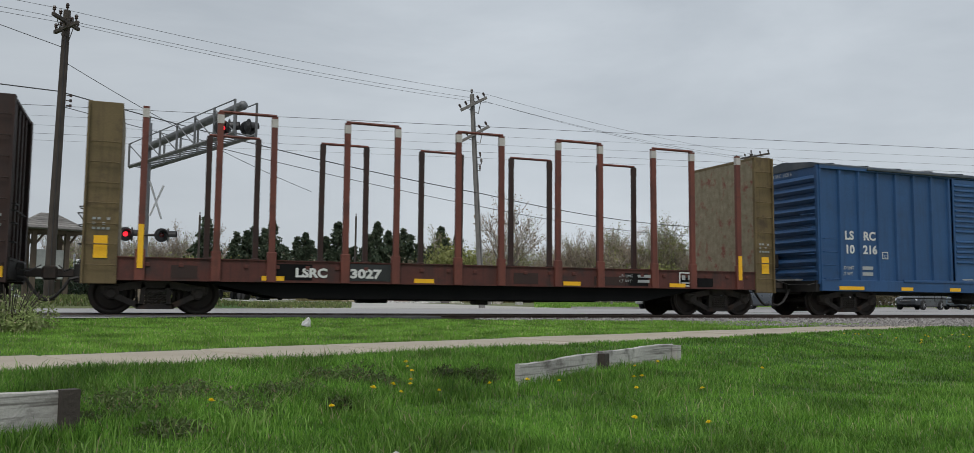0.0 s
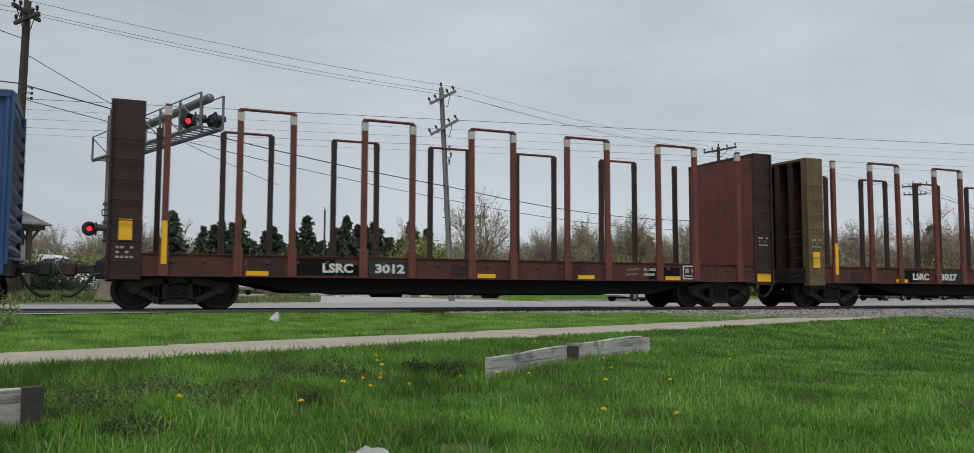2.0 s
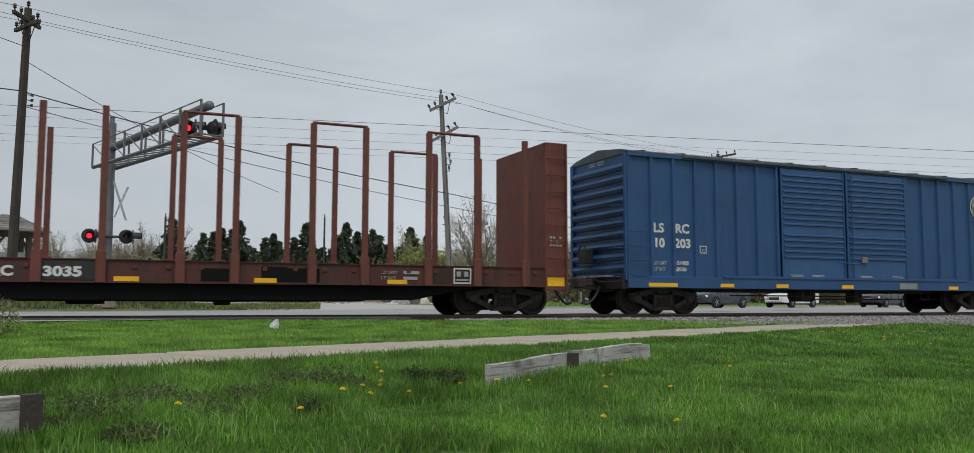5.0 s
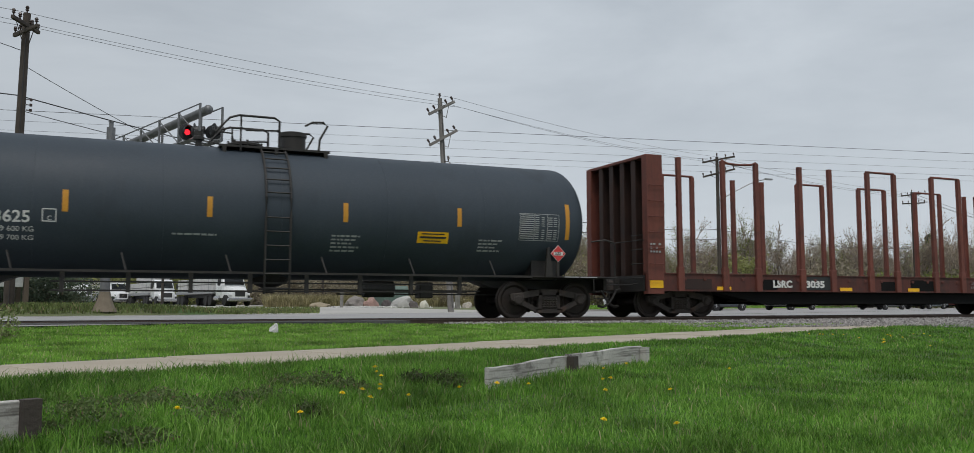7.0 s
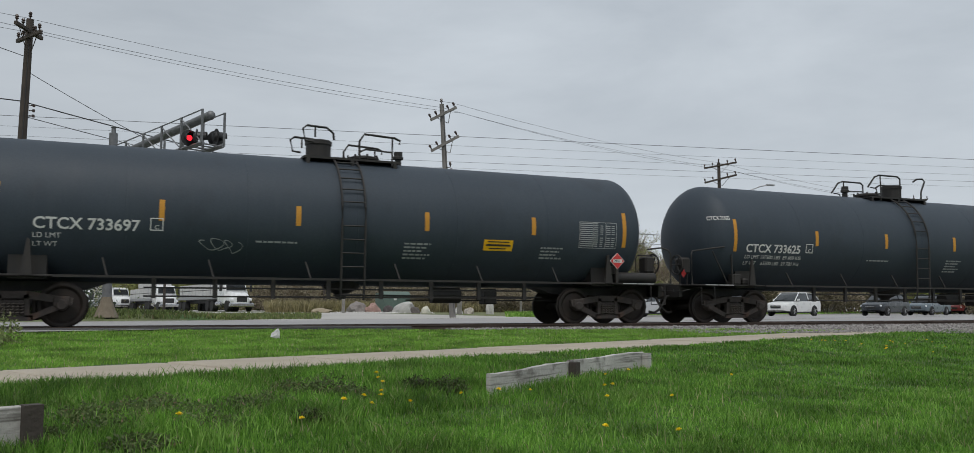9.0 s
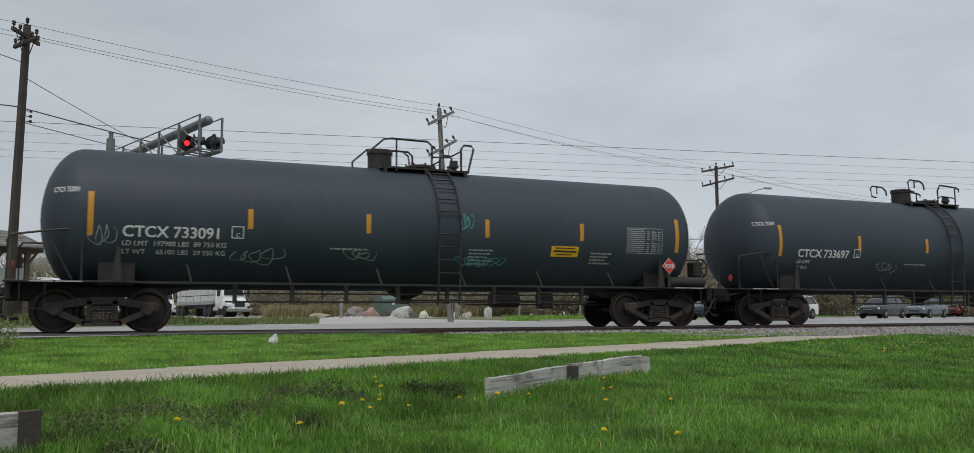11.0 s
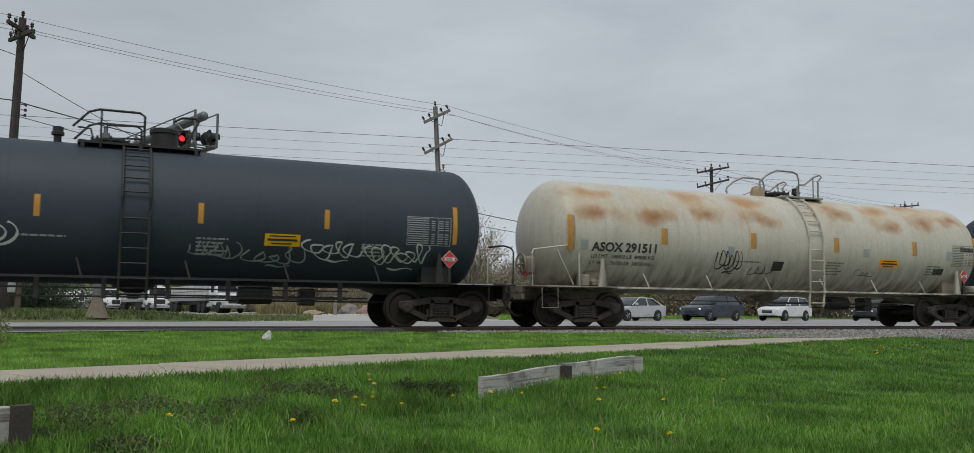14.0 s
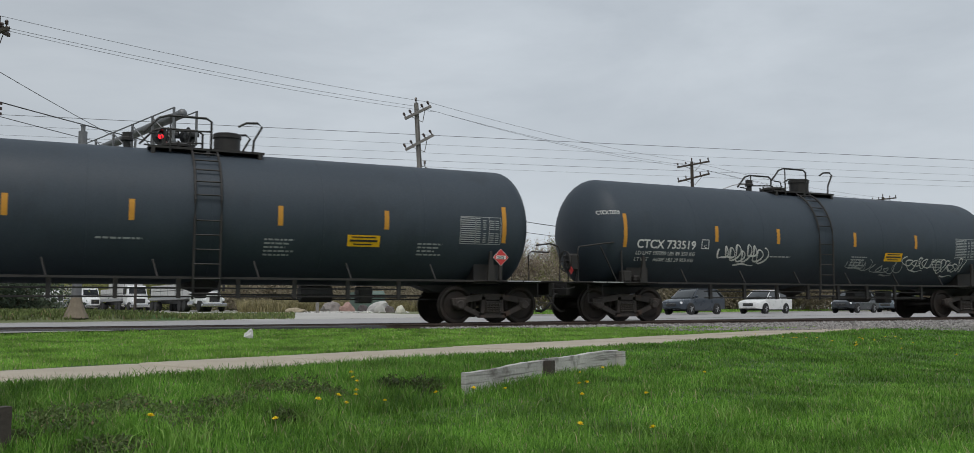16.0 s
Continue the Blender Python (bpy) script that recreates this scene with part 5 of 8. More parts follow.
def scribble(car, x0, x1, z0, z1, mat_, seed, thick=0.022, loops=5):
    """One looping spray-paint stroke that spells nothing, laid on the tank, and its underline."""
    rs = random.Random(seed)
    half, cz, w = (z1 - z0) / 2, (z0 + z1) / 2, (x1 - x0) / loops
    turns = [(rs.uniform(0.55, 1.0), rs.uniform(0.35, 0.95), rs.uniform(-0.35, 0.35), rs.choice((1, 1, 2))) for _ in range(loops + 1)]
    pts = []
    for i in range(loops * 18 + 1):
        f = i / 18
        k, r = min(int(f), loops - 1), f - min(int(f), loops - 1)
        e = r * r * (3 - 2 * r)
        tall, fat, off = (turns[k][q] * (1 - e) + turns[k + 1][q] * e for q in range(3))
        a = 2 * math.pi * f
        px = x0 + w * f - 0.95 * w * fat * math.sin(a) - 0.2 * w * math.sin(2 * a + seed)
        pz = cz + half * (tall * math.cos(a) + off + 0.22 * math.sin(turns[k][3] * a + seed))
        pts.append((px, pz))

    def ribbon(line, name):
        bm = bmesh.new()
        prev = None
        for n in range(len(line)):
            (ax, az_), (bx, bz) = line[max(0, n - 1)], line[min(len(line) - 1, n + 1)]
            d = Vector((bx - ax, bz - az_))
            if d.length < 1e-5:
                continue
            th = thick * (0.8 + 0.35 * math.sin(n * 0.7))
            nx, nz = -d.y / d.length * th, d.x / d.length * th
            px, pz = line[n]
            row = []
            for sx, sz in ((px + nx, pz + nz), (px - nx, pz - nz)):
                a = math.asin(max(-1, min(1, (sz - AXIS) / SHELL)))
                rr = SHELL + 0.006 + 0.00003 * n
                row.append(bm.verts.new((sx, -rr * math.cos(a), AXIS + rr * math.sin(a))))
            if prev:
                bm.faces.new((prev[0], row[0], row[1], prev[1]))
            prev = row
        part(name, bm, mat_, car, "loose spray-paint scrawl")

    ribbon(pts, "spray_scrawl")
    if thick > 0.015:
        xm = x0 + (x1 - x0) * 0.35
        ribbon([(xm + (x1 - x0) * 0.45 * k / 8, z0 - half * (0.28 + 0.10 * math.sin(k * 0.9 + seed))) for k in range(9)], "spray_underline")


TRAIN = []      # (car, place of its rear axle when the fourth car's rear axle is at 0)


def add(car, s):
    TRAIN.append((car, s))
    return car


DROPS = {}
car10216 = add(box_car(10216), 54.70)
flat3027 = add(flat_car(3027, M_OCHRE, M_OCHRE, M_PEEL, M_PEEL, M_RED, True, True, (11,), {(-1, 4): 0.0}), 35.84)
tagged(flat3027, "red bulkhead flat car with faded ochre bulkheads and stakes")
flat3012 = add(flat_car(3012, M_BROWN, M_BROWN, M_BROWN, M_RED, M_RED, True, False, (), {}), 17.23)
tagged(flat3012, "red bulkhead flat car with dark brown bulkheads and stakes")
car10203 = add(box_car(10203), 0.0)
flat3035 = add(flat_car(3035, M_RED, M_RED, M_RED, M_RED, M_RED, False, False, (), {(-1, 0): 0.10, (-1, 1): -1, (1, 1): -1}), -19.02)
tagged(flat3035, "rust-red bulkhead flat car with some bent and missing stake bars")
BLACK_LABEL = "black cylindrical tank car with white lettering"
tank_a = tank_car(M_TANK, M_BLACK, BLACK_LABEL, M_AMBER, "a")
tank_b = tank_car(M_TANK, M_BLACK, BLACK_LABEL, M_AMBER, "b")
WT = {733625: ("LD LMT 197500 LBS  89 600 KG", "LT WT    65500 LBS  29 700 KG"), 733091: ("LD LMT  197900 LBS  89 750 KG", "LT WT     65100 LBS  29 550 KG"),
      733519: ("LD LMT 197000 LBS 89 350 KG", "LT WT    66000 LBS 29 950 KG"), 733697: ("LD LMT", "LT WT"), 0: ("LD LMT", "LT WT")}
tanks = {733625: (tank_a, -37.10), 733697: (tank_car(M_TANK, M_BLACK, BLACK_LABEL, M_AMBER, "d"), -55.15), 733091: (tank_b, -73.20)}
tanks[733519] = (copy_thing(tank_a, Matrix()), -108.98)
tanks[0] = (copy_thing(tank_a, Matrix()), -126.88)
for num, (car, s) in tanks.items():
    add(car, s)
    if num:
        tank_marks(car, "CTCX", num, M_WHITE, M_GREYL, WT[num], 1.20 if num in (733091, 733697) else 0.92, {733091: "b", 733697: "d", 733519: "c"}.get(num, "a"))
    else:
        tank_marks(car, "CTCX", "", M_WHITE, M_GREYL, WT[num], 0.92, "e")
scribble(tanks[733091][0], 0.62, 1.05, 1.75, 2.2, M_GREYL, 3, 0.008, 3)
scribble(tanks[733091][0], 3.45, 4.45, 1.45, 1.85, M_GREYL, 4, 0.010, 4)
scribble(tanks[733091][0], 6.0, 6.6, 1.6, 1.85, M_GREYL, 5, 0.010, 3)
scribble(tanks[733091][0], 8.75, 9.9, 1.5, 1.75, M_TEAL, 6, 0.014, 6)
scribble(tanks[733091][0], 8.72, 9.0, 2.35, 2.75, M_TEAL, 7, 0.010, 3)
scribble(tanks[733519][0], 3.80, 5.45, 1.66, 2.10, M_WHITE, 8, 0.026, 8)
scribble(tanks[733519][0], 8.85, 9.8, 1.5, 1.85, M_GREYL, 9, 0.014, 5)
scribble(tanks[733519][0], 10.05, 11.25, 1.42, 1.75, M_GREYL, 10, 0.018, 4)
scribble(tanks[733519][0], 11.35, 12.55, 1.58, 2.0, M_WHITE, 11, 0.020, 5)
scribble(tanks[733519][0], 12.8, 14.2, 1.45, 1.92, M_WHITE, 12, 0.018, 7)
scribble(tanks[733697][0], 4.5, 5.2, 1.6, 1.85, M_GREYL, 13, 0.010, 3)


def rusted_cream():
    """Cream paint with rust that bleeds from the upper shell and grime along the belly."""
    m = surface("cream_tank_paint", (0.52, 0.49, 0.40), (0.62, 0.59, 0.50), 0.5, 0, 0.8, 20, 0.05, 0.35, (0.25, 0.22, 0.17))
    nt = m.node_tree
    bs = nt.nodes["Principled BSDF"]
    ln = nt.links.new
    base = bs.inputs["Base Color"].links[0].from_socket
    tc = nt.nodes.new("ShaderNodeTexCoord")
    xyz = nt.nodes.new("ShaderNodeSeparateXYZ")
    ln(tc.outputs["Object"], xyz.inputs["Vector"])

    def ramp_z(lo0, lo1, hi0, hi1):
        a = nt.nodes.new("ShaderNodeMapRange")
        a.inputs["From Min"].default_value, a.inputs["From Max"].default_value = lo0, lo1
        b = nt.nodes.new("ShaderNodeMapRange")
        b.inputs["From Min"].default_value, b.inputs["From Max"].default_value = hi0, hi1
        b.inputs["To Min"].default_value, b.inputs["To Max"].default_value = 1.0, 0.0
        mu = nt.nodes.new("ShaderNodeMath")
        mu.operation = "MULTIPLY"
        for n in (a, b):
            ln(xyz.outputs["Z"], n.inputs["Value"])
        ln(a.outputs["Result"], mu.inputs[0]), ln(b.outputs["Result"], mu.inputs[1])
        return mu.outputs["Value"]

    def patches(scale, lo, hi, sx, sz):
        mp = nt.nodes.new("ShaderNodeMapping")
        mp.inputs["Scale"].default_value = (sx, 0.6, sz)
        ln(tc.outputs["Object"], mp.inputs["Vector"])
        n = nt.nodes.new("ShaderNodeTexNoise")
        n.inputs["Scale"].default_value, n.inputs["Detail"].default_value = scale, 6.0
        ln(mp.outputs["Vector"], n.inputs["Vector"])
        r = nt.nodes.new("ShaderNodeMapRange")
        r.inputs["From Min"].default_value, r.inputs["From Max"].default_value = lo, hi
        ln(n.outputs["Fac"], r.inputs["Value"])
        return r.outputs["Result"]

    def times(a, b, k=1.0):
        n = nt.nodes.new("ShaderNodeMath")
        n.operation = "MULTIPLY"
        ln(a, n.inputs[0]), ln(b, n.inputs[1])
        n2 = nt.nodes.new("ShaderNodeMath")
        n2.operation = "MULTIPLY"
        n2.inputs[1].default_value = k
        ln(n.outputs["Value"], n2.inputs[0])
        return n2.outputs["Value"]

    def over(fac, a, colour):
        n = nt.nodes.new("ShaderNodeMix")
        n.data_type = "RGBA"
        ln(fac, n.inputs["Factor"]), ln(a, n.inputs["A"])
        n.inputs["B"].default_value = (*colour, 1)
        return n.outputs["Result"]

    # rust blooms under the crown, each a soft stain with a brown core
    warp = nt.nodes.new("ShaderNodeTexNoise")
    warp.inputs["Scale"].default_value, warp.inputs["Detail"].default_value = 1.6, 6.0
    ln(tc.outputs["Object"], warp.inputs["Vector"])

    def bloom(x, z, rx, rz, inner, k):
        sh = nt.nodes.new("ShaderNodeMapping")
        sh.inputs["Location"].default_value = (-x / rx, 0, -z / rz)
        sh.inputs["Scale"].default_value = (1 / rx, 0.0, 1 / rz)
        ln(tc.outputs["Object"], sh.inputs["Vector"])
        le = nt.nodes.new("ShaderNodeVectorMath")
        le.operation = "LENGTH"
        ln(sh.outputs["Vector"], le.inputs[0])
        ad = nt.nodes.new("ShaderNodeMath")
        ad.operation = "MULTIPLY_ADD"
        ad.inputs[1].default_value = 2.4
        ln(warp.outputs["Fac"], ad.inputs[0]), ln(le.outputs["Value"], ad.inputs[2])
        r = nt.nodes.new("ShaderNodeMapRange")
        r.inputs["From Min"].default_value, r.inputs["From Max"].default_value = 1.2 + inner, 2.35
        r.inputs["To Min"].default_value, r.inputs["To Max"].default_value = k, 0.0
        ln(ad.outputs["Value"], r.inputs["Value"])
        return r.outputs["Result"]

    col = base
    for i, (x, z) in enumerate(((0.95, 3.0), (2.75, 3.0), (4.45, 3.15), (6.3, 3.1), (9.6, 3.45), (11.5, 3.1), (13.1, 3.35), (14.5, 3.5))):
        col = over(bloom(x, z + 0.15, 0.95, 0.62, 0.0, 0.55), col, (0.52, 0.36, 0.18))
        col = over(bloom(x + 0.1, z - 0.05, 0.62, 0.26, 0.0, 0.9), col, (0.30, 0.125, 0.035))
        if i % 3 != 1:
            col = over(bloom(x - 0.1, z + 0.52, 0.8, 0.18, 0.0, 0.8), col, (0.42, 0.20, 0.055))
    grime = times(ramp_z(0.9, 1.0, 1.2, 2.1), patches(3.0, 0.40, 0.66, 1.6, 0.25), 0.75)
    col = over(grime, col, (0.10, 0.09, 0.07))
    ln(col, bs.inputs["Base Color"])
    return m


M_CREAM = rusted_cream()
asox = add(tank_car(M_CREAM, surface("soiled_cream_frame", (0.30, 0.26, 0.20), (0.12, 0.10, 0.08), 0.8, 0, 2.5), "cream tank car with rust blooms and grime streaks", M_AMBER, "w"), -91.10)
tank_marks(asox, "ASOX", "291511", M_INK, surface("grey_stencil", (0.12, 0.12, 0.11), (0.2, 0.2, 0.18), 0.7), ("LD LMT  186900 LB  84800 KG", "LT WT    76100 LB  34500 KG"), 0.82, "w")
scribble(asox, 4.9, 5.7, 1.6, 2.1, M_INK, 21, 0.020, 5)
scribble(asox, 6.15, 6.9, 1.5, 1.75, M_INK, 22, 0.012, 3)
scribble(asox, 10.3, 10.9, 1.5, 1.75, M_INK, 23, 0.008, 3)
for xa, xb, za, zb in ((0.47, 0.70, 2.0, 2.25), (5.2, 5.42, 2.0, 2.24), (10.35, 10.6, 2.1, 2.35), (13.95, 14.2, 2.1, 2.4), (14.6, 15.2, 2.40, 2.54), (13.5, 13.95, 1.65, 1.85), (6.9, 7.3, 1.62, 1.88)):
    part("painted_patch", bar(bmesh.new(), xa, xb, za, zb, wrap=WRAP, n=2), M_GREYL if xa < 14.3 and xa != 6.9 and xa != 13.5 else M_INK, asox, "grey painted-over patch")

# ---- signals, poles and wires ----
M_REDLIT = glow("lit_red_lens", (1.0, 0.02, 0.035), 1.6)
M_REDOFF = glassy("dark_red_lens", (0.10, 0.01, 0.01))
M_SIGBLACK = surface("signal_black", (0.02, 0.02, 0.021), (0.035, 0.035, 0.036), 0.5)


def signal_head(parent, at, facing, lit):
    """A crossing light: round backing disc, hood and lens. facing: turn about z, 0 looks to -y."""
    m = Matrix.Translation(at) @ Matrix.Rotation(radians(facing), 4, "Z")
    bm = lathe(bmesh.new(), [(0.0, 0.12), (0.13, 0.10), (0.17, 0.02), (0.26, 0.015), (0.26, 0.0), (0.155, -0.01), (0.0, -0.01)], "y", 26)
    ring = [(0.17 * math.cos(a), 0.17 * math.sin(a)) for a in [radians(-20 + 220 * k / 12) for k in range(13)]]
    for (xa, za), (xb, zb) in zip(ring, ring[1:]):
        q = [bm.verts.new(c) for c in ((xa, 0, za), (xb, 0, zb), (xb, -0.30, zb), (xa, -0.30, za))]
        bm.faces.new(q)
    head = part("signal_head", bm, M_SIGBLACK, parent, "black round crossing light with a hood")
    head.matrix_basis = m
    lens = part("lens", lathe(bmesh.new(), [(0.0, -0.04), (0.055, -0.032), (0.09, -0.012), (0.0, -0.012)], "y", 22), M_REDLIT if lit else M_REDOFF, head, "lit red lens" if lit else "dark red lens")
    return head


gantry = thing("crossing_signal", "galvanised cantilever crossing signal with red lights", "crossing signal", Matrix.Translation((0.1, 34.6, 0)))
bm = rod(bmesh.new(), (0, 0, 0.2), (0, 0, 6.9), 0.17, 18, 0.15)
mast = part("mast", bm, M_SIGNAL, gantry, smooth=True)
rod_bm = lathe(bmesh.new(), [(0.44, 0.1), (0.31, 0.38), (0.22, 0.64), (0.18, 0.84), (0.0, 0.84)], "z", 8)
part("foundation", rod_bm, surface("tan_foundation", (0.17, 0.14, 0.10), (0.24, 0.2, 0.15), 0.9), gantry, "tapered tan foundation cover")
part("cap", lathe(bmesh.new(), [(0.08, 6.9), (0.08, 7.1), (0.11, 7.12), (0, 7.16)], "z", 12), M_SIGNAL, mast)
TIP = Vector((2.75, -6.6, 0))
ALONG = TIP.normalized()
ACROSS = Vector((-ALONG.y, ALONG.x, 0))
for z0, z1, r in ((5.95, 6.45, 0.14),):
    bm = rod(bmesh.new(), ALONG * -0.1 + Vector((0, 0, z0)), TIP + Vector((0, 0, z1)), r, 14)
    part("arm_tube", bm, M_SIGNAL, gantry, smooth=True)
# walkway: angle frame under the tube, hand rail above
walkway = bmesh.new()
for k in (-0.35, 0.35):
    a, b = ALONG * -0.7 + ACROSS * k + Vector((0, 0, 5.28)), TIP * 1.03 + ACROSS * k + Vector((0, 0, 5.50))
    q = (b - a).to_track_quat("X", "Z")
    pts = [(0, 0, 0), ((b - a).length, 0, 0)]
    pipe(walkway, [a, b], 0.075, 4)
for k in range(24):
    f = k / 23
    a = ALONG * (-0.7 + 7.9 * f) + Vector((0, 0, 5.31 + 0.2 * f))
    pipe(walkway, [a - ACROSS * 0.35, a + ACROSS * 0.35], 0.025, 4)
part("walkway", walkway, M_SIGNAL, gantry, "grating walkway under the arm")
bm = bmesh.new()
for k in (-0.38, 0.38):
    pipe(bm, [ALONG * -0.7 + ACROSS * k + Vector((0, 0, 6.15)), TIP * 1.03 + ACROSS * k + Vector((0, 0, 6.55))], 0.022, 5)
    for i in range(7):
        f = i / 6
        c = ALONG * (-0.7 + 8.05 * f) + ACROSS * k
        pipe(bm, [c + Vector((0, 0, 5.3 + 0.2 * f)), c + Vector((0, 0, 6.16 + 0.4 * f))], 0.042, 5)
        if i < 6 and k < 0:
            c2 = ALONG * (-0.7 + 8.05 * (i + 1) / 6) + ACROSS * k
            pipe(bm, [c + Vector((0, 0, 6.1 + 0.4 * f)), c2 + Vector((0, 0, 5.35 + 0.2 * f))], 0.026, 4)
part("hand_rail", bm, M_SIGNAL, gantry)
part("end_ball", lathe(bmesh.new(), [(0.0, -0.15)] + [(0.15 * math.cos(radians(q)), 0.15 * math.sin(radians(q))) for q in range(-60, 61, 30)] + [(0.0, 0.15)], "z", 14, (TIP.x, TIP.y, 6.45)), M_SIGNAL, gantry, smooth=True)
for along, side_, face, lit in ((6.6, -0.40, 12, True), (6.6, 0.50, 12, False), (6.9, -0.3, 75, False), (6.9, 0.35, 105, False)):
    signal_head(gantry, ALONG * along + ACROSS * side_ + Vector((0, 0, 5.75 + 0.1 * (side_ > 0))), face, lit)
for sx, face, lit in ((-0.62, 8, True), (0.62, 8, False), (-0.40, 100, False), (0.85, 80, False)):
    signal_head(gantry, (sx, -0.28, 2.68), face, lit)
part("light_bar", rod(bmesh.new(), (-0.7, -0.16, 2.68), (0.95, -0.16, 2.68), 0.045, 8), M_SIGBLACK, gantry)
for s in (-1, 1):
    q = [(0.62 * s - 0.09, 4.62), (0.62 * s + 0.09, 4.62), (-0.62 * s + 0.09, 3.35), (-0.62 * s - 0.09, 3.35)]
    bm = prism(bmesh.new(), q, -0.30 - 0.02 * s, -0.28 - 0.02 * s)
    ob = part("crossbuck_blade", bm, M_WHITE, gantry, "white crossbuck blade seen from the edge")
    ob.matrix_basis = Matrix.Translation((0.12, 0, 0)) @ Matrix.Rotation(radians(68), 4, "Z")


def insulator(bm, c, h=0.26):
    lathe(bm, [(0.03, 0), (0.03, h * 0.3), (0.075, h * 0.45), (0.045, h * 0.6), (0.075, h * 0.75), (0.04, h), (0, h)], "z", 8, c)


def utility_pole(m, height, arms, r=0.16, label="weathered wooden utility pole with crossarms", lamp=False, lean=0.0, wood=M_POLE):
    pole = thing("utility_pole", label, "utility pole", m @ Matrix.Rotation(radians(lean), 4, "Y"), group="pole line")
    part("shaft", rod(bmesh.new(), (0, 0, -0.6), (0, 0, height), r, 14, r * 0.7), wood, pole, smooth=True)
    for z, half_, tilt, turn in arms:
        bm = boxed(-half_, half_, -0.06, 0.06, -0.07, 0.07, 0.01)
        pipe(bm, [(-half_ * 0.55, 0.09, 0), (0, 0.13, -0.55)], 0.018, 4)
        pipe(bm, [(half_ * 0.55, 0.09, 0), (0, 0.13, -0.55)], 0.018, 4)
        a = part("crossarm", bm, wood, pole)
        a.matrix_basis = Matrix.Translation((0, -0.2, z)) @ Matrix.Rotation(radians(turn), 4, "Z") @ Matrix.Rotation(radians(tilt), 4, "Y")
        for x in (-half_ + 0.08, -half_ * 0.45, half_ * 0.45, half_ - 0.08):
            bm = bmesh.new()
            insulator(bm, (x, 0, 0.07))
            part("insulator", bm, M_PORC, a)
    bm = bmesh.new()
    insulator(bm, (0, 0, height), 0.3)
    part("top_insulator", bm, M_PORC, pole)
    part("ground_wire", pipe(bmesh.new(), [(0.02, -r - 0.01, 0.2), (0.02, -r * 0.7 - 0.02, height - 1)], 0.012, 4), M_WIRE, pole)
    if lamp:
        bm = pipe(bmesh.new(), [(0, 0, height - 3.6), (1.25, -0.3, height - 2.9), (2.6, -0.6, height - 2.2), (3.5, -0.8, height - 1.85), (4.2, -1.0, height - 1.72)], 0.05, 6)
        part("lamp_arm", bm, M_GALV, pole, "long galvanised street-lamp arm")
        bm = boxed(4.0, 4.75, -1.13, -0.87, height - 1.78, height - 1.64, 0.04)
        part("lamp_head", bm, M_GALV, pole)
    return pole


M_PALE = surface("silvered_pole_wood", (0.16, 0.15, 0.14), (0.25, 0.24, 0.225), 0.9, 0, 2, 40, 0.3, 0.5, (0.09, 0.08, 0.07))
P1, P2, P3, P4 = Vector((-3.15, 36.6, 0)), Vector((16.72, 42.4, 0)), Vector((45.2, 56.0, 0)), Vector((84.5, 70.5, 0))
TURN = 24.5
p1 = utility_pole(Matrix.Translation(P1), 11.45, ((10.95, 0.95, 0, 66), (10.72, 0.95, 0, -62)), 0.19, lean=0.8)
bm = bmesh.new()
for k, z in enumerate((8.1, 7.9, 7.7)):
    rod(bm, (0.17, -0.1, z), (0.35, -0.1, z), 0.02, 5)
    lathe(bm, [(0.0, -0.06), (0.05, -0.05), (0.05, 0.05), (0, 0.06)], "z", 8, (0.33, -0.1, z))
part("secondary_rack", bm, M_PORC, p1)
p2 = utility_pole(Matrix.Translation(P2), 11.3, ((10.75, 0.78, -24, -20), (9.15, 0.85, -26, -20)), 0.17, lean=-3.4, wood=M_PALE, label="slim weathered utility pole with two tilted crossarms")
bm = bmesh.new()
for x, z in ((0.25, 7.9), (0.3, 7.55), (0.2, 7.2)):
    rod(bm, (0, -0.1, z), (x, -0.15, z), 0.02, 5)
    insulator(bm, (x, -0.15, z), 0.3)
part("side_brackets", bm, M_PORC, p2)
p3 = utility_pole(Matrix.Translation(P3), 12.3, ((12.05, 1.3, -8, -42), (10.95, 1.3, -12, -42)), 0.18, lamp=True, label="weathered utility pole with a street lamp arm")
p4 = utility_pole(Matrix.Translation(P4), 13.2, ((12.9, 1.3, -4, -50), (11.9, 1.2, 0, -50)), 0.18)
small_pole = utility_pole(Matrix.Translation((5.5, 92, 0.3)), 8.5, (), 0.14, "plain thin wooden pole behind the yard")
small_pole2 = utility_pole(Matrix.Translation((45.0, 104, 0.3)), 10.5, ((10.2, 1.0, 0, -30),), 0.14, "distant wooden utility pole by the woods")
small_pole3 = utility_pole(Matrix.Translation((22.5, 96, 0.3)), 9.5, (), 0.14, "plain thin wooden pole behind the yard")


def cable(a, b, sag, r=0.012, label="thin black overhead cable"):
    a, b = Vector(a), Vector(b)
    pts = []
    for k in range(25):
        f = k / 24
        p = a.lerp(b, f)
        p.z -= sag * 4 * f * (1 - f)
        pts.append(p)
    return tagged(part("overhead_cable", pipe(bmesh.new(), pts, r, 4), M_WIRE), label, "cable", group="overhead cables")


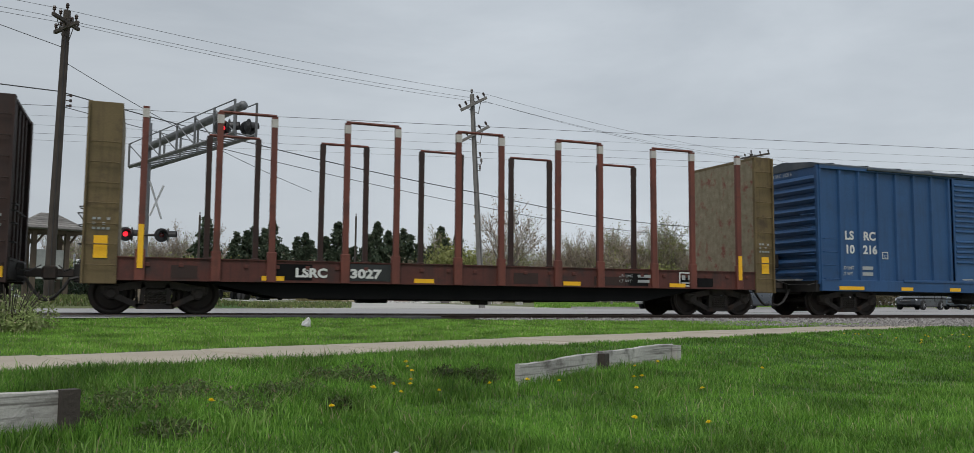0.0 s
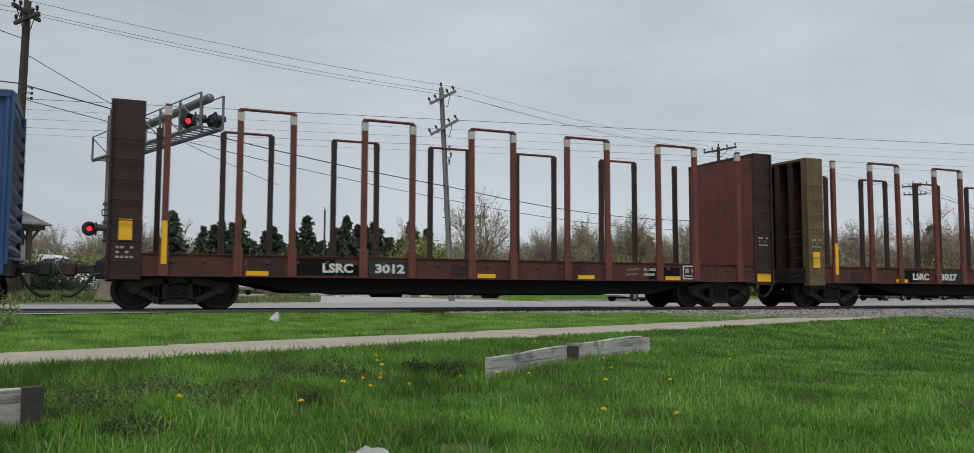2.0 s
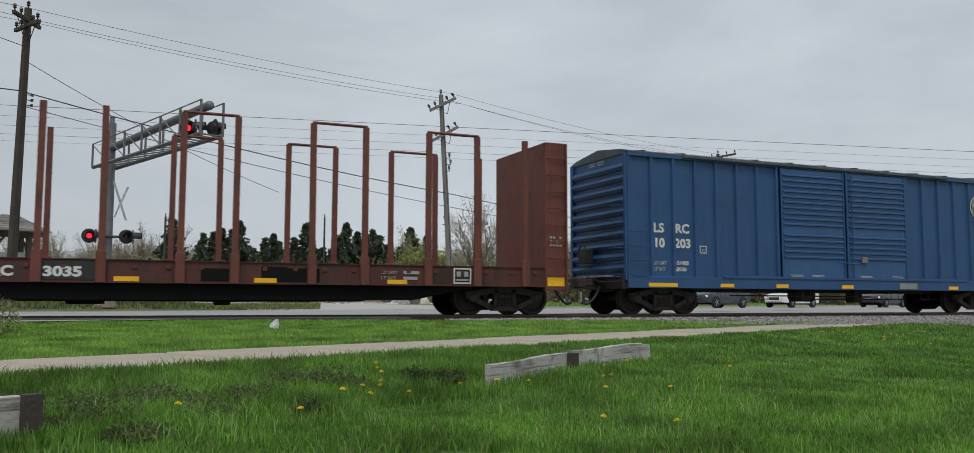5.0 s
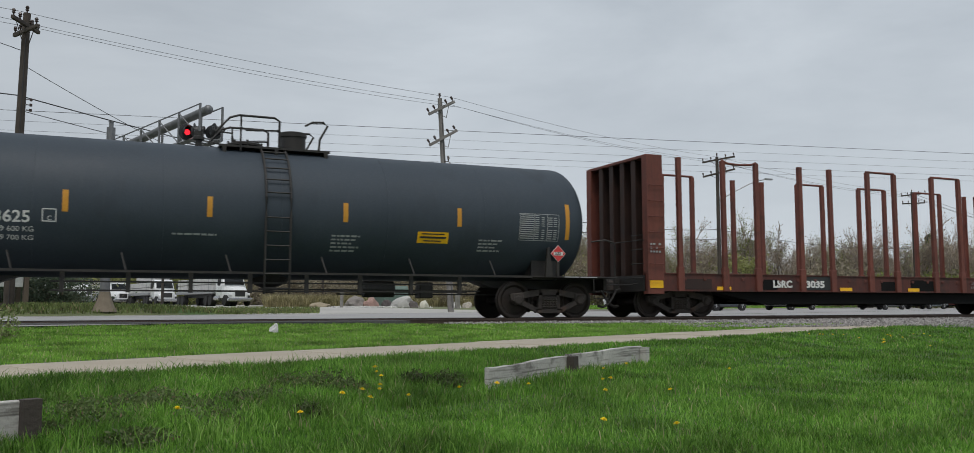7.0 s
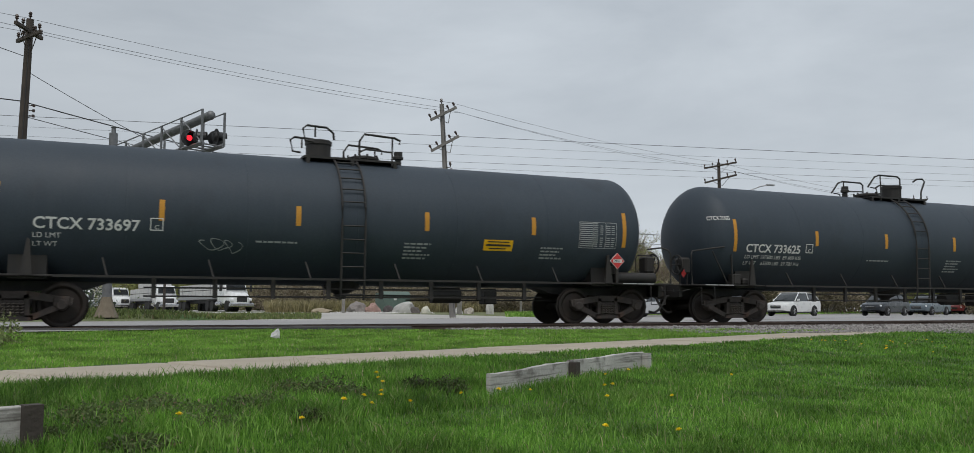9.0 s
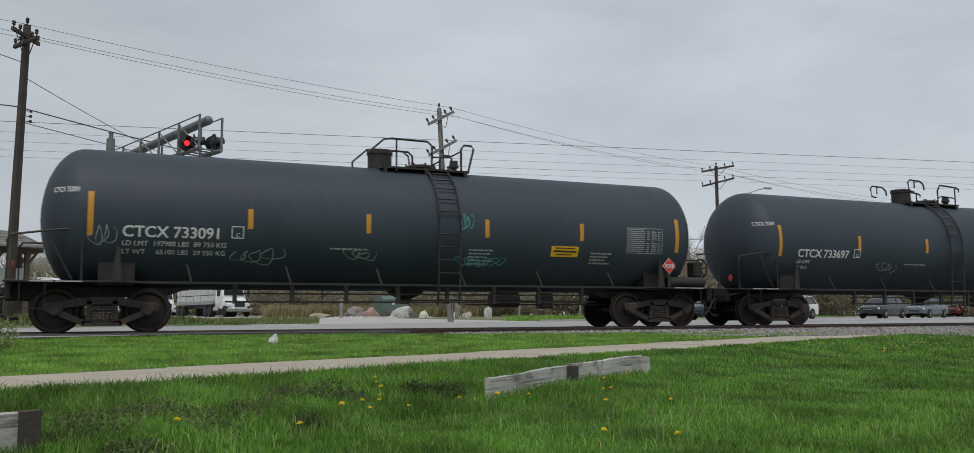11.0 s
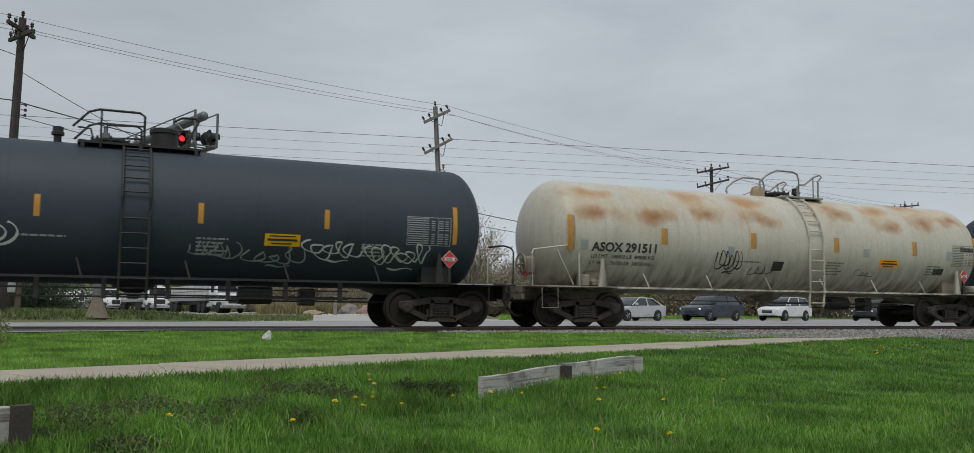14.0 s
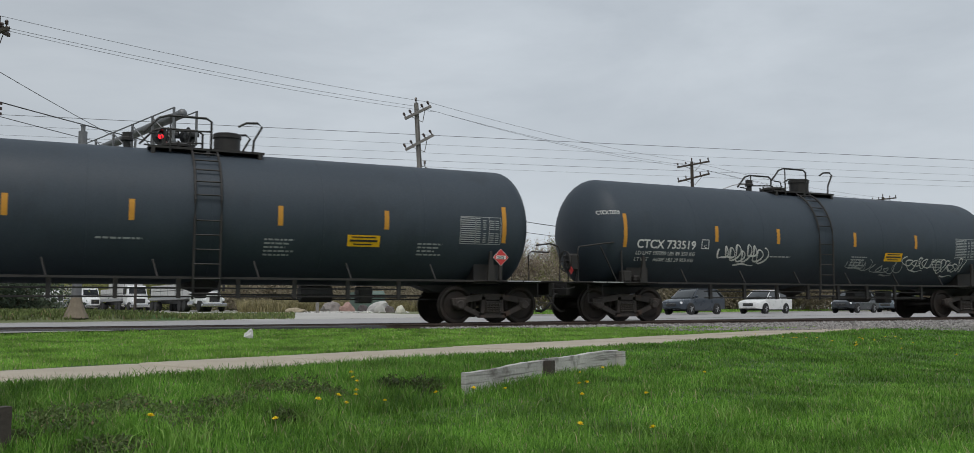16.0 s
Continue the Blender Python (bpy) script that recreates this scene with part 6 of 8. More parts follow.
Z = Vector((0, 0, 1))
P0 = Vector((-40.0, 22.0, 0))
for dx, za, zb, sag in ((-0.8, 11.2, 11.1, 0.22), (0.0, 11.5, 11.4, 0.2), (0.7, 10.9, 10.9, 0.25)):
    cable(P1 + Vector((dx, 0, za)), P2 + Vector((dx * 0.8, 0, zb)), sag, 0.008)
    cable(P2 + Vector((dx * 0.8, 0, zb)), P3 + Vector((dx, 0, zb + 0.9)), sag * 1.6, 0.008)
    cable(P3 + Vector((dx, 0, zb + 0.9)), P4 + Vector((dx, 0, zb + 1.7)), sag * 1.8, 0.010)
    cable(P4 + Vector((dx, 0, zb + 1.7)), P4 + Vector((170 + dx, 62, zb + 4)), 3.0, 0.02)
    cable(P1 + Vector((dx, 0, za)), P0 + Vector((dx, 0, za + 0.6)), 0.5, 0.008)
# through lines that pass behind the poles
FA, FB = Vector((-62.0, 68.4, 0)), Vector((134.0, 30.6, 0))
for k, (z, r) in enumerate(((12.05, 0.014), (11.5, 0.007), (11.0, 0.007), (10.55, 0.009), (10.2, 0.006))):
    off = Vector((0, 0.4 * k, 0))
    cable(FA + Z * z + off, FB + Z * z + off, 0.25, r, "long overhead line beyond the road")
# telephone cables and service drops on the pole line
cable(P1 + Z * 8.25, P2 + Z * 6.0, 0.25, 0.022, "thick black telephone cable")
cable(P1 + Z * 8.25, P0 + Z * 8.6, 0.5, 0.022, "thick black telephone cable")
cable(P2 + Z * 6.0, P3 + Z * 6.4, 0.6, 0.022, "thick black telephone cable")
cable(P3 + Z * 6.4, P4 + Z * 6.8, 0.6, 0.022, "thick black telephone cable")
cable(P1 + Z * 7.7, P2 + Z * 5.3, 0.2, 0.014)
cable(P2 + Z * 5.3, P3 + Z * 5.6, 0.5, 0.016)
cable(P1 + Z * 9.5, (8.5, 47, 6.2), 0.3, 0.014)
cable(P1 + Z * 10.0, (-26, 22, 13.5), 0.1, 0.014, "steel guy cable with an insulator")

# ---- lawn ----
def lie_all(x, y):
    v = -math.sin(ANG) * x + math.cos(ANG) * y
    z = np.interp(v, V_KNOTS, Z_KNOTS)
    u = math.cos(ANG) * x + math.sin(ANG) * y
    isle = 0.24 * np.clip((v - 30.6) / 1.5, 0, 1) * np.clip((20 - u) / 2.0, 0, 1) * np.clip((44 - v) / 4, 0, 1)
    z = z + np.where((v > 30.6) & (v < 44) & (u > -40) & (u < 20), isle + 0.02, 0)
    return z + np.where(v < 6.6, 0.022 * np.sin(1.3 * x + 0.7 * y) * np.sin(0.9 * y - 0.4 * x + 1) * np.clip(6.6 - v, 0, 1), 0)


def grass_material(name, a, b, dry):
    m = bpy.data.materials.new(name)
    m.use_nodes = True
    nt = m.node_tree
    bs = nt.nodes["Principled BSDF"]
    ge = nt.nodes.new("ShaderNodeNewGeometry")
    rp = nt.nodes.new("ShaderNodeValToRGB")
    rp.color_ramp.elements[0].color, rp.color_ramp.elements[1].color = (*a, 1), (*b, 1)
    rp.color_ramp.elements[1].position = 0.93
    e3 = rp.color_ramp.elements.new(0.97)
    e3.color = (*dry, 1)
    tc = nt.nodes.new("ShaderNodeTexCoord")
    nz = nt.nodes.new("ShaderNodeTexNoise")
    nz.inputs["Scale"].default_value, nz.inputs["Detail"].default_value = 1.7, 8.0
    mr = nt.nodes.new("ShaderNodeMapRange")
    mr.inputs["From Min"].default_value, mr.inputs["From Max"].default_value = 0.3, 0.7
    mr.inputs["To Min"].default_value, mr.inputs["To Max"].default_value = 0.48, 1.46
    hs = nt.nodes.new("ShaderNodeHueSaturation")
    ln = nt.links.new
    ln(ge.outputs["Random Per Island"], rp.inputs["Fac"])
    ln(tc.outputs["Object"], nz.inputs["Vector"]), ln(nz.outputs["Fac"], mr.inputs["Value"]), ln(mr.outputs["Result"], hs.inputs["Value"])
    ln(rp.outputs["Color"], hs.inputs["Color"])
    ln(hs.outputs["Color"], bs.inputs["Base Color"])
    bs.inputs["Roughness"].default_value = 0.55
    bs.inputs["Specular IOR Level"].default_value = 0.3
    tr = nt.nodes.new("ShaderNodeBsdfTranslucent")
    ln(hs.outputs["Color"], tr.inputs["Color"])
    mx = nt.nodes.new("ShaderNodeMixShader")
    mx.inputs["Fac"].default_value = 0.35
    ln(bs.outputs["BSDF"], mx.inputs[1]), ln(tr.outputs["BSDF"], mx.inputs[2])
    ln(mx.outputs["Shader"], nt.nodes["Material Output"].inputs["Surface"])
    return m


M_GRASS = grass_material("spring_grass", (0.050, 0.142, 0.018), (0.205, 0.405, 0.056), (0.38, 0.35, 0.20))
# brighter and yellower than M_GRASS, by its colour alone
M_STRIP = grass_material("brighter_grass", (0.125, 0.275, 0.040), (0.29, 0.50, 0.080), (0.50, 0.45, 0.26))
M_WEED = grass_material("weed_leaves", (0.060, 0.095, 0.030), (0.155, 0.20, 0.075), (0.26, 0.19, 0.12))
M_TUFT = grass_material("pale_tuft", (0.13, 0.26, 0.04), (0.22, 0.38, 0.075), (0.36, 0.33, 0.18))


def blades(name, x, y, height, width, material, label, seed, lean=0.5, category="grass"):
    """One mesh of curved grass blades, each a quad and a tip."""
    rs = np.random.RandomState(seed)
    n = len(x)
    z = lie_all(x, y) - 0.012
    a = rs.uniform(0, 2 * math.pi, n)
    t = rs.uniform(0.15, lean, n) * height
    b = rs.uniform(0, 2 * math.pi, n)
    dx, dy = np.cos(a) * width / 2, np.sin(a) * width / 2
    lx, ly = np.cos(b) * t, np.sin(b) * t
    co = np.empty((n, 5, 3), np.float32)
    co[:, 0] = np.stack([x - dx, y - dy, z], 1)
    co[:, 1] = np.stack([x + dx, y + dy, z], 1)
    co[:, 2] = np.stack([x + dx * 0.8 + lx * 0.3, y + dy * 0.8 + ly * 0.3, z + height * 0.55], 1)
    co[:, 3] = np.stack([x - dx * 0.8 + lx * 0.3, y - dy * 0.8 + ly * 0.3, z + height * 0.55], 1)
    co[:, 4] = np.stack([x + lx, y + ly, z + height * np.sqrt(np.clip(1 - (t / height) ** 2 * 0.5, 0.2, 1))], 1)
    me = bpy.data.meshes.new(name)
    me.vertices.add(5 * n)
    me.vertices.foreach_set("co", co.ravel())
    base = (np.arange(n) * 5)[:, None]
    loops = (base + np.array([[0, 1, 2, 3, 3, 2, 4]])).ravel().astype(np.int32)
    me.loops.add(7 * n)
    me.loops.foreach_set("vertex_index", loops)
    me.polygons.add(2 * n)
    starts = ((np.arange(n) * 7)[:, None] + np.array([[0, 4]])).ravel().astype(np.int32)
    me.polygons.foreach_set("loop_start", starts)
    me.update(calc_edges=True)
    me.validate()
    me.materials.append(material)
    return tagged(new(name, me), label, category, kind="stuff")


def wedge(n, r0, r1, seed, power=1.0):
    """Places in the part of the lawn between two distances."""
    rs = np.random.RandomState(seed)
    f = rs.uniform(0, 1, n)
    r = r0 * (r1 / r0) ** (f ** power)
    b = np.radians(rs.uniform(-10, 60, n))
    return r * np.sin(b), r * np.cos(b)


gx, gy = wedge(470000, 3.4, 27.0, 11, 0.95)
gv = -math.sin(ANG) * gx + math.cos(ANG) * gy
gu = math.cos(ANG) * gx + math.sin(ANG) * gy
edge = 0.05 * np.sin(gu * 5.1) + 0.04 * np.sin(gu * 11.7 + 1)
ok = ((gv < 6.74 + edge) | ((gv > 8.30 + edge) & (gv < 16.35 + edge))) & ~((np.abs(gy - TRACK) < 2.6 + edge) & (gx > 5.5)) & ~((gx > 15) & (gy > TRACK - 3.4 + 3 * edge))
patch = np.sin(gx * 2.1 + 1.3 * np.sin(gy * 1.7)) * np.sin(gy * 2.4 + np.sin(gx * 1.1))
bare = (np.hypot(gx - 1.66, gy - 4.0) < 0.16) | (np.hypot(gx - 0.25, gy - 5.7) < 0.12) | (np.hypot(gx - 2.5, gy - 6.3) < 0.10)
ok &= ~bare
WEEDY = [(1.5, 6.45, 0.30, 0.15), (1.25, 6.5, 0.2, 0.10), (0.22, 5.7, 0.30, 0.10), (0.55, 5.6, 0.26, 0.08), (0.85, 5.75, 0.22, 0.08), (2.6, 6.6, 0.22, 0.10), (2.35, 6.75, 0.16, 0.08), (-0.1, 5.6, 0.22, 0.08), (1.15, 5.35, 0.14, 0.06), (-0.25, 5.05, 0.16, 0.06),
         (0.0, 5.35, 0.34, 0.06), (0.62, 5.25, 0.30, 0.05), (0.35, 5.95, 0.30, 0.07), (1.0, 6.0, 0.24, 0.07), (-0.5, 5.5, 0.30, 0.08), (0.2, 4.8, 0.24, 0.04), (1.75, 6.35, 0.2, 0.08)]
thin = np.zeros(len(gx))
for wx, wy, wr, wh in WEEDY:
    thin = np.maximum(thin, np.exp(-((gx - wx) ** 2 + (gy - wy) ** 2) / (0.7 * wr) ** 2))
ok &= np.random.RandomState(91).uniform(0, 1, len(gx)) > 0.85 * thin
gx, gy, gv, patch = gx[ok], gy[ok], gv[ok], patch[ok]
gr = np.hypot(gx, gy)
rs_ = np.random.RandomState(2)
hh = rs_.uniform(0.022, 0.055, len(gx)) * (1 + 0.35 * patch) + np.where((gv > 4.3) & (gv < 6.45) & (gx < 4.5), rs_.uniform(0, 0.07, len(gx)), 0)
ww = 0.0052 * np.maximum(1, gr / 6.5)
near_ = gv < 7.5
blades("lawn_grass", gx[near_], gy[near_], hh[near_], ww[near_], M_GRASS, "bright green spring lawn grass", 7, 0.7)
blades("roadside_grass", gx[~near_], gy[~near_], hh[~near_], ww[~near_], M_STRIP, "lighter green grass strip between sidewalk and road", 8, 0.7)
# rank tufts in the lawn
tx, ty = [], []
rs = random.Random(8)
spots_ = [(3.85, 5.95), (3.95, 6.05), (2.5, 7.4), (3.0, 7.6), (6.9, 5.7), (7.3, 5.4), (2.0, 6.2), (0.9, 6.2), (0.2, 6.3), (-0.2, 6.0), (1.3, 5.2), (0.55, 4.75), (5.2, 8.2), (4.2, 4.9)]
for cx, cy in spots_:
    for k in range(150):
        a, d = rs.uniform(0, 6.28), rs.gauss(0, 0.17)
        tx.append(cx + d * math.cos(a)), ty.append(cy + d * math.sin(a))
rs2 = np.random.RandomState(33)
lx_, ly_ = wedge(9000, 3.4, 8.5, 34, 0.8)
keep_ = (-math.sin(ANG) * lx_ + math.cos(ANG) * ly_ < 6.75) & (np.sin(lx_ * 3.1 + 1.7 * np.sin(ly_ * 2.3)) * np.sin(ly_ * 3.7 + lx_) > -0.15)
tx, ty = np.concatenate([np.array(tx), lx_[keep_]]), np.concatenate([np.array(ty), ly_[keep_]])
blades("rank_tufts", tx, ty, np.random.RandomState(4).uniform(0.06, 0.14, len(tx)), 0.007 + 0 * tx, M_TUFT, "longer pale tufts in the lawn", 9, 0.9)


def leaf_clump(name, cx, cy, radius, height, n, size, material, label, category, seed, z0=None):
    """A low weed or bush: stems and many small leaves in an uneven mound."""
    rs = np.random.RandomState(seed)
    th, f = rs.uniform(0, 2 * math.pi, n), np.sqrt(rs.uniform(0, 1, n))
    lump = 0.7 + 0.3 * np.sin(3 * th + seed) * np.cos(2 * th)
    x, y = cx + radius * f * lump * np.cos(th), cy + radius * f * lump * np.sin(th)
    z = (lie_all(x, y) if z0 is None else z0) + height * rs.uniform(0.05, 1, n) * np.sqrt(np.clip(1 - 0.8 * f ** 2, 0, 1)) * lump
    d1, d2 = rs.normal(0, 1, (n, 3)), rs.normal(0, 1, (n, 3))
    d1 /= np.linalg.norm(d1, axis=1)[:, None]
    d2 -= d1 * (d1 * d2).sum(1)[:, None]
    d2 /= np.linalg.norm(d2, axis=1)[:, None]
    s = (size * rs.uniform(0.5, 1.2, n))[:, None]
    c = np.stack([x, y, z], 1)
    co = np.stack([c - d1 * s, c + d2 * s * 0.45, c + d1 * s, c - d2 * s * 0.45], 1).reshape(-1, 3)
    me = bpy.data.meshes.new(name)
    me.from_pydata(co.tolist(), [], np.arange(4 * n).reshape(n, 4).tolist())
    me.materials.append(material)
    ob = tagged(new(name, me), label, category)
    return ob


for k, (cx, cy, r, h) in enumerate(WEEDY):
    leaf_clump("weed_patch", cx, cy, r, h + 0.04, 1000, 0.015, M_WEED, "low dark weed patch in the lawn", "weed", 20 + k)["kind"] = "stuff"
M_SHRUB = grass_material("shrub_leaves", (0.20, 0.25, 0.09), (0.34, 0.40, 0.17), (0.44, 0.38, 0.26))
shrub = thing("shrub", "small pale green twiggy shrub by the road", "shrub", Matrix.Translation((-1.50, 12.6, 0)))
bm = bmesh.new()
for k in range(40):
    a, t_ = rs.uniform(0, 6.28), rs.uniform(0.05, 0.5)
    pipe(bm, [(0.1 * math.cos(a), 0.1 * math.sin(a), -0.15), (t_ * 0.6 * math.cos(a), t_ * 0.6 * math.sin(a), 0.18), (t_ * math.cos(a), t_ * math.sin(a), 0.18 + 0.35 * (1 - t_))], 0.006, 3)
part("stem", bm, M_POLE, shrub)
lf = leaf_clump("leaves", 0, 0, 0.72, 0.66, 3600, 0.028, M_SHRUB, "", "", 31, -0.12)
lf.parent = shrub
for key in ("category",):
    if key in lf:
        del lf[key]

# dandelions: a stem and a yellow head each
M_DANDY = surface("dandelion_yellow", (0.95, 0.66, 0.006), (1.0, 0.78, 0.015), 0.6, 0, 40, 200, 0.2)
M_STEM = surface("dandelion_stem", (0.14, 0.22, 0.06), (0.2, 0.26, 0.1), 0.6, 0, 10, 60, 0.0)
flowers = [(0.40, 5.20), (1.06, 5.01), (1.47, 5.72), (1.66, 5.93), (1.63, 5.61), (2.10, 7.02), (2.07, 6.85), (2.03, 6.65), (1.90, 6.21), (1.82, 5.99), (1.94, 5.70), (2.49, 6.09), (2.86, 6.28), (3.13, 6.24), (4.72, 7.30), (4.29, 7.00),
           (3.87, 6.32), (3.93, 6.32), (3.56, 5.80), (4.12, 5.72), (5.59, 6.84), (2.79, 4.59), (3.21, 4.38)]
rs = random.Random(77)
for k in range(26):
    flowers.append((rs.uniform(11.0, 15.5), rs.uniform(8.4, 12.3)))
dandelion = None
for x, y in flowers:
    if -math.sin(ANG) * x + math.cos(ANG) * y > 6.6:
        continue
    m = pose(x, y, lie(x, y) + 0.015, rs.uniform(-14, 14), rs.uniform(-14, 14), rs.uniform(0, 360)) @ Matrix.Scale(rs.uniform(0.82, 1.02), 4)
    if dandelion is None:
        dandelion = thing("dandelion", "yellow dandelion flower in the lawn", "flower", m, group="dandelions")
        part("stem", rod(bmesh.new(), (0, 0, -0.04), (0, 0, 0.068), 0.003, 5), M_STEM, dandelion)
        bm = bmesh.new()
        for ring, (rr, hz, cnt) in enumerate(((0.021, 0.072, 16), (0.015, 0.079, 12), (0.008, 0.083, 7))):
            for j in range(cnt):
                a = 2 * math.pi * j / cnt + ring
                c_, s_ = math.cos(a), math.sin(a)
                bm.faces.new([bm.verts.new(p) for p in ((0, 0, 0.064), (rr * c_ - 0.003 * s_, rr * s_ + 0.003 * c_, hz), (rr * 1.1 * c_, rr * 1.1 * s_, hz + 0.002), (rr * c_ + 0.003 * s_, rr * s_ - 0.003 * c_, hz))])
        part("flower_head", bm, M_DANDY, dandelion)
    else:
        copy_thing(dandelion, m)


# edging boards with their stakes
def edging(a, b, joints, height, label, drop=0.0):
    a, b = Vector((*a, 0)), Vector((*b, 0))
    d = (b - a).normalized()
    nrm = Vector((-d.y, d.x, 0))
    ob = thing("edging_board", label, "garden edging")
    cuts = [a] + [a.lerp(b, f) for f in joints] + [b]
    rs = random.Random(int(a.x * 100))
    for p, q in zip(cuts, cuts[1:]):
        bm = bmesh.new()
        zs = [lie(p.x, p.y) + rs.uniform(-0.01, 0.01), lie(q.x, q.y) + rs.uniform(-0.01, 0.01)]
        n = 14
        rows_ = []
        for k in range(n + 1):
            f = k / n
            c = p.lerp(q, f * 0.992 + 0.004)
            zt = zs[0] * (1 - f) + zs[1] * f + height + 0.006 * math.sin(7 * f + a.x) + rs.uniform(-0.003, 0.003)
            w = 0.021
            rows_.append([bm.verts.new(v_) for v_ in (c - nrm * w - Vector((0, 0, 0.12 - zs[0])), c - nrm * w + Vector((0, 0, zt - 0.006)), c - nrm * (w - 0.006) + Vector((0, 0, zt)), c + nrm * (w - 0.006) + Vector((0, 0, zt)), c + nrm * w + Vector((0, 0, zt - 0.006)), c + nrm * w - Vector((0, 0, 0.12 - zs[0])))])
        for r0, r1 in zip(rows_, rows_[1:]):
            for i in range(6):
                j = (i + 1) % 6
                bm.faces.new((r0[i], r0[j], r1[j], r1[i]))
        bm.faces.new(rows_[0][::-1]), bm.faces.new(rows_[-1])
        part("board", bm, M_BOARD, ob, "silver-grey weathered board")
    for c in cuts[1:]:
        g = c - nrm * 0.065 if c is not b else (b + d * 0.03 - nrm * 0.03 if a.x < 0 else b - d * 0.03 - nrm * 0.065)
        z = lie(g.x, g.y)
        bm = bmesh.new()
        q = [g + d * i * 0.045 + nrm * j * 0.038 for i, j in ((-1, -1), (1, -1), (1, 1), (-1, 1))]
        prism(bm, [(v_.x, v_.y) for v_ in q], z - 0.15, z + height - 0.004, "xy")
        part("stake", bm, M_POLE if c is not b or a.x < 0 else M_BOARD, ob, "dark weathered wooden stake")
    return ob


edging((2.86, 6.47), (5.52, 8.24), (0.44,), 0.165, "weathered grey edging boards standing in the lawn")
edging((-3.3, 3.55), (-0.345, 4.90), (0.5,), 0.215, "weathered grey edging board with an end stake")
# a pale stone by the road and a scrap of paper in the grass
bm = bmesh.new()
lathe(bm, [(0.0, -0.05), (0.13, -0.03), (0.115, 0.05), (0.06, 0.15), (0.015, 0.20), (0, 0.205)], "z", 7, (0, 0, 0))
for v_ in bm.verts:
    v_.co += Vector((noise.noise(v_.co * 9), noise.noise(v_.co * 9 + Vector((3, 0, 0))), 0)) * 0.05
ob = tagged(part("stone", bm, surface("pale_stone", (0.50, 0.49, 0.48), (0.66, 0.65, 0.64), 0.85, 0, 9, 60, 0.4)), "pale pointed stone standing in the grass", "stone")
ob.matrix_basis = pose(2.55, 14.2, lie(2.55, 14.2) + 0.03, 6, 14, 20) @ Matrix.Scale(0.66, 4)
bm = bmesh.new()
g = [[bm.verts.new((0.16 * (i / 4 - 0.5), 0.11 * (j / 3 - 0.5), 0.03 + 0.015 * math.sin(i * 1.7 + j))) for i in range(5)] for j in range(4)]
for j in range(3):
    for i in range(4):
        bm.faces.new((g[j][i], g[j][i + 1], g[j + 1][i + 1], g[j + 1][i]))
bmesh.ops.solidify(bm, geom=bm.faces[:], thickness=0.002)
ob = tagged(part("paper_scrap", bm, M_WHITE), "crumpled white paper scrap in the grass", "litter")
ob.matrix_basis = pose(1.10, 3.80, lie(1.10, 3.80) + 0.02, 8, 0, 30)

# ---- beyond the road ----
def bearing(deg, dist):
    """A spot at that bearing from the viewpoint, clockwise from +y."""
    return dist * math.sin(radians(deg)), dist * math.cos(radians(deg))


# woods colours are lifted: the paleness of distance haze is mixed into them
M_BARK = surface("grey_bark", (0.15, 0.13, 0.11), (0.24, 0.205, 0.17), 0.95, 0, 3, 30, 0.3)
M_TWIG = surface("brown_twigs", (0.26, 0.215, 0.175), (0.38, 0.32, 0.26), 0.95, 0, 3, 30, 0.0, per="island")
M_BUD = grass_material("spring_buds", (0.16, 0.19, 0.05), (0.26, 0.29, 0.09), (0.24, 0.18, 0.10))
M_REDBUD = grass_material("reddish_buds", (0.22, 0.17, 0.12), (0.32, 0.25, 0.17), (0.32, 0.25, 0.18))
M_FIR = grass_material("spruce_needles", (0.048, 0.074, 0.046), (0.105, 0.132, 0.080), (0.11, 0.10, 0.06))
M_BRUSH = grass_material("dry_brush", (0.20, 0.17, 0.12), (0.29, 0.25, 0.175), (0.32, 0.30, 0.19))


def quads(name, c, size, material, seed, flat_=0.45):
    rs = np.random.RandomState(seed)
    n = len(c)
    d1, d2 = rs.normal(0, 1, (n, 3)), rs.normal(0, 1, (n, 3))
    d1 /= np.linalg.norm(d1, axis=1)[:, None]
    d2 -= d1 * (d1 * d2).sum(1)[:, None]
    d2 /= np.linalg.norm(d2, axis=1)[:, None]
    s = (size * rs.uniform(0.5, 1.25, n))[:, None]
    co = np.stack([c - d1 * s, c + d2 * s * flat_, c + d1 * s, c - d2 * s * flat_], 1).reshape(-1, 3)
    me = bpy.data.meshes.new(name)
    me.from_pydata(co.tolist(), [], np.arange(4 * n).reshape(n, 4).tolist())
    me.materials.append(material)
    return new(name, me)


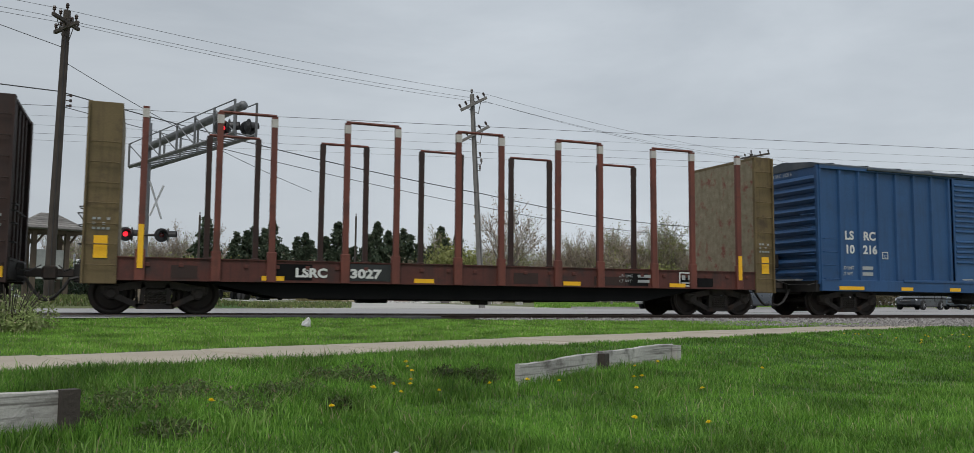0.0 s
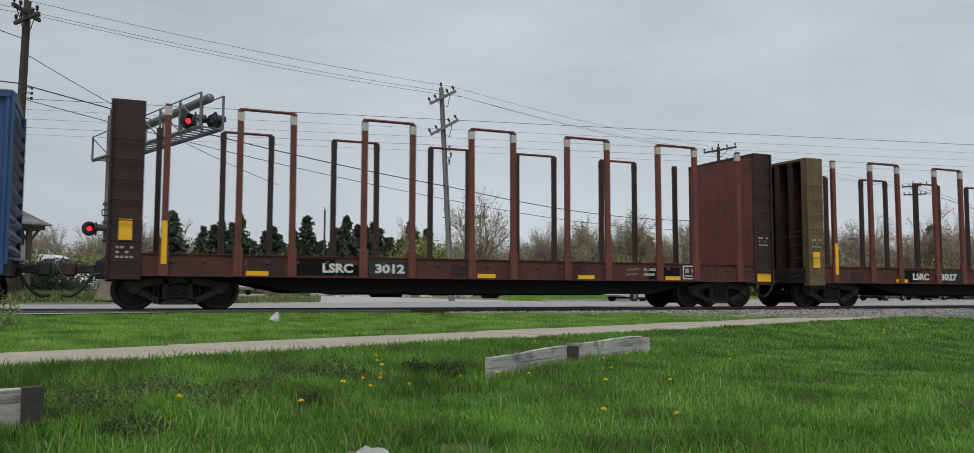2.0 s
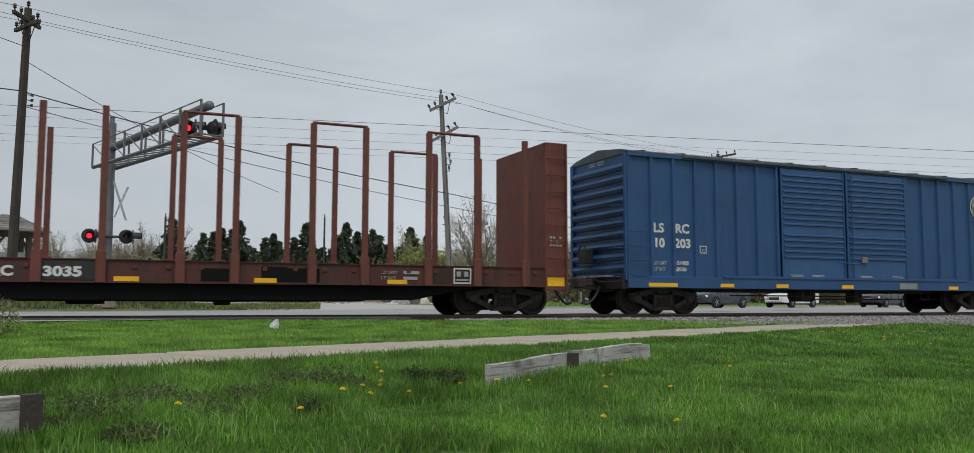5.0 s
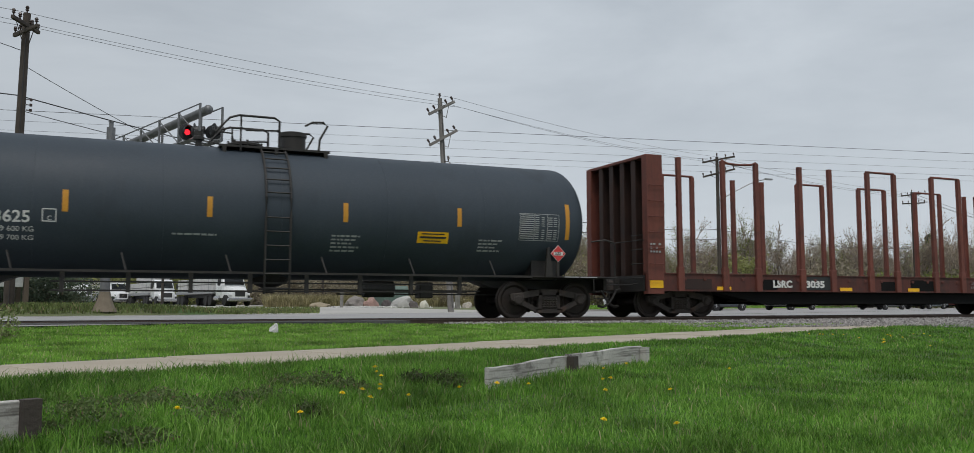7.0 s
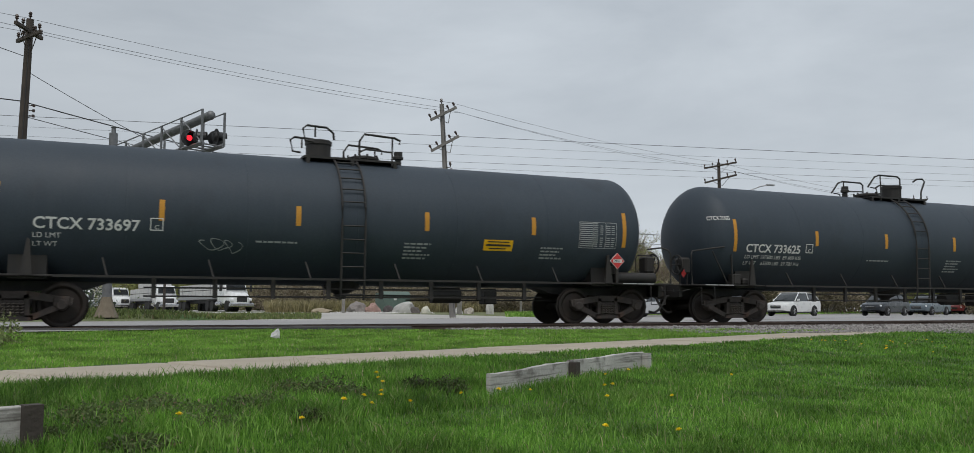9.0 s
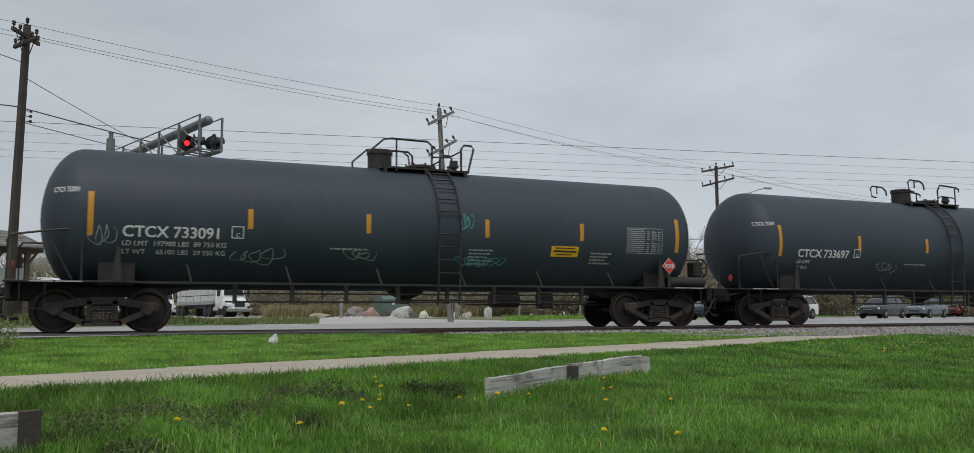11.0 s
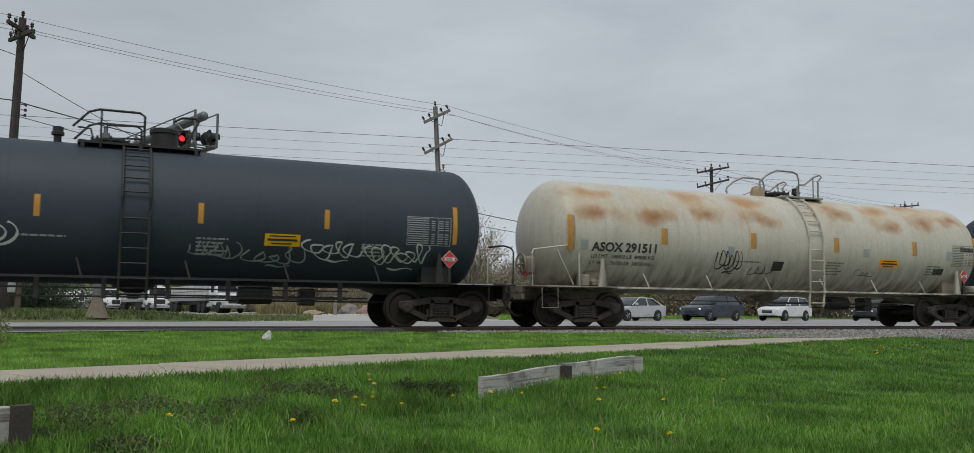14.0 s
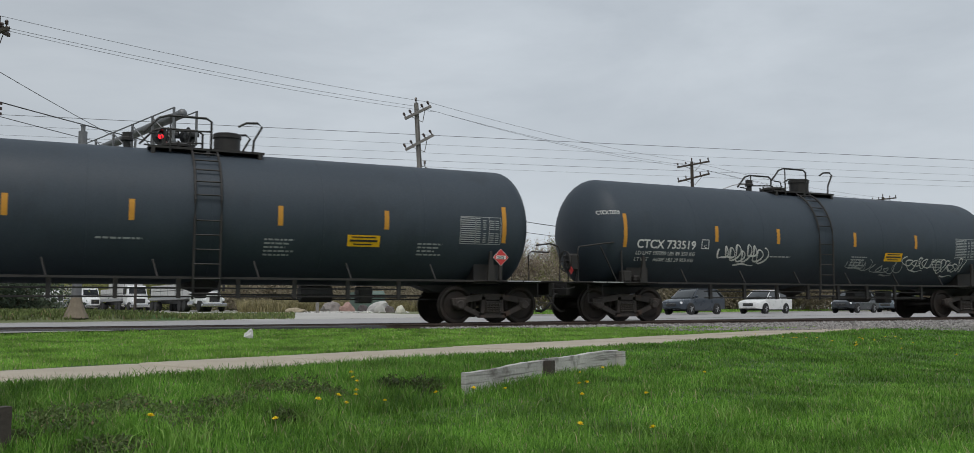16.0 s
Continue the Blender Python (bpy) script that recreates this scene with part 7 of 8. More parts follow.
def bare_tree(seed, height, bud, buds, label, spread=0.55):
    """Trunk, limbs and twigs grown by forking, with a thin veil of buds."""
    rs = random.Random(seed)
    tree = thing("tree", label, "tree", group="woods")
    trunk, twigs, tips = bmesh.new(), bmesh.new(), []

    def limb(p, d, length, r, level):
        steps = 3 if level < 2 else 2
        pts = [p]
        for k in range(steps):
            d = (d + Vector((rs.gauss(0, 0.14), rs.gauss(0, 0.14), rs.gauss(0.05, 0.08)))).normalized()
            pts.append(pts[-1] + d * length / steps)
        bm_ = trunk if level < 2 else twigs
        for k in range(steps):
            f0, f1 = 1 - 0.45 * k / steps, 1 - 0.45 * (k + 1) / steps
            rod(bm_, pts[k], pts[k + 1], max(0.014, r * f0), 6 if level < 1 else (4 if level < 3 else 3), max(0.011, r * f1))
        if level >= 4:
            tips.extend(pts[1:])
            return
        if level >= 3:
            tips.append(pts[-1])
        for k in range(rs.randint(3, 4) + (1 if level == 0 else 0)):
            a = rs.uniform(0, 6.28)
            f = rs.uniform(0.35, 1.0) if level else rs.uniform(0.4, 1.0)
            q = pts[0].lerp(pts[-1], f) if steps < 3 else pts[1 + int(f * (steps - 1.01))]
            side_ = Vector((math.cos(a), math.sin(a), 0))
            nd = (d * 0.75 + side_ * spread * rs.uniform(0.7, 1.3) + Vector((0, 0, 0.22))).normalized()
            limb(q, nd, length * rs.uniform(0.52, 0.78), r * 0.52, level + 1)
        limb(pts[-1], d, length * 0.66, r * 0.55, level + 1)

    limb(Vector((0, 0, -0.3)), Vector((0, 0, 1)), height * 0.38, height * 0.016, 0)
    part("trunk", trunk, M_BARK, tree)
    part("crown", twigs, M_TWIG, tree)
    if buds:
        r_ = np.random.RandomState(seed)
        t_ = np.array([tuple(p) for p in tips])
        idx = r_.randint(0, len(t_), buds)
        c = t_[idx] + r_.normal(0, 0.28, (buds, 3))
        q = quads("bud_veil", c, 0.12, bud, seed)
        q.parent = tree
    return tree


def spruce(seed, height, label="dark green spruce in the tree belt"):
    rs = np.random.RandomState(seed)
    tree = thing("conifer", label, "tree", group="woods")
    part("trunk", rod(bmesh.new(), (0, 0, -0.3), (0, 0, height * 0.98), height * 0.018, 7, 0.02), M_BARK, tree)
    pts = []
    levels = int(height * 2.6)
    for k in range(levels):
        f = k / levels
        z = height * (0.05 + 0.95 * f)
        reach = height * 0.38 * (1 - f) ** 0.75 * rs.uniform(0.6, 1.25) + 0.15
        for j in range(rs.randint(7, 11)):
            a = rs.uniform(0, 6.28)
            r = reach * rs.uniform(0.6, 1.1)
            n = int(8 + 26 * r / 2)
            s = rs.uniform(0.15, 1, n)
            x, y = r * s * np.cos(a), r * s * np.sin(a)
            pts.append(np.stack([x + rs.normal(0, 0.10, n), y + rs.normal(0, 0.10, n), z - 0.35 * r * s ** 1.5 + rs.normal(0, 0.09, n)], 1))
    q = quads("crown", np.concatenate(pts), 0.27, M_FIR, seed, 0.45)
    q.parent = tree
    return tree


def leafy(seed, height, width, n, size, material, label, name="bush", cat="bush", group="woods"):
    """A rounded, uneven bush: several stems and drifts of small leaves."""
    rs = np.random.RandomState(seed)
    ob = thing(name, label, cat, group=group)
    bm = bmesh.new()
    lobes = []
    for k in range(9):
        a, r = rs.uniform(0, 6.28), width * rs.uniform(0.1, 0.42)
        top = (r * math.cos(a), r * math.sin(a), height * rs.uniform(0.22, 0.88))
        pipe(bm, [(0.1 * math.cos(a), 0.1 * math.sin(a), -0.2), (top[0] * 0.6, top[1] * 0.6, top[2] * 0.55), top], 0.03 + 0.004 * height, 4)
        lobes.append((top, rs.uniform(0.16, 0.30)))
    part("stem", bm, M_BARK, ob)
    c = []
    for top, k in lobes:
        m = n // 9
        d = rs.normal(0, 1, (m, 3)) * np.array([width * k, width * k, height * k * 0.8]) * 0.62
        c.append(np.array(top) + d)
    c = np.concatenate(c)
    c[:, 2] = np.abs(c[:, 2])
    q = quads("leaves", c, size, material, seed)
    q.parent = ob
    return ob


def stand(model, deg, dist, scale, rot):
    x, y = bearing(deg, dist)
    return x, y, Matrix.Translation((x, y, lie(x, y) - 0.05)) @ Matrix.Rotation(rot, 4, "Z") @ Matrix.Scale(scale * 1.28, 4)


def grove(models, places):
    """Put each model down once, then copies of it."""
    used = set()
    for which, deg, dist, scale, rot in places:
        ob = models[which]
        _, _, m = stand(ob, deg, dist, scale, rot)
        if which not in used:
            used.add(which)
            ob.matrix_basis = m
        else:
            twin = copy_thing(ob, Matrix())
            twin.matrix_basis = m


MODELS = {
    "a": bare_tree(1, 12, M_REDBUD, 1500, "bare brown-grey tree just coming into bud"),
    "b": bare_tree(2, 13, M_BUD, 1800, "tall thin tree with a veil of yellow-green buds"),
    "c": bare_tree(3, 11, M_REDBUD, 700, "bare grey tree with fine twigs", 0.7),
    "d": bare_tree(5, 12, M_BUD, 700, "bare tree with sparse spring buds", 0.45),
    "s": spruce(11, 12), "t": spruce(12, 10),
    "y": leafy(21, 6.0, 6.0, 3200, 0.22, grass_material("fresh_yellow_green", (0.22, 0.24, 0.08), (0.33, 0.34, 0.13), (0.22, 0.2, 0.1)), "yellow-green bush in fresh spring leaf"),
    "g": leafy(22, 4.0, 6.0, 2600, 0.20, M_BRUSH, "tangle of dry brown brush below the trees"),
    "h": leafy(23, 4.5, 5.0, 2600, 0.20, M_BUD, "pale green shrub below the trees"),
}
places = []
rs = random.Random(42)
D2 = 23.85


def at_px(px):
    return D2 + math.degrees(math.atan((px - 784) / 1396))


# spruce belt
for px, dist, sc in [(275, 150, 1.08)] + [(318 + 10.5 * k + rs.uniform(-6, 6), rs.uniform(140, 168), rs.uniform(0.60, 0.88)) for k in range(36)]:
    places.append((rs.choice("st"), at_px(px), dist, sc, rs.uniform(0, 6)))
for px, dist, sc in ((592, 160, 0.8), (1220, 124, 0.72), (1208, 127, 0.62), (1500, 130, 0.65), (1550, 135, 0.62), (1046, 150, 0.8)):
    places.append((rs.choice("st"), at_px(px), dist, sc, rs.uniform(0, 6)))
# bare woods
for k in range(24):
    places.append((rs.choice("acd"), at_px(20 + 14 * k + rs.uniform(-8, 8)), rs.uniform(150, 190), rs.uniform(0.75, 1.0), rs.uniform(0, 6)))
for k in range(30):
    places.append((rs.choice("aacdb"), at_px(540 + 13 * k + rs.uniform(-9, 9)), rs.uniform(140, 180), rs.uniform(0.65, 0.9), rs.uniform(0, 6)))
places += [("c", at_px(768), 98, 1.02, 0.4), ("d", at_px(752), 104, 0.8, 2.0), ("c", at_px(940), 110, 0.78, 1.0), ("a", at_px(965), 118, 0.75, 2.0)]
for k in range(90):
    places.append((rs.choice("aabccd"), at_px(860 + 9 * k + rs.uniform(-9, 9)), rs.uniform(115, 165), rs.uniform(0.60, 0.86), rs.uniform(0, 6)))
for px, dist, sc in ((230, 130, 0.8), (262, 126, 0.7), (300, 128, 0.75), (405, 125, 0.62), (435, 128, 0.65), (465, 126, 0.55), (660, 120, 0.95), (690, 122, 1.05), (715, 118, 0.9), (830, 120, 0.6), (925, 120, 0.95), (1000, 112, 0.7), (1190, 105, 0.8)):
    places.append(("y", at_px(px), dist, sc, rs.uniform(0, 6)))
for k in range(80):
    places.append((rs.choice("ggggggh"), at_px(20 + 20 * k + rs.uniform(-14, 14)), rs.uniform(98, 125) + (32 if k < 21 else 0), rs.uniform(0.55, 0.95), rs.uniform(0, 6)))
for k in range(22):
    places.append(("y", at_px(70 + 22 * k + rs.uniform(-12, 12)), rs.uniform(122, 138), rs.uniform(0.42, 0.75), rs.uniform(0, 6)))
for k in range(14):
    places.append(("g", at_px(560 + 24 * k + rs.uniform(-8, 8)), rs.uniform(78, 86), rs.uniform(0.35, 0.55), rs.uniform(0, 6)))
for k in range(80):
    places.append((rs.choice("acd"), at_px(0 + 20 * k + rs.uniform(-14, 14)), rs.uniform(185, 230), rs.uniform(0.68, 0.95), rs.uniform(0, 6)))
grove(MODELS, places)

# tall dry grass behind the driveway corner and the green verge along the queue
M_TALL = grass_material("tall_dry_grass", (0.20, 0.18, 0.085), (0.36, 0.31, 0.17), (0.45, 0.40, 0.25))
M_TUFTY = grass_material("patchy_island_grass", (0.09, 0.11, 0.04), (0.20, 0.26, 0.085), (0.32, 0.25, 0.15))
rg = np.random.RandomState(61)
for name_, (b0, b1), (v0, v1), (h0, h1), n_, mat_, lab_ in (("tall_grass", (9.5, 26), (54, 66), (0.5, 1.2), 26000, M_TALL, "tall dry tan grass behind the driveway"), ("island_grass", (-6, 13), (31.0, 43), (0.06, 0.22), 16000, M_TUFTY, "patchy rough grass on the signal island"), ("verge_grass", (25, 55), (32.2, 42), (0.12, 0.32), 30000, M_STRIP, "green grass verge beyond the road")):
    bb, vv = np.radians(rg.uniform(b0, b1, n_)), rg.uniform(v0, v1, n_)
    dd = vv / np.cos(bb + ANG)
    blades(name_, dd * np.sin(bb), dd * np.cos(bb), rg.uniform(h0, h1, n_), np.full(n_, 0.05), mat_, lab_, 62, 0.6)

# boulders by the driveway
ROCKS = ((15.35, 63, 1.55, 0.80, (0.20, 0.18, 0.17), (0.30, 0.27, 0.25), "grey-brown boulder at the driveway corner"), (16.35, 62.5, 1.25, 0.72, (0.32, 0.20, 0.17), (0.42, 0.28, 0.24), "pinkish granite boulder at the driveway corner"),
         (17.3, 64, 1.0, 0.55, (0.07, 0.06, 0.06), (0.12, 0.10, 0.10), "dark boulder at the driveway corner"), (18.35, 62, 1.85, 0.85, (0.40, 0.39, 0.37), (0.52, 0.51, 0.49), "large pale grey boulder at the driveway corner"),
         (19.0, 61.5, 0.8, 0.45, (0.09, 0.08, 0.08), (0.15, 0.13, 0.12), "dark boulder at the driveway corner"), (19.75, 61.5, 0.72, 0.50, (0.55, 0.53, 0.44), (0.66, 0.64, 0.55), "cream boulder beside the driveway"),
         (21.9, 61, 0.7, 0.5, (0.5, 0.49, 0.47), (0.6, 0.59, 0.57), "pale stone beside a post"), (22.6, 62, 0.85, 0.4, (0.38, 0.34, 0.29), (0.48, 0.44, 0.38), "tan stone on the verge"), (23.95, 61, 0.6, 0.85, (0.42, 0.41, 0.39), (0.54, 0.53, 0.5), "upright pale stone on the verge"),
         (13.0, 66, 1.4, 0.35, (0.30, 0.25, 0.17), (0.40, 0.34, 0.25), "low tan stone slab on the verge"))
for k, (deg, dist, w, h, ca, cb, lab) in enumerate(ROCKS):
    bm = bmesh.new()
    bmesh.ops.create_icosphere(bm, subdivisions=3, radius=1.0)
    for v_ in bm.verts:
        d = v_.co.normalized()
        f = 1 + 0.32 * noise.noise(d * 1.4 + Vector((k * 3.1, 0, 0))) + 0.12 * noise.noise(d * 4 + Vector((0, k, 0)))
        v_.co = Vector((d.x * w / 2 * f, d.y * w / 2 * f * 0.8, max(-0.25, d.z) * h * f * 0.95))
    x, y = bearing(deg, dist)
    ob = tagged(part("boulder", bm, surface(f"boulder_{k}", ca, cb, 0.9, 0, 2.5, 18, 0.6, 0, spots=0.4, spot_col=tuple(0.6 * c for c in ca))), lab, "boulder", "boulders")
    ob.matrix_basis = pose(x, y, lie(x, y) + 0.05, 0, 0, 40 * k)
pebbles("boulder_bed_gravel", 900, (14.5, 21.5), (58.0, 60.0), lambda x, y: lie(x, y) + 0.03, 0.10, surface("white_cobbles", (0.5, 0.49, 0.47), (0.66, 0.65, 0.62), 0.9, per="island"), "pale cobbles round the boulders", 6)
x, y = bearing(17.6, 70)
box_ = thing("transformer_cabinet", "grey-green metal transformer cabinet by the driveway", "utility cabinet", pose(x, y, lie(x, y), 0, 0, 10))
M_CAB = surface("grey_green_paint", (0.10, 0.15, 0.13), (0.14, 0.19, 0.165), 0.55)
part("base", boxed(-1.3, 1.3, -0.9, 0.9, 0, 0.12), M_DRIVE, box_)
cab = part("housing", prism(bmesh.new(), [(-0.8, 0.12), (0.8, 0.12), (0.8, 1.55), (-0.55, 1.7), (-0.8, 1.45)], -1.15, 1.15, "yz"), M_CAB, box_)
for s in (-1, 1):
    part("door", boxed(s * 0.56 - 0.53, s * 0.56 + 0.53, -0.83, -0.80, 0.2, 1.4, 0.008), M_CAB, box_)
part("warning_label", boxed(-0.35, -0.1, -0.84, -0.832, 1.0, 1.2), M_WHITE, box_, "small white warning label")
for deg, dist, h, r in ((14.4, 60, 1.3, 0.09), (21.95, 58, 1.25, 0.13), (26.0, 64, 1.0, 0.07), (30.0, 64, 1.0, 0.07)):
    x, y = bearing(deg, dist)
    p = tagged(part("post", boxed(-r, r, -r, r, -0.3, h, 0.015), M_GREYWOOD), "short grey wooden post by the drive", "post")
    p.matrix_basis = pose(x, y, lie(x, y), 0, 1, 15)

# shingled entrance kiosk
kx, ky = -5.05, 56.3
M_SHINGLE = surface("grey_shingles", (0.16, 0.15, 0.14), (0.26, 0.25, 0.235), 0.95, 0, 3, 30, 0.3, per="object")
M_TIMBER = surface("brown_timber", (0.085, 0.062, 0.045), (0.13, 0.10, 0.075), 0.9, 0, 2, 30, 0.3)
kiosk = thing("kiosk", "timber kiosk with a grey shingled hip roof", "kiosk", pose(kx, ky, lie(kx, ky), 0, 0, 24))
for px, py in ((-0.9, -0.6), (0.9, -0.6), (-0.9, 0.6), (0.9, 0.6)):
    part("post", boxed(px - 0.13, px + 0.13, py - 0.13, py + 0.13, -0.1, 4.0, 0.015), M_TIMBER, kiosk)
    for dx in (-1, 1):
        part("brace", pipe(bmesh.new(), [(px, py, 3.1), (px + dx * 0.55, py, 3.85)], 0.07, 4), M_TIMBER, kiosk)
for py in (-0.6, 0.6):
    part("beam", boxed(-1.75, 1.75, py - 0.1, py + 0.1, 3.82, 4.05, 0.015), M_TIMBER, kiosk)
bm = bmesh.new()
lo = [bm.verts.new(p) for p in ((-1.75, -1.5, 4.05), (1.75, -1.5, 4.05), (1.75, 1.5, 4.05), (-1.75, 1.5, 4.05))]
hi = [bm.verts.new(p) for p in ((-0.35, 0, 5.05), (0.35, 0, 5.05))]
bm.faces.new(lo[::-1]), bm.faces.new((lo[0], lo[1], hi[1], hi[0])), bm.faces.new((lo[2], lo[3], hi[0], hi[1])), bm.faces.new((lo[1], lo[2], hi[1])), bm.faces.new((lo[3], lo[0], hi[0]))
roof_k = part("roof", bm, M_SHINGLE, kiosk, "grey shingled hip roof")
for k in range(8):
    f0, f1 = k / 8, (k + 1.25) / 8
    w0, w1 = 1.80 - 1.40 * f0, 1.80 - 1.40 * min(1, f1)
    z0, z1 = 4.05 + 1.0 * f0, 4.05 + 1.0 * min(1, f1)
    y0, y1 = 1.55 * (1 - f0), 1.55 * (1 - min(1, f1))
    for s in (-1, 1):
        bm = bmesh.new()
        a = [(-w0, s * y0, z0 + 0.05), (w0, s * y0, z0 + 0.05), (w1, s * y1, z1 + 0.02), (-w1, s * y1, z1 + 0.02)]
        vs = [bm.verts.new(p) for p in a] + [bm.verts.new((p[0], p[1], p[2] - 0.04)) for p in a]
        for q in ((0, 1, 2, 3), (7, 6, 5, 4), (0, 4, 5, 1), (1, 5, 6, 2), (2, 6, 7, 3), (3, 7, 4, 0)):
            bm.faces.new([vs[i] for i in q])
        part("shingle_course", bm, M_SHINGLE, roof_k)
        bm = bmesh.new()
        a = [(s * w0, -y0, z0 + 0.05), (s * w0, y0, z0 + 0.05), (s * w1, y1, z1 + 0.02), (s * w1, -y1, z1 + 0.02)]
        vs = [bm.verts.new(p) for p in a] + [bm.verts.new((p[0], p[1], p[2] - 0.04)) for p in a]
        for q in ((0, 1, 2, 3), (7, 6, 5, 4), (0, 4, 5, 1), (1, 5, 6, 2), (2, 6, 7, 3), (3, 7, 4, 0)):
            bm.faces.new([vs[i] for i in q])
        part("shingle_course", bm, M_SHINGLE, roof_k)
part("notice_board", boxed(-0.75, 0.75, -0.64, -0.56, 1.2, 2.9, 0.02), surface("pale_board", (0.42, 0.42, 0.40), (0.52, 0.52, 0.5), 0.7), kiosk, "pale notice board")
juni = leafy(61, 2.1, 6.0, 5000, 0.12, M_FIR, "dark low juniper by the kiosk", "juniper", "shrub", "")
juni.matrix_basis = pose(-2.9, 60.5, lie(-2.9, 60.5))
juni2 = copy_thing(juni, pose(-6.2, 61, lie(-6.2, 61), 0, 0, 70))


# ---- vehicles ----
M_TYRE = surface("tyre_rubber", (0.015, 0.015, 0.015), (0.03, 0.03, 0.03), 0.85, 0, 10, 60, 0.2)
M_RIM = surface("alloy_rim", (0.4, 0.4, 0.41), (0.5, 0.5, 0.51), 0.35, 0.8, 10, 60, 0.0)
M_GLASS = glassy("tinted_glass", (0.02, 0.024, 0.026), 0.04)
M_LAMP = glassy("headlamp_lens", (0.85, 0.86, 0.88), 0.1)
M_TRIM = surface("black_plastic", (0.02, 0.02, 0.021), (0.035, 0.035, 0.036), 0.6)
M_CHROME = surface("bright_trim", (0.55, 0.55, 0.56), (0.62, 0.62, 0.63), 0.2, 0.9, 10, 60, 0.0)


def car_paint(name, c):
    m = surface(name, c, tuple(min(1, 1.12 * v_ + 0.004) for v_ in c), 0.28, 0.0, 1.0, 30, 0.0)
    m.node_tree.nodes["Principled BSDF"].inputs["Coat Weight"].default_value = 0.5
    return m


def wheel(parent, x, y, r, w=0.22):
    s = 1 if y > 0 else -1
    t_ = part("wheel", lathe(bmesh.new(), [(r * 0.62, -w / 2), (r * 0.94, -w / 2), (r, -w / 2 + 0.03), (r, w / 2 - 0.03), (r * 0.94, w / 2), (r * 0.62, w / 2)], "y", 24, (x, y, r)), M_TYRE, parent, smooth=True)
    bm = lathe(bmesh.new(), [(r * 0.63, -0.09), (r * 0.63, 0.09), (r * 0.56, 0.06 * s + 0.01), (0.0, 0.05 * s)], "y", 20, (x, y, r))
    for k in range(5):
        a = 2 * math.pi * k / 5
        pipe(bm, [(x, y + s * 0.09, r), (x + r * 0.56 * math.cos(a), y + s * 0.10, r + r * 0.56 * math.sin(a))], 0.035, 4)
    part("rim", bm, M_RIM, t_, "silver alloy rim")


def loft(sections):
    """sections: (x, half width at sill, half width at belt, half width at top, z sill, z belt, z top)."""
    bm = bmesh.new()
    rings = []
    for x, w0, w1, w2, z0, z1, z2 in sections:
        half_ = [(w0, z0), (w1, (z0 + z1) / 2 + 0.04), (w1 * 0.985, z1), (w2, z2 - 0.03), (w2 * 0.82, z2)]
        pts = [(x, -a, b) for a, b in half_] + [(x, a, b) for a, b in reversed(half_)]
        rings.append([bm.verts.new(p) for p in pts])
    n = len(rings[0])
    for a, b in zip(rings, rings[1:]):
        for i in range(n):
            j = (i + 1) % n
            bm.faces.new((a[i], a[j], b[j], b[i]))
    bm.faces.new(rings[0][::-1]), bm.faces.new(rings[-1])
    return bm


SHAPES = {
    # length, half width, belt, roof, bonnet end, windscreen top, roof end, tail, wheel radius, bonnet height
    "sedan": (4.75, 0.90, 0.92, 1.42, 1.45, 2.25, 3.45, 4.2, 0.32, 0.88),
    "suv": (4.60, 0.93, 1.05, 1.68, 1.15, 1.90, 3.95, 4.5, 0.36, 1.02),
    "pickup": (5.6, 0.98, 1.12, 1.85, 1.55, 2.25, 3.7, 3.95, 0.39, 1.10),
}


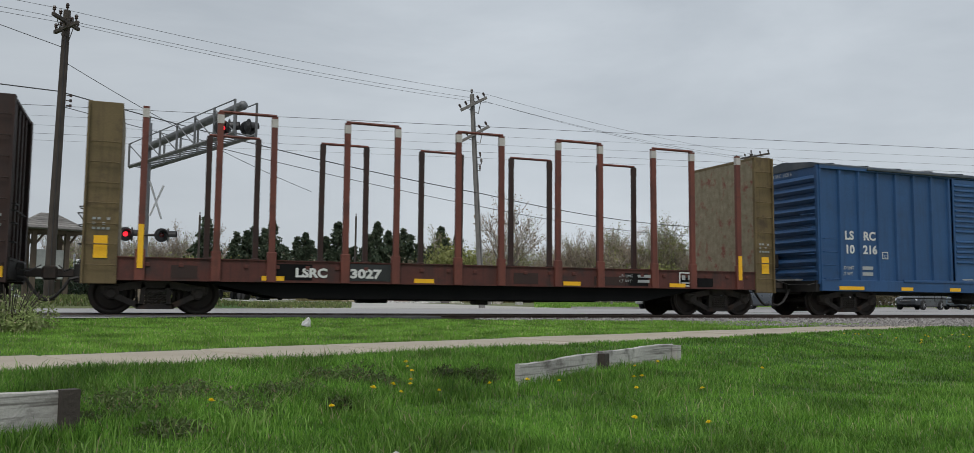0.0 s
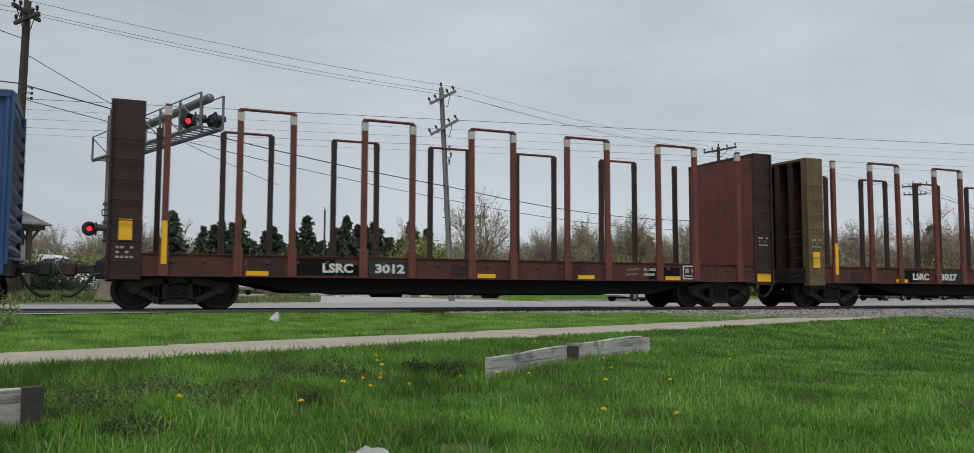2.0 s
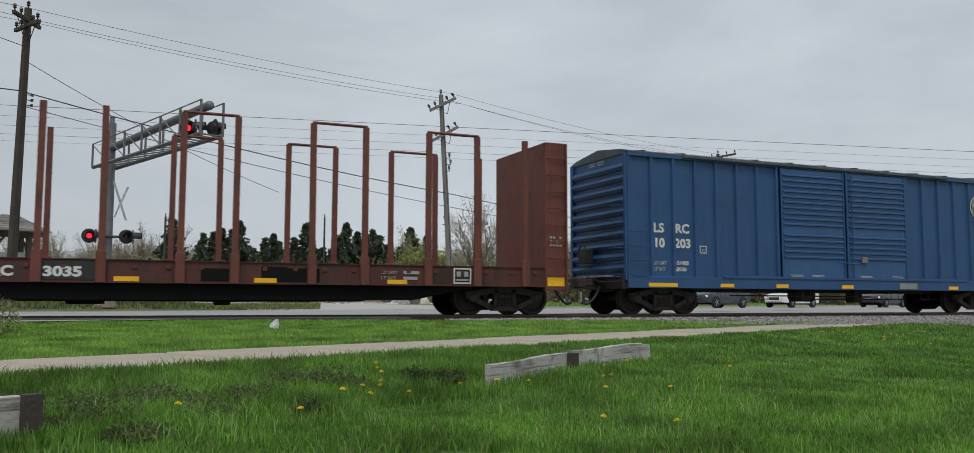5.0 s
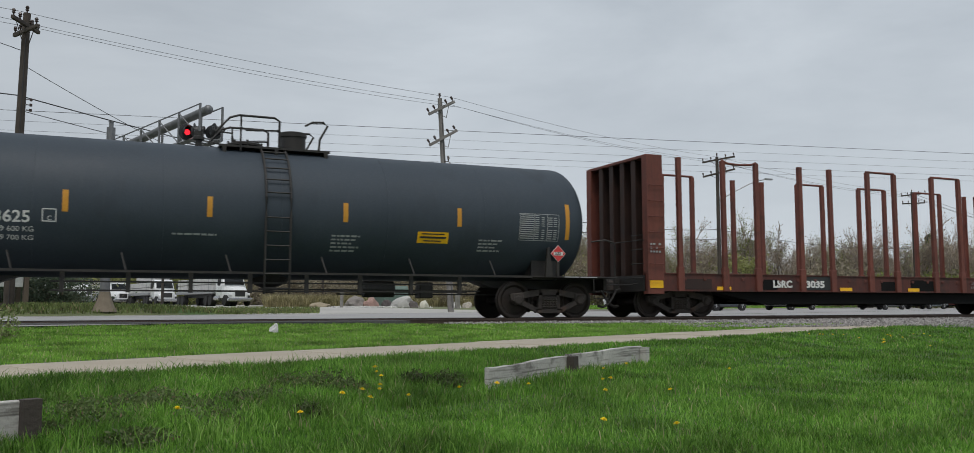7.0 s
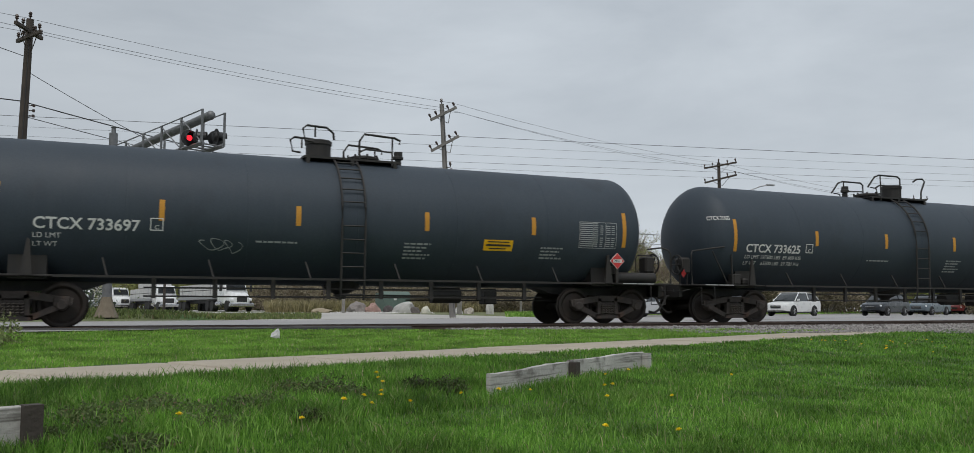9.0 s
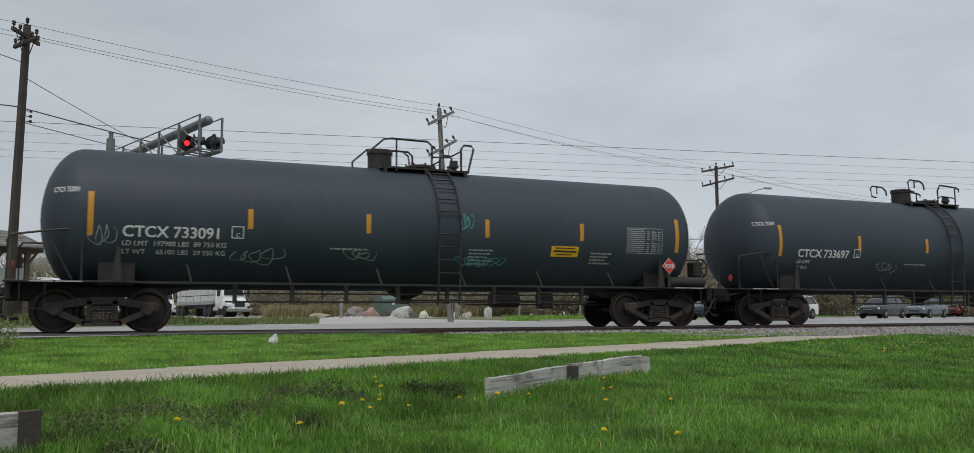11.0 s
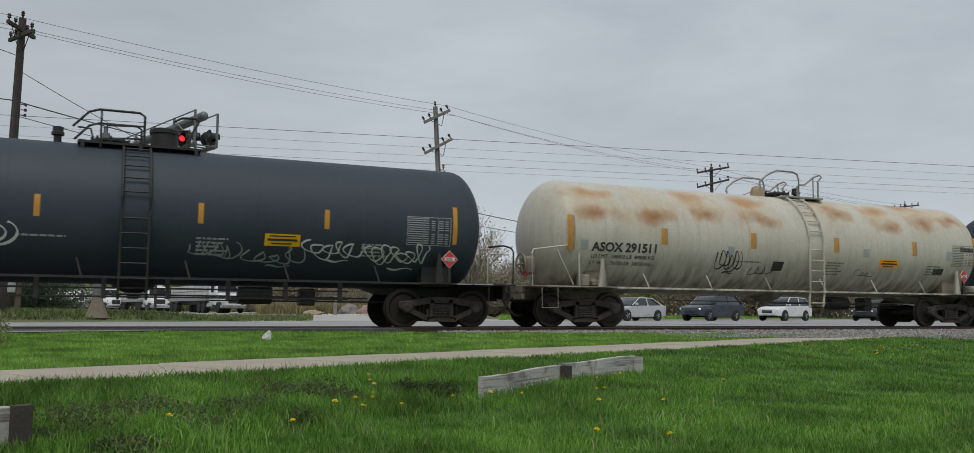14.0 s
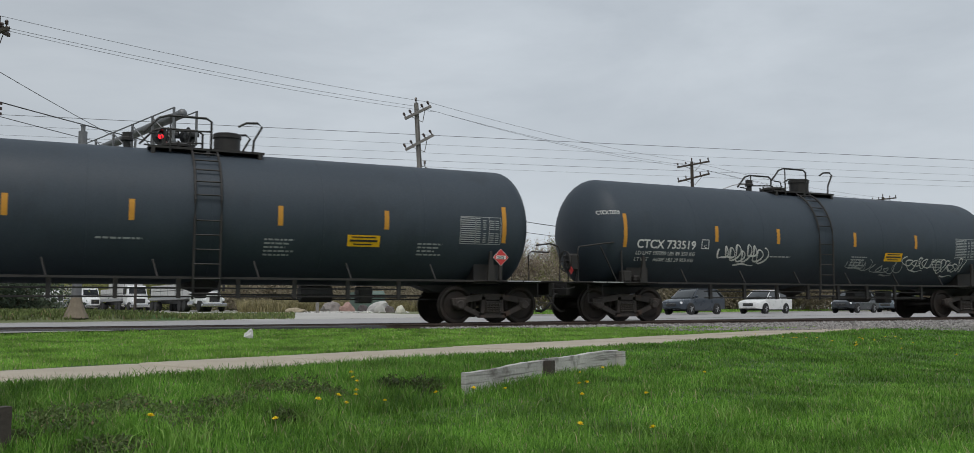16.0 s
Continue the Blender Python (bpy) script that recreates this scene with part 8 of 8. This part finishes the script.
def motor_car(shape, paint, label, category, m):
    """Local space: nose at x = 0, tail at -length, wheels on z = 0."""
    ln_, hw, belt, roof_z, bon, wst, rend, tail, r, bh = SHAPES[shape]
    car = thing(category.replace(" ", "_"), label, category, m, group="queue of cars")
    low_ = 0.30 if shape == "sedan" else 0.36
    body = [(0.0, hw * 0.72, hw * 0.74, hw * 0.66, low_ + 0.05, bh * 0.72, bh * 0.80), (-0.12, hw * 0.86, hw * 0.9, hw * 0.82, low_, bh * 0.78, bh * 0.88), (-0.5, hw * 0.95, hw * 0.98, hw * 0.9, low_ - 0.03, bh * 0.86, bh * 0.96),
            (-bon, hw * 0.97, hw, hw * 0.93, low_ - 0.05, belt * 0.97, bh * 1.03), (-ln_ * 0.5, hw * 0.97, hw, hw * 0.95, low_ - 0.05, belt, belt + 0.03), (-tail, hw * 0.97, hw, hw * 0.94, low_ - 0.03, belt, belt + 0.05),
            (-ln_ + 0.15, hw * 0.92, hw * 0.96, hw * 0.88, low_, belt * 0.97, belt + 0.04), (-ln_, hw * 0.8, hw * 0.85, hw * 0.8, low_ + 0.08, belt * 0.9, belt * 0.97)]
    part("body", loft(body), paint, car, smooth=True)
    cabin = [(-bon + 0.05, hw * 0.88, hw * 0.9, hw * 0.86, belt - 0.1, belt, belt + 0.05), (-(bon + wst) / 2, hw * 0.9, hw * 0.91, hw * 0.78, belt - 0.1, belt + 0.02, (belt + roof_z) / 2 + 0.08), (-wst, hw * 0.9, hw * 0.92, hw * 0.74, belt - 0.1, belt + 0.03, roof_z - 0.02),
             (-(wst + rend) / 2, hw * 0.9, hw * 0.92, hw * 0.74, belt - 0.1, belt + 0.03, roof_z), (-rend, hw * 0.9, hw * 0.92, hw * 0.72, belt - 0.1, belt + 0.03, roof_z - 0.04), (-tail, hw * 0.88, hw * 0.9, hw * 0.76, belt - 0.1, belt + 0.02, belt + (0.06 if shape == "sedan" else 0.12))]
    part("glasshouse", loft(cabin), M_GLASS, car, "dark tinted windows", smooth=True)
    top_ = [(-wst - 0.02, hw * 0.76, hw * 0.76, hw * 0.72, roof_z - 0.06, roof_z - 0.02, roof_z + 0.01), (-(wst + rend) / 2, hw * 0.77, hw * 0.77, hw * 0.72, roof_z - 0.05, roof_z, roof_z + 0.03), (-rend - 0.05, hw * 0.75, hw * 0.75, hw * 0.7, roof_z - 0.09, roof_z - 0.04, roof_z - 0.01)]
    part("roof", loft(top_), paint, car, smooth=True)
    for s in (-1, 1):
        for xa, za, xb, zb in ((-bon + 0.02, belt + 0.02, -wst, roof_z - 0.02), (-(wst + rend) / 2 - 0.05, belt, -(wst + rend) / 2 - 0.02, roof_z - 0.02), (-tail, belt + 0.05, -rend, roof_z - 0.04)):
            part("pillar", pipe(bmesh.new(), [(xa, s * hw * 0.915, za), (xb, s * hw * 0.755, zb)], 0.04, 4), paint, car)
        part("mirror", boxed(-bon - 0.35, -bon - 0.2, s * hw * 1.02 - 0.09, s * hw * 1.02 + 0.09, belt + 0.02, belt + 0.17, 0.03), paint, car)
        lm = boxed(-0.34, -0.035, s * hw * 0.70 - 0.17, s * hw * 0.70 + 0.17, bh * 0.66, bh * 0.80, 0.03)
        part("headlight", lm, M_LAMP, car, "clear headlight")
        for x in (-ln_ * 0.185, -ln_ * 0.79):
            part("wheel_arch", lathe(bmesh.new(), [(r * 1.14, -0.02), (r * 1.14, 0.02), (0, 0.02)], "y", 24, (x, s * (hw - 0.02), r)), M_TRIM, car)
            wheel(car, x, s * (hw - 0.07), r)
    part("grille", boxed(-0.06, 0.015, -hw * 0.44, hw * 0.44, bh * 0.52, bh * 0.74, 0.02), M_TRIM, car, "black grille")
    part("lower_grille", boxed(-0.08, 0.02, -hw * 0.62, hw * 0.62, low_ + 0.06, bh * 0.42, 0.02), M_TRIM, car)
    part("grille_bar", boxed(0.005, 0.028, -hw * 0.40, hw * 0.40, bh * 0.66, bh * 0.69), M_CHROME, car)
    part("sill", boxed(-ln_ * 0.70, -ln_ * 0.28, -hw * 0.97, hw * 0.97, low_ - 0.14, low_ + 0.0, 0.02), M_TRIM, car)
    if shape == "pickup":
        part("cargo_bed", boxed(-ln_ + 0.1, -tail - 0.1, -hw * 0.95, hw * 0.95, belt - 0.05, belt + 0.06, 0.02), paint, car)
    if shape == "suv":
        for s in (-1, 1):
            part("roof_rail", pipe(bmesh.new(), [(-wst - 0.3, s * 0.62, roof_z + 0.02), (-wst - 0.4, s * 0.62, roof_z + 0.07), (-rend + 0.2, s * 0.62, roof_z + 0.06), (-rend + 0.1, s * 0.62, roof_z)], 0.02, 5), M_TRIM, car)
    return car


for u, v, turn, shape, col, lab, cat in ((43.8, 28.9, -8, "sedan", (0.52, 0.53, 0.54), "silver sedan waiting at the crossing", "sedan car"), (50.3, 26.9, -10, "suv", (0.030, 0.040, 0.055), "dark blue crossover waiting in the queue", "crossover car"),
                                         (59.4, 25.7, -8, "suv", (0.72, 0.72, 0.71), "white crossover waiting in the queue", "crossover car"),
                                         (68.5, 22.2, -8, "suv", (0.020, 0.024, 0.03), "black sport utility car waiting in the queue", "utility car"), (77.2, 21.4, -8, "suv", (0.10, 0.13, 0.15), "blue-grey sport utility car waiting in the queue", "utility car"),
                                         (102.0, 24.6, -10, "suv", (0.22, 0.03, 0.03), "dark red crossover far down the queue", "crossover car"), (119.0, 24.5, -10, "sedan", (0.5, 0.5, 0.5), "pale sedan far down the queue", "sedan car")):
    p = uv(u, v)
    motor_car(shape, car_paint(lab.split()[0] + "_" + lab.split()[1] + "_paint", col), lab, cat, Matrix.Translation((p.x, p.y, -0.03)) @ Matrix.Rotation(ANG + math.pi + radians(turn), 4, "Z"))


def semi_truck(m, label, rack=True):
    """Day-cab tractor with a flat trailer; nose at x = 0."""
    tr_ = thing("semi_truck", label, "truck", m, group="parked trucks")
    wp = car_paint("white_truck_paint", (0.74, 0.75, 0.75))
    hood = [(0.0, 0.55, 0.62, 0.5, 0.75, 1.2, 1.45), (-0.25, 0.80, 0.85, 0.62, 0.7, 1.25, 1.62), (-1.6, 1.05, 1.08, 0.80, 0.7, 1.4, 1.85), (-1.75, 1.08, 1.1, 0.85, 0.7, 1.4, 1.88)]
    part("hood", loft(hood), wp, tr_, smooth=True)
    cab = [(-1.6, 1.10, 1.12, 1.0, 0.75, 1.8, 2.0), (-1.95, 1.12, 1.14, 0.98, 0.75, 1.8, 2.72), (-2.3, 1.13, 1.15, 1.0, 0.75, 1.8, 2.88), (-3.3, 1.13, 1.15, 1.02, 0.75, 1.8, 2.9)]
    part("cab", loft(cab), wp, tr_, "white day cab")
    bm = bmesh.new()
    q = [bm.verts.new(p) for p in ((-1.52, -0.92, 1.95), (-1.52, 0.92, 1.95), (-1.84, 0.86, 2.64), (-1.84, -0.86, 2.64))]
    bm.faces.new(q)
    bmesh.ops.solidify(bm, geom=bm.faces[:], thickness=0.05)
    part("windscreen", bm, M_GLASS, tr_)
    part("grille", boxed(-0.06, 0.03, -0.48, 0.48, 0.85, 1.38, 0.04), M_TRIM, tr_, "dark radiator grille")
    part("bumper", boxed(-0.2, 0.12, -1.15, 1.15, 0.42, 0.74, 0.06), M_CHROME, tr_, "bright metal bumper")
    for s in (-1, 1):
        part("headlight", boxed(-0.35, -0.12, s * 0.82 - 0.16, s * 0.82 + 0.16, 0.95, 1.2, 0.04), M_LAMP, tr_)
        part("mirror", boxed(-1.75, -1.6, s * 1.42 - 0.1, s * 1.42 + 0.1, 1.85, 2.45, 0.03), M_TRIM, tr_)
        part("side_window", boxed(-2.9, -2.15, s * 1.09 - 0.05, s * 1.09 + 0.03, 1.9, 2.6, 0.02), M_GLASS, tr_)
        part("fuel_tank", rod(bmesh.new(), (-2.2, s * 0.95, 0.72), (-3.6, s * 0.95, 0.72), 0.3, 14), M_CHROME, tr_)
        part("exhaust_stack", rod(bmesh.new(), (-3.45, s * 1.0, 0.8), (-3.45, s * 1.0, 3.3), 0.07, 8), M_CHROME, tr_)
        for x in (-0.95, -4.6, -5.9, -13.2, -14.5):
            wheel(tr_, x, s * 1.0, 0.5, 0.3 if x > -1 else 0.55)
    part("chassis", boxed(-6.4, -1.0, -0.45, 0.45, 0.6, 0.9), M_TRIM, tr_)
    part("trailer_deck", boxed(-15.5, -3.9, -1.25, 1.25, 1.15, 1.42, 0.03), M_GALV, tr_, "long flat trailer deck")
    part("trailer_frame", boxed(-15.0, -5.0, -0.5, 0.5, 0.8, 1.15), M_TRIM, tr_)
    if rack:
        wrap_ = surface("white_wrapped_board", (0.50, 0.50, 0.49), (0.66, 0.66, 0.65), 0.6, 0, 3.0, 14, 0.3, 0.3, (0.3, 0.3, 0.3))
        for k in range(5):
            for z in (1.44, 2.06, 2.68):
                if z < 2.6 or k < 3:
                    part("board_bundle", boxed(-6.35 - k * 2.2, -4.25 - k * 2.2, -1.15, 1.15, z, z + 0.56, 0.03), wrap_, tr_, "white wrapped bundle of boards")
        for s in (-1, 1):
            for k in range(5):
                x = -5.3 - k * 2.2
                part("load_strap", boxed(x - 0.04, x + 0.04, s * 1.17 - 0.008, s * 1.17 + 0.008, 1.42, 2.62), M_GALV, tr_)
    return tr_


for deg, dist, rz, rack in ((8.05, 82, -78, True), (3.75, 104, -80, True), (1.2, 118, -72, True), (-0.7, 70, -20, False)):
    x, y = bearing(deg, dist)
    semi_truck(pose(x, y, lie(x, y) + 0.04, 0, 0, rz), "white day-cab truck with a flat trailer parked in the yard", rack)

# far white sheds behind the woods' edge
for deg, dist, w, h in ((51.5, 190, 26, 5.6), (56.5, 200, 30, 6.0)):
    x, y = bearing(deg, dist)
    shed = thing("shed", "long low white shed far down the road", "building", pose(x, y, lie(x, y), 0, 0, 24.5))
    part("wall", boxed(-w / 2, w / 2, -6, 6, 0, h - 1), surface("white_siding", (0.62, 0.62, 0.61), (0.72, 0.72, 0.71), 0.7, 0, 0.5, 6, 0.1), shed)
    part("roof", prism(bmesh.new(), [(-6.4, h - 1.1), (0, h + 0.6), (6.4, h - 1.1), (6.4, h - 0.9), (0, h + 0.8), (-6.4, h - 0.9)], -w / 2 - 0.3, w / 2 + 0.3, "yz"), M_GALV, shed)
    for k in range(5):
        part("door", boxed(-w / 2 + 3 + k * 4.5, -w / 2 + 6 + k * 4.5, -6.05, -6.0, 0, 3.4), M_GALV, shed)


# ---- what moves ----
def place(t):
    """Where the fourth car's rear axle is."""
    return -1.69 + SPEED * (t - 3.5)


def motions():
    times_ = [k / 15 for k in range(241)]
    for car, s in TRAIN:
        walk(car, [(t, pose(place(t) + s, TRACK, 0)) for t in (0.0, 4.0, 8.0, 12.0, 16.0)])
        for ob in car.children_recursive:
            if ob.name.startswith("wheelset"):
                r = ob["radius"]
                ax = ob["axle"]
                walk(ob, [(t, Matrix.Translation((ax, 0, r)) @ Matrix.Rotation((place(t) - place(0)) / r, 4, "Y")) for t in times_])


motions()
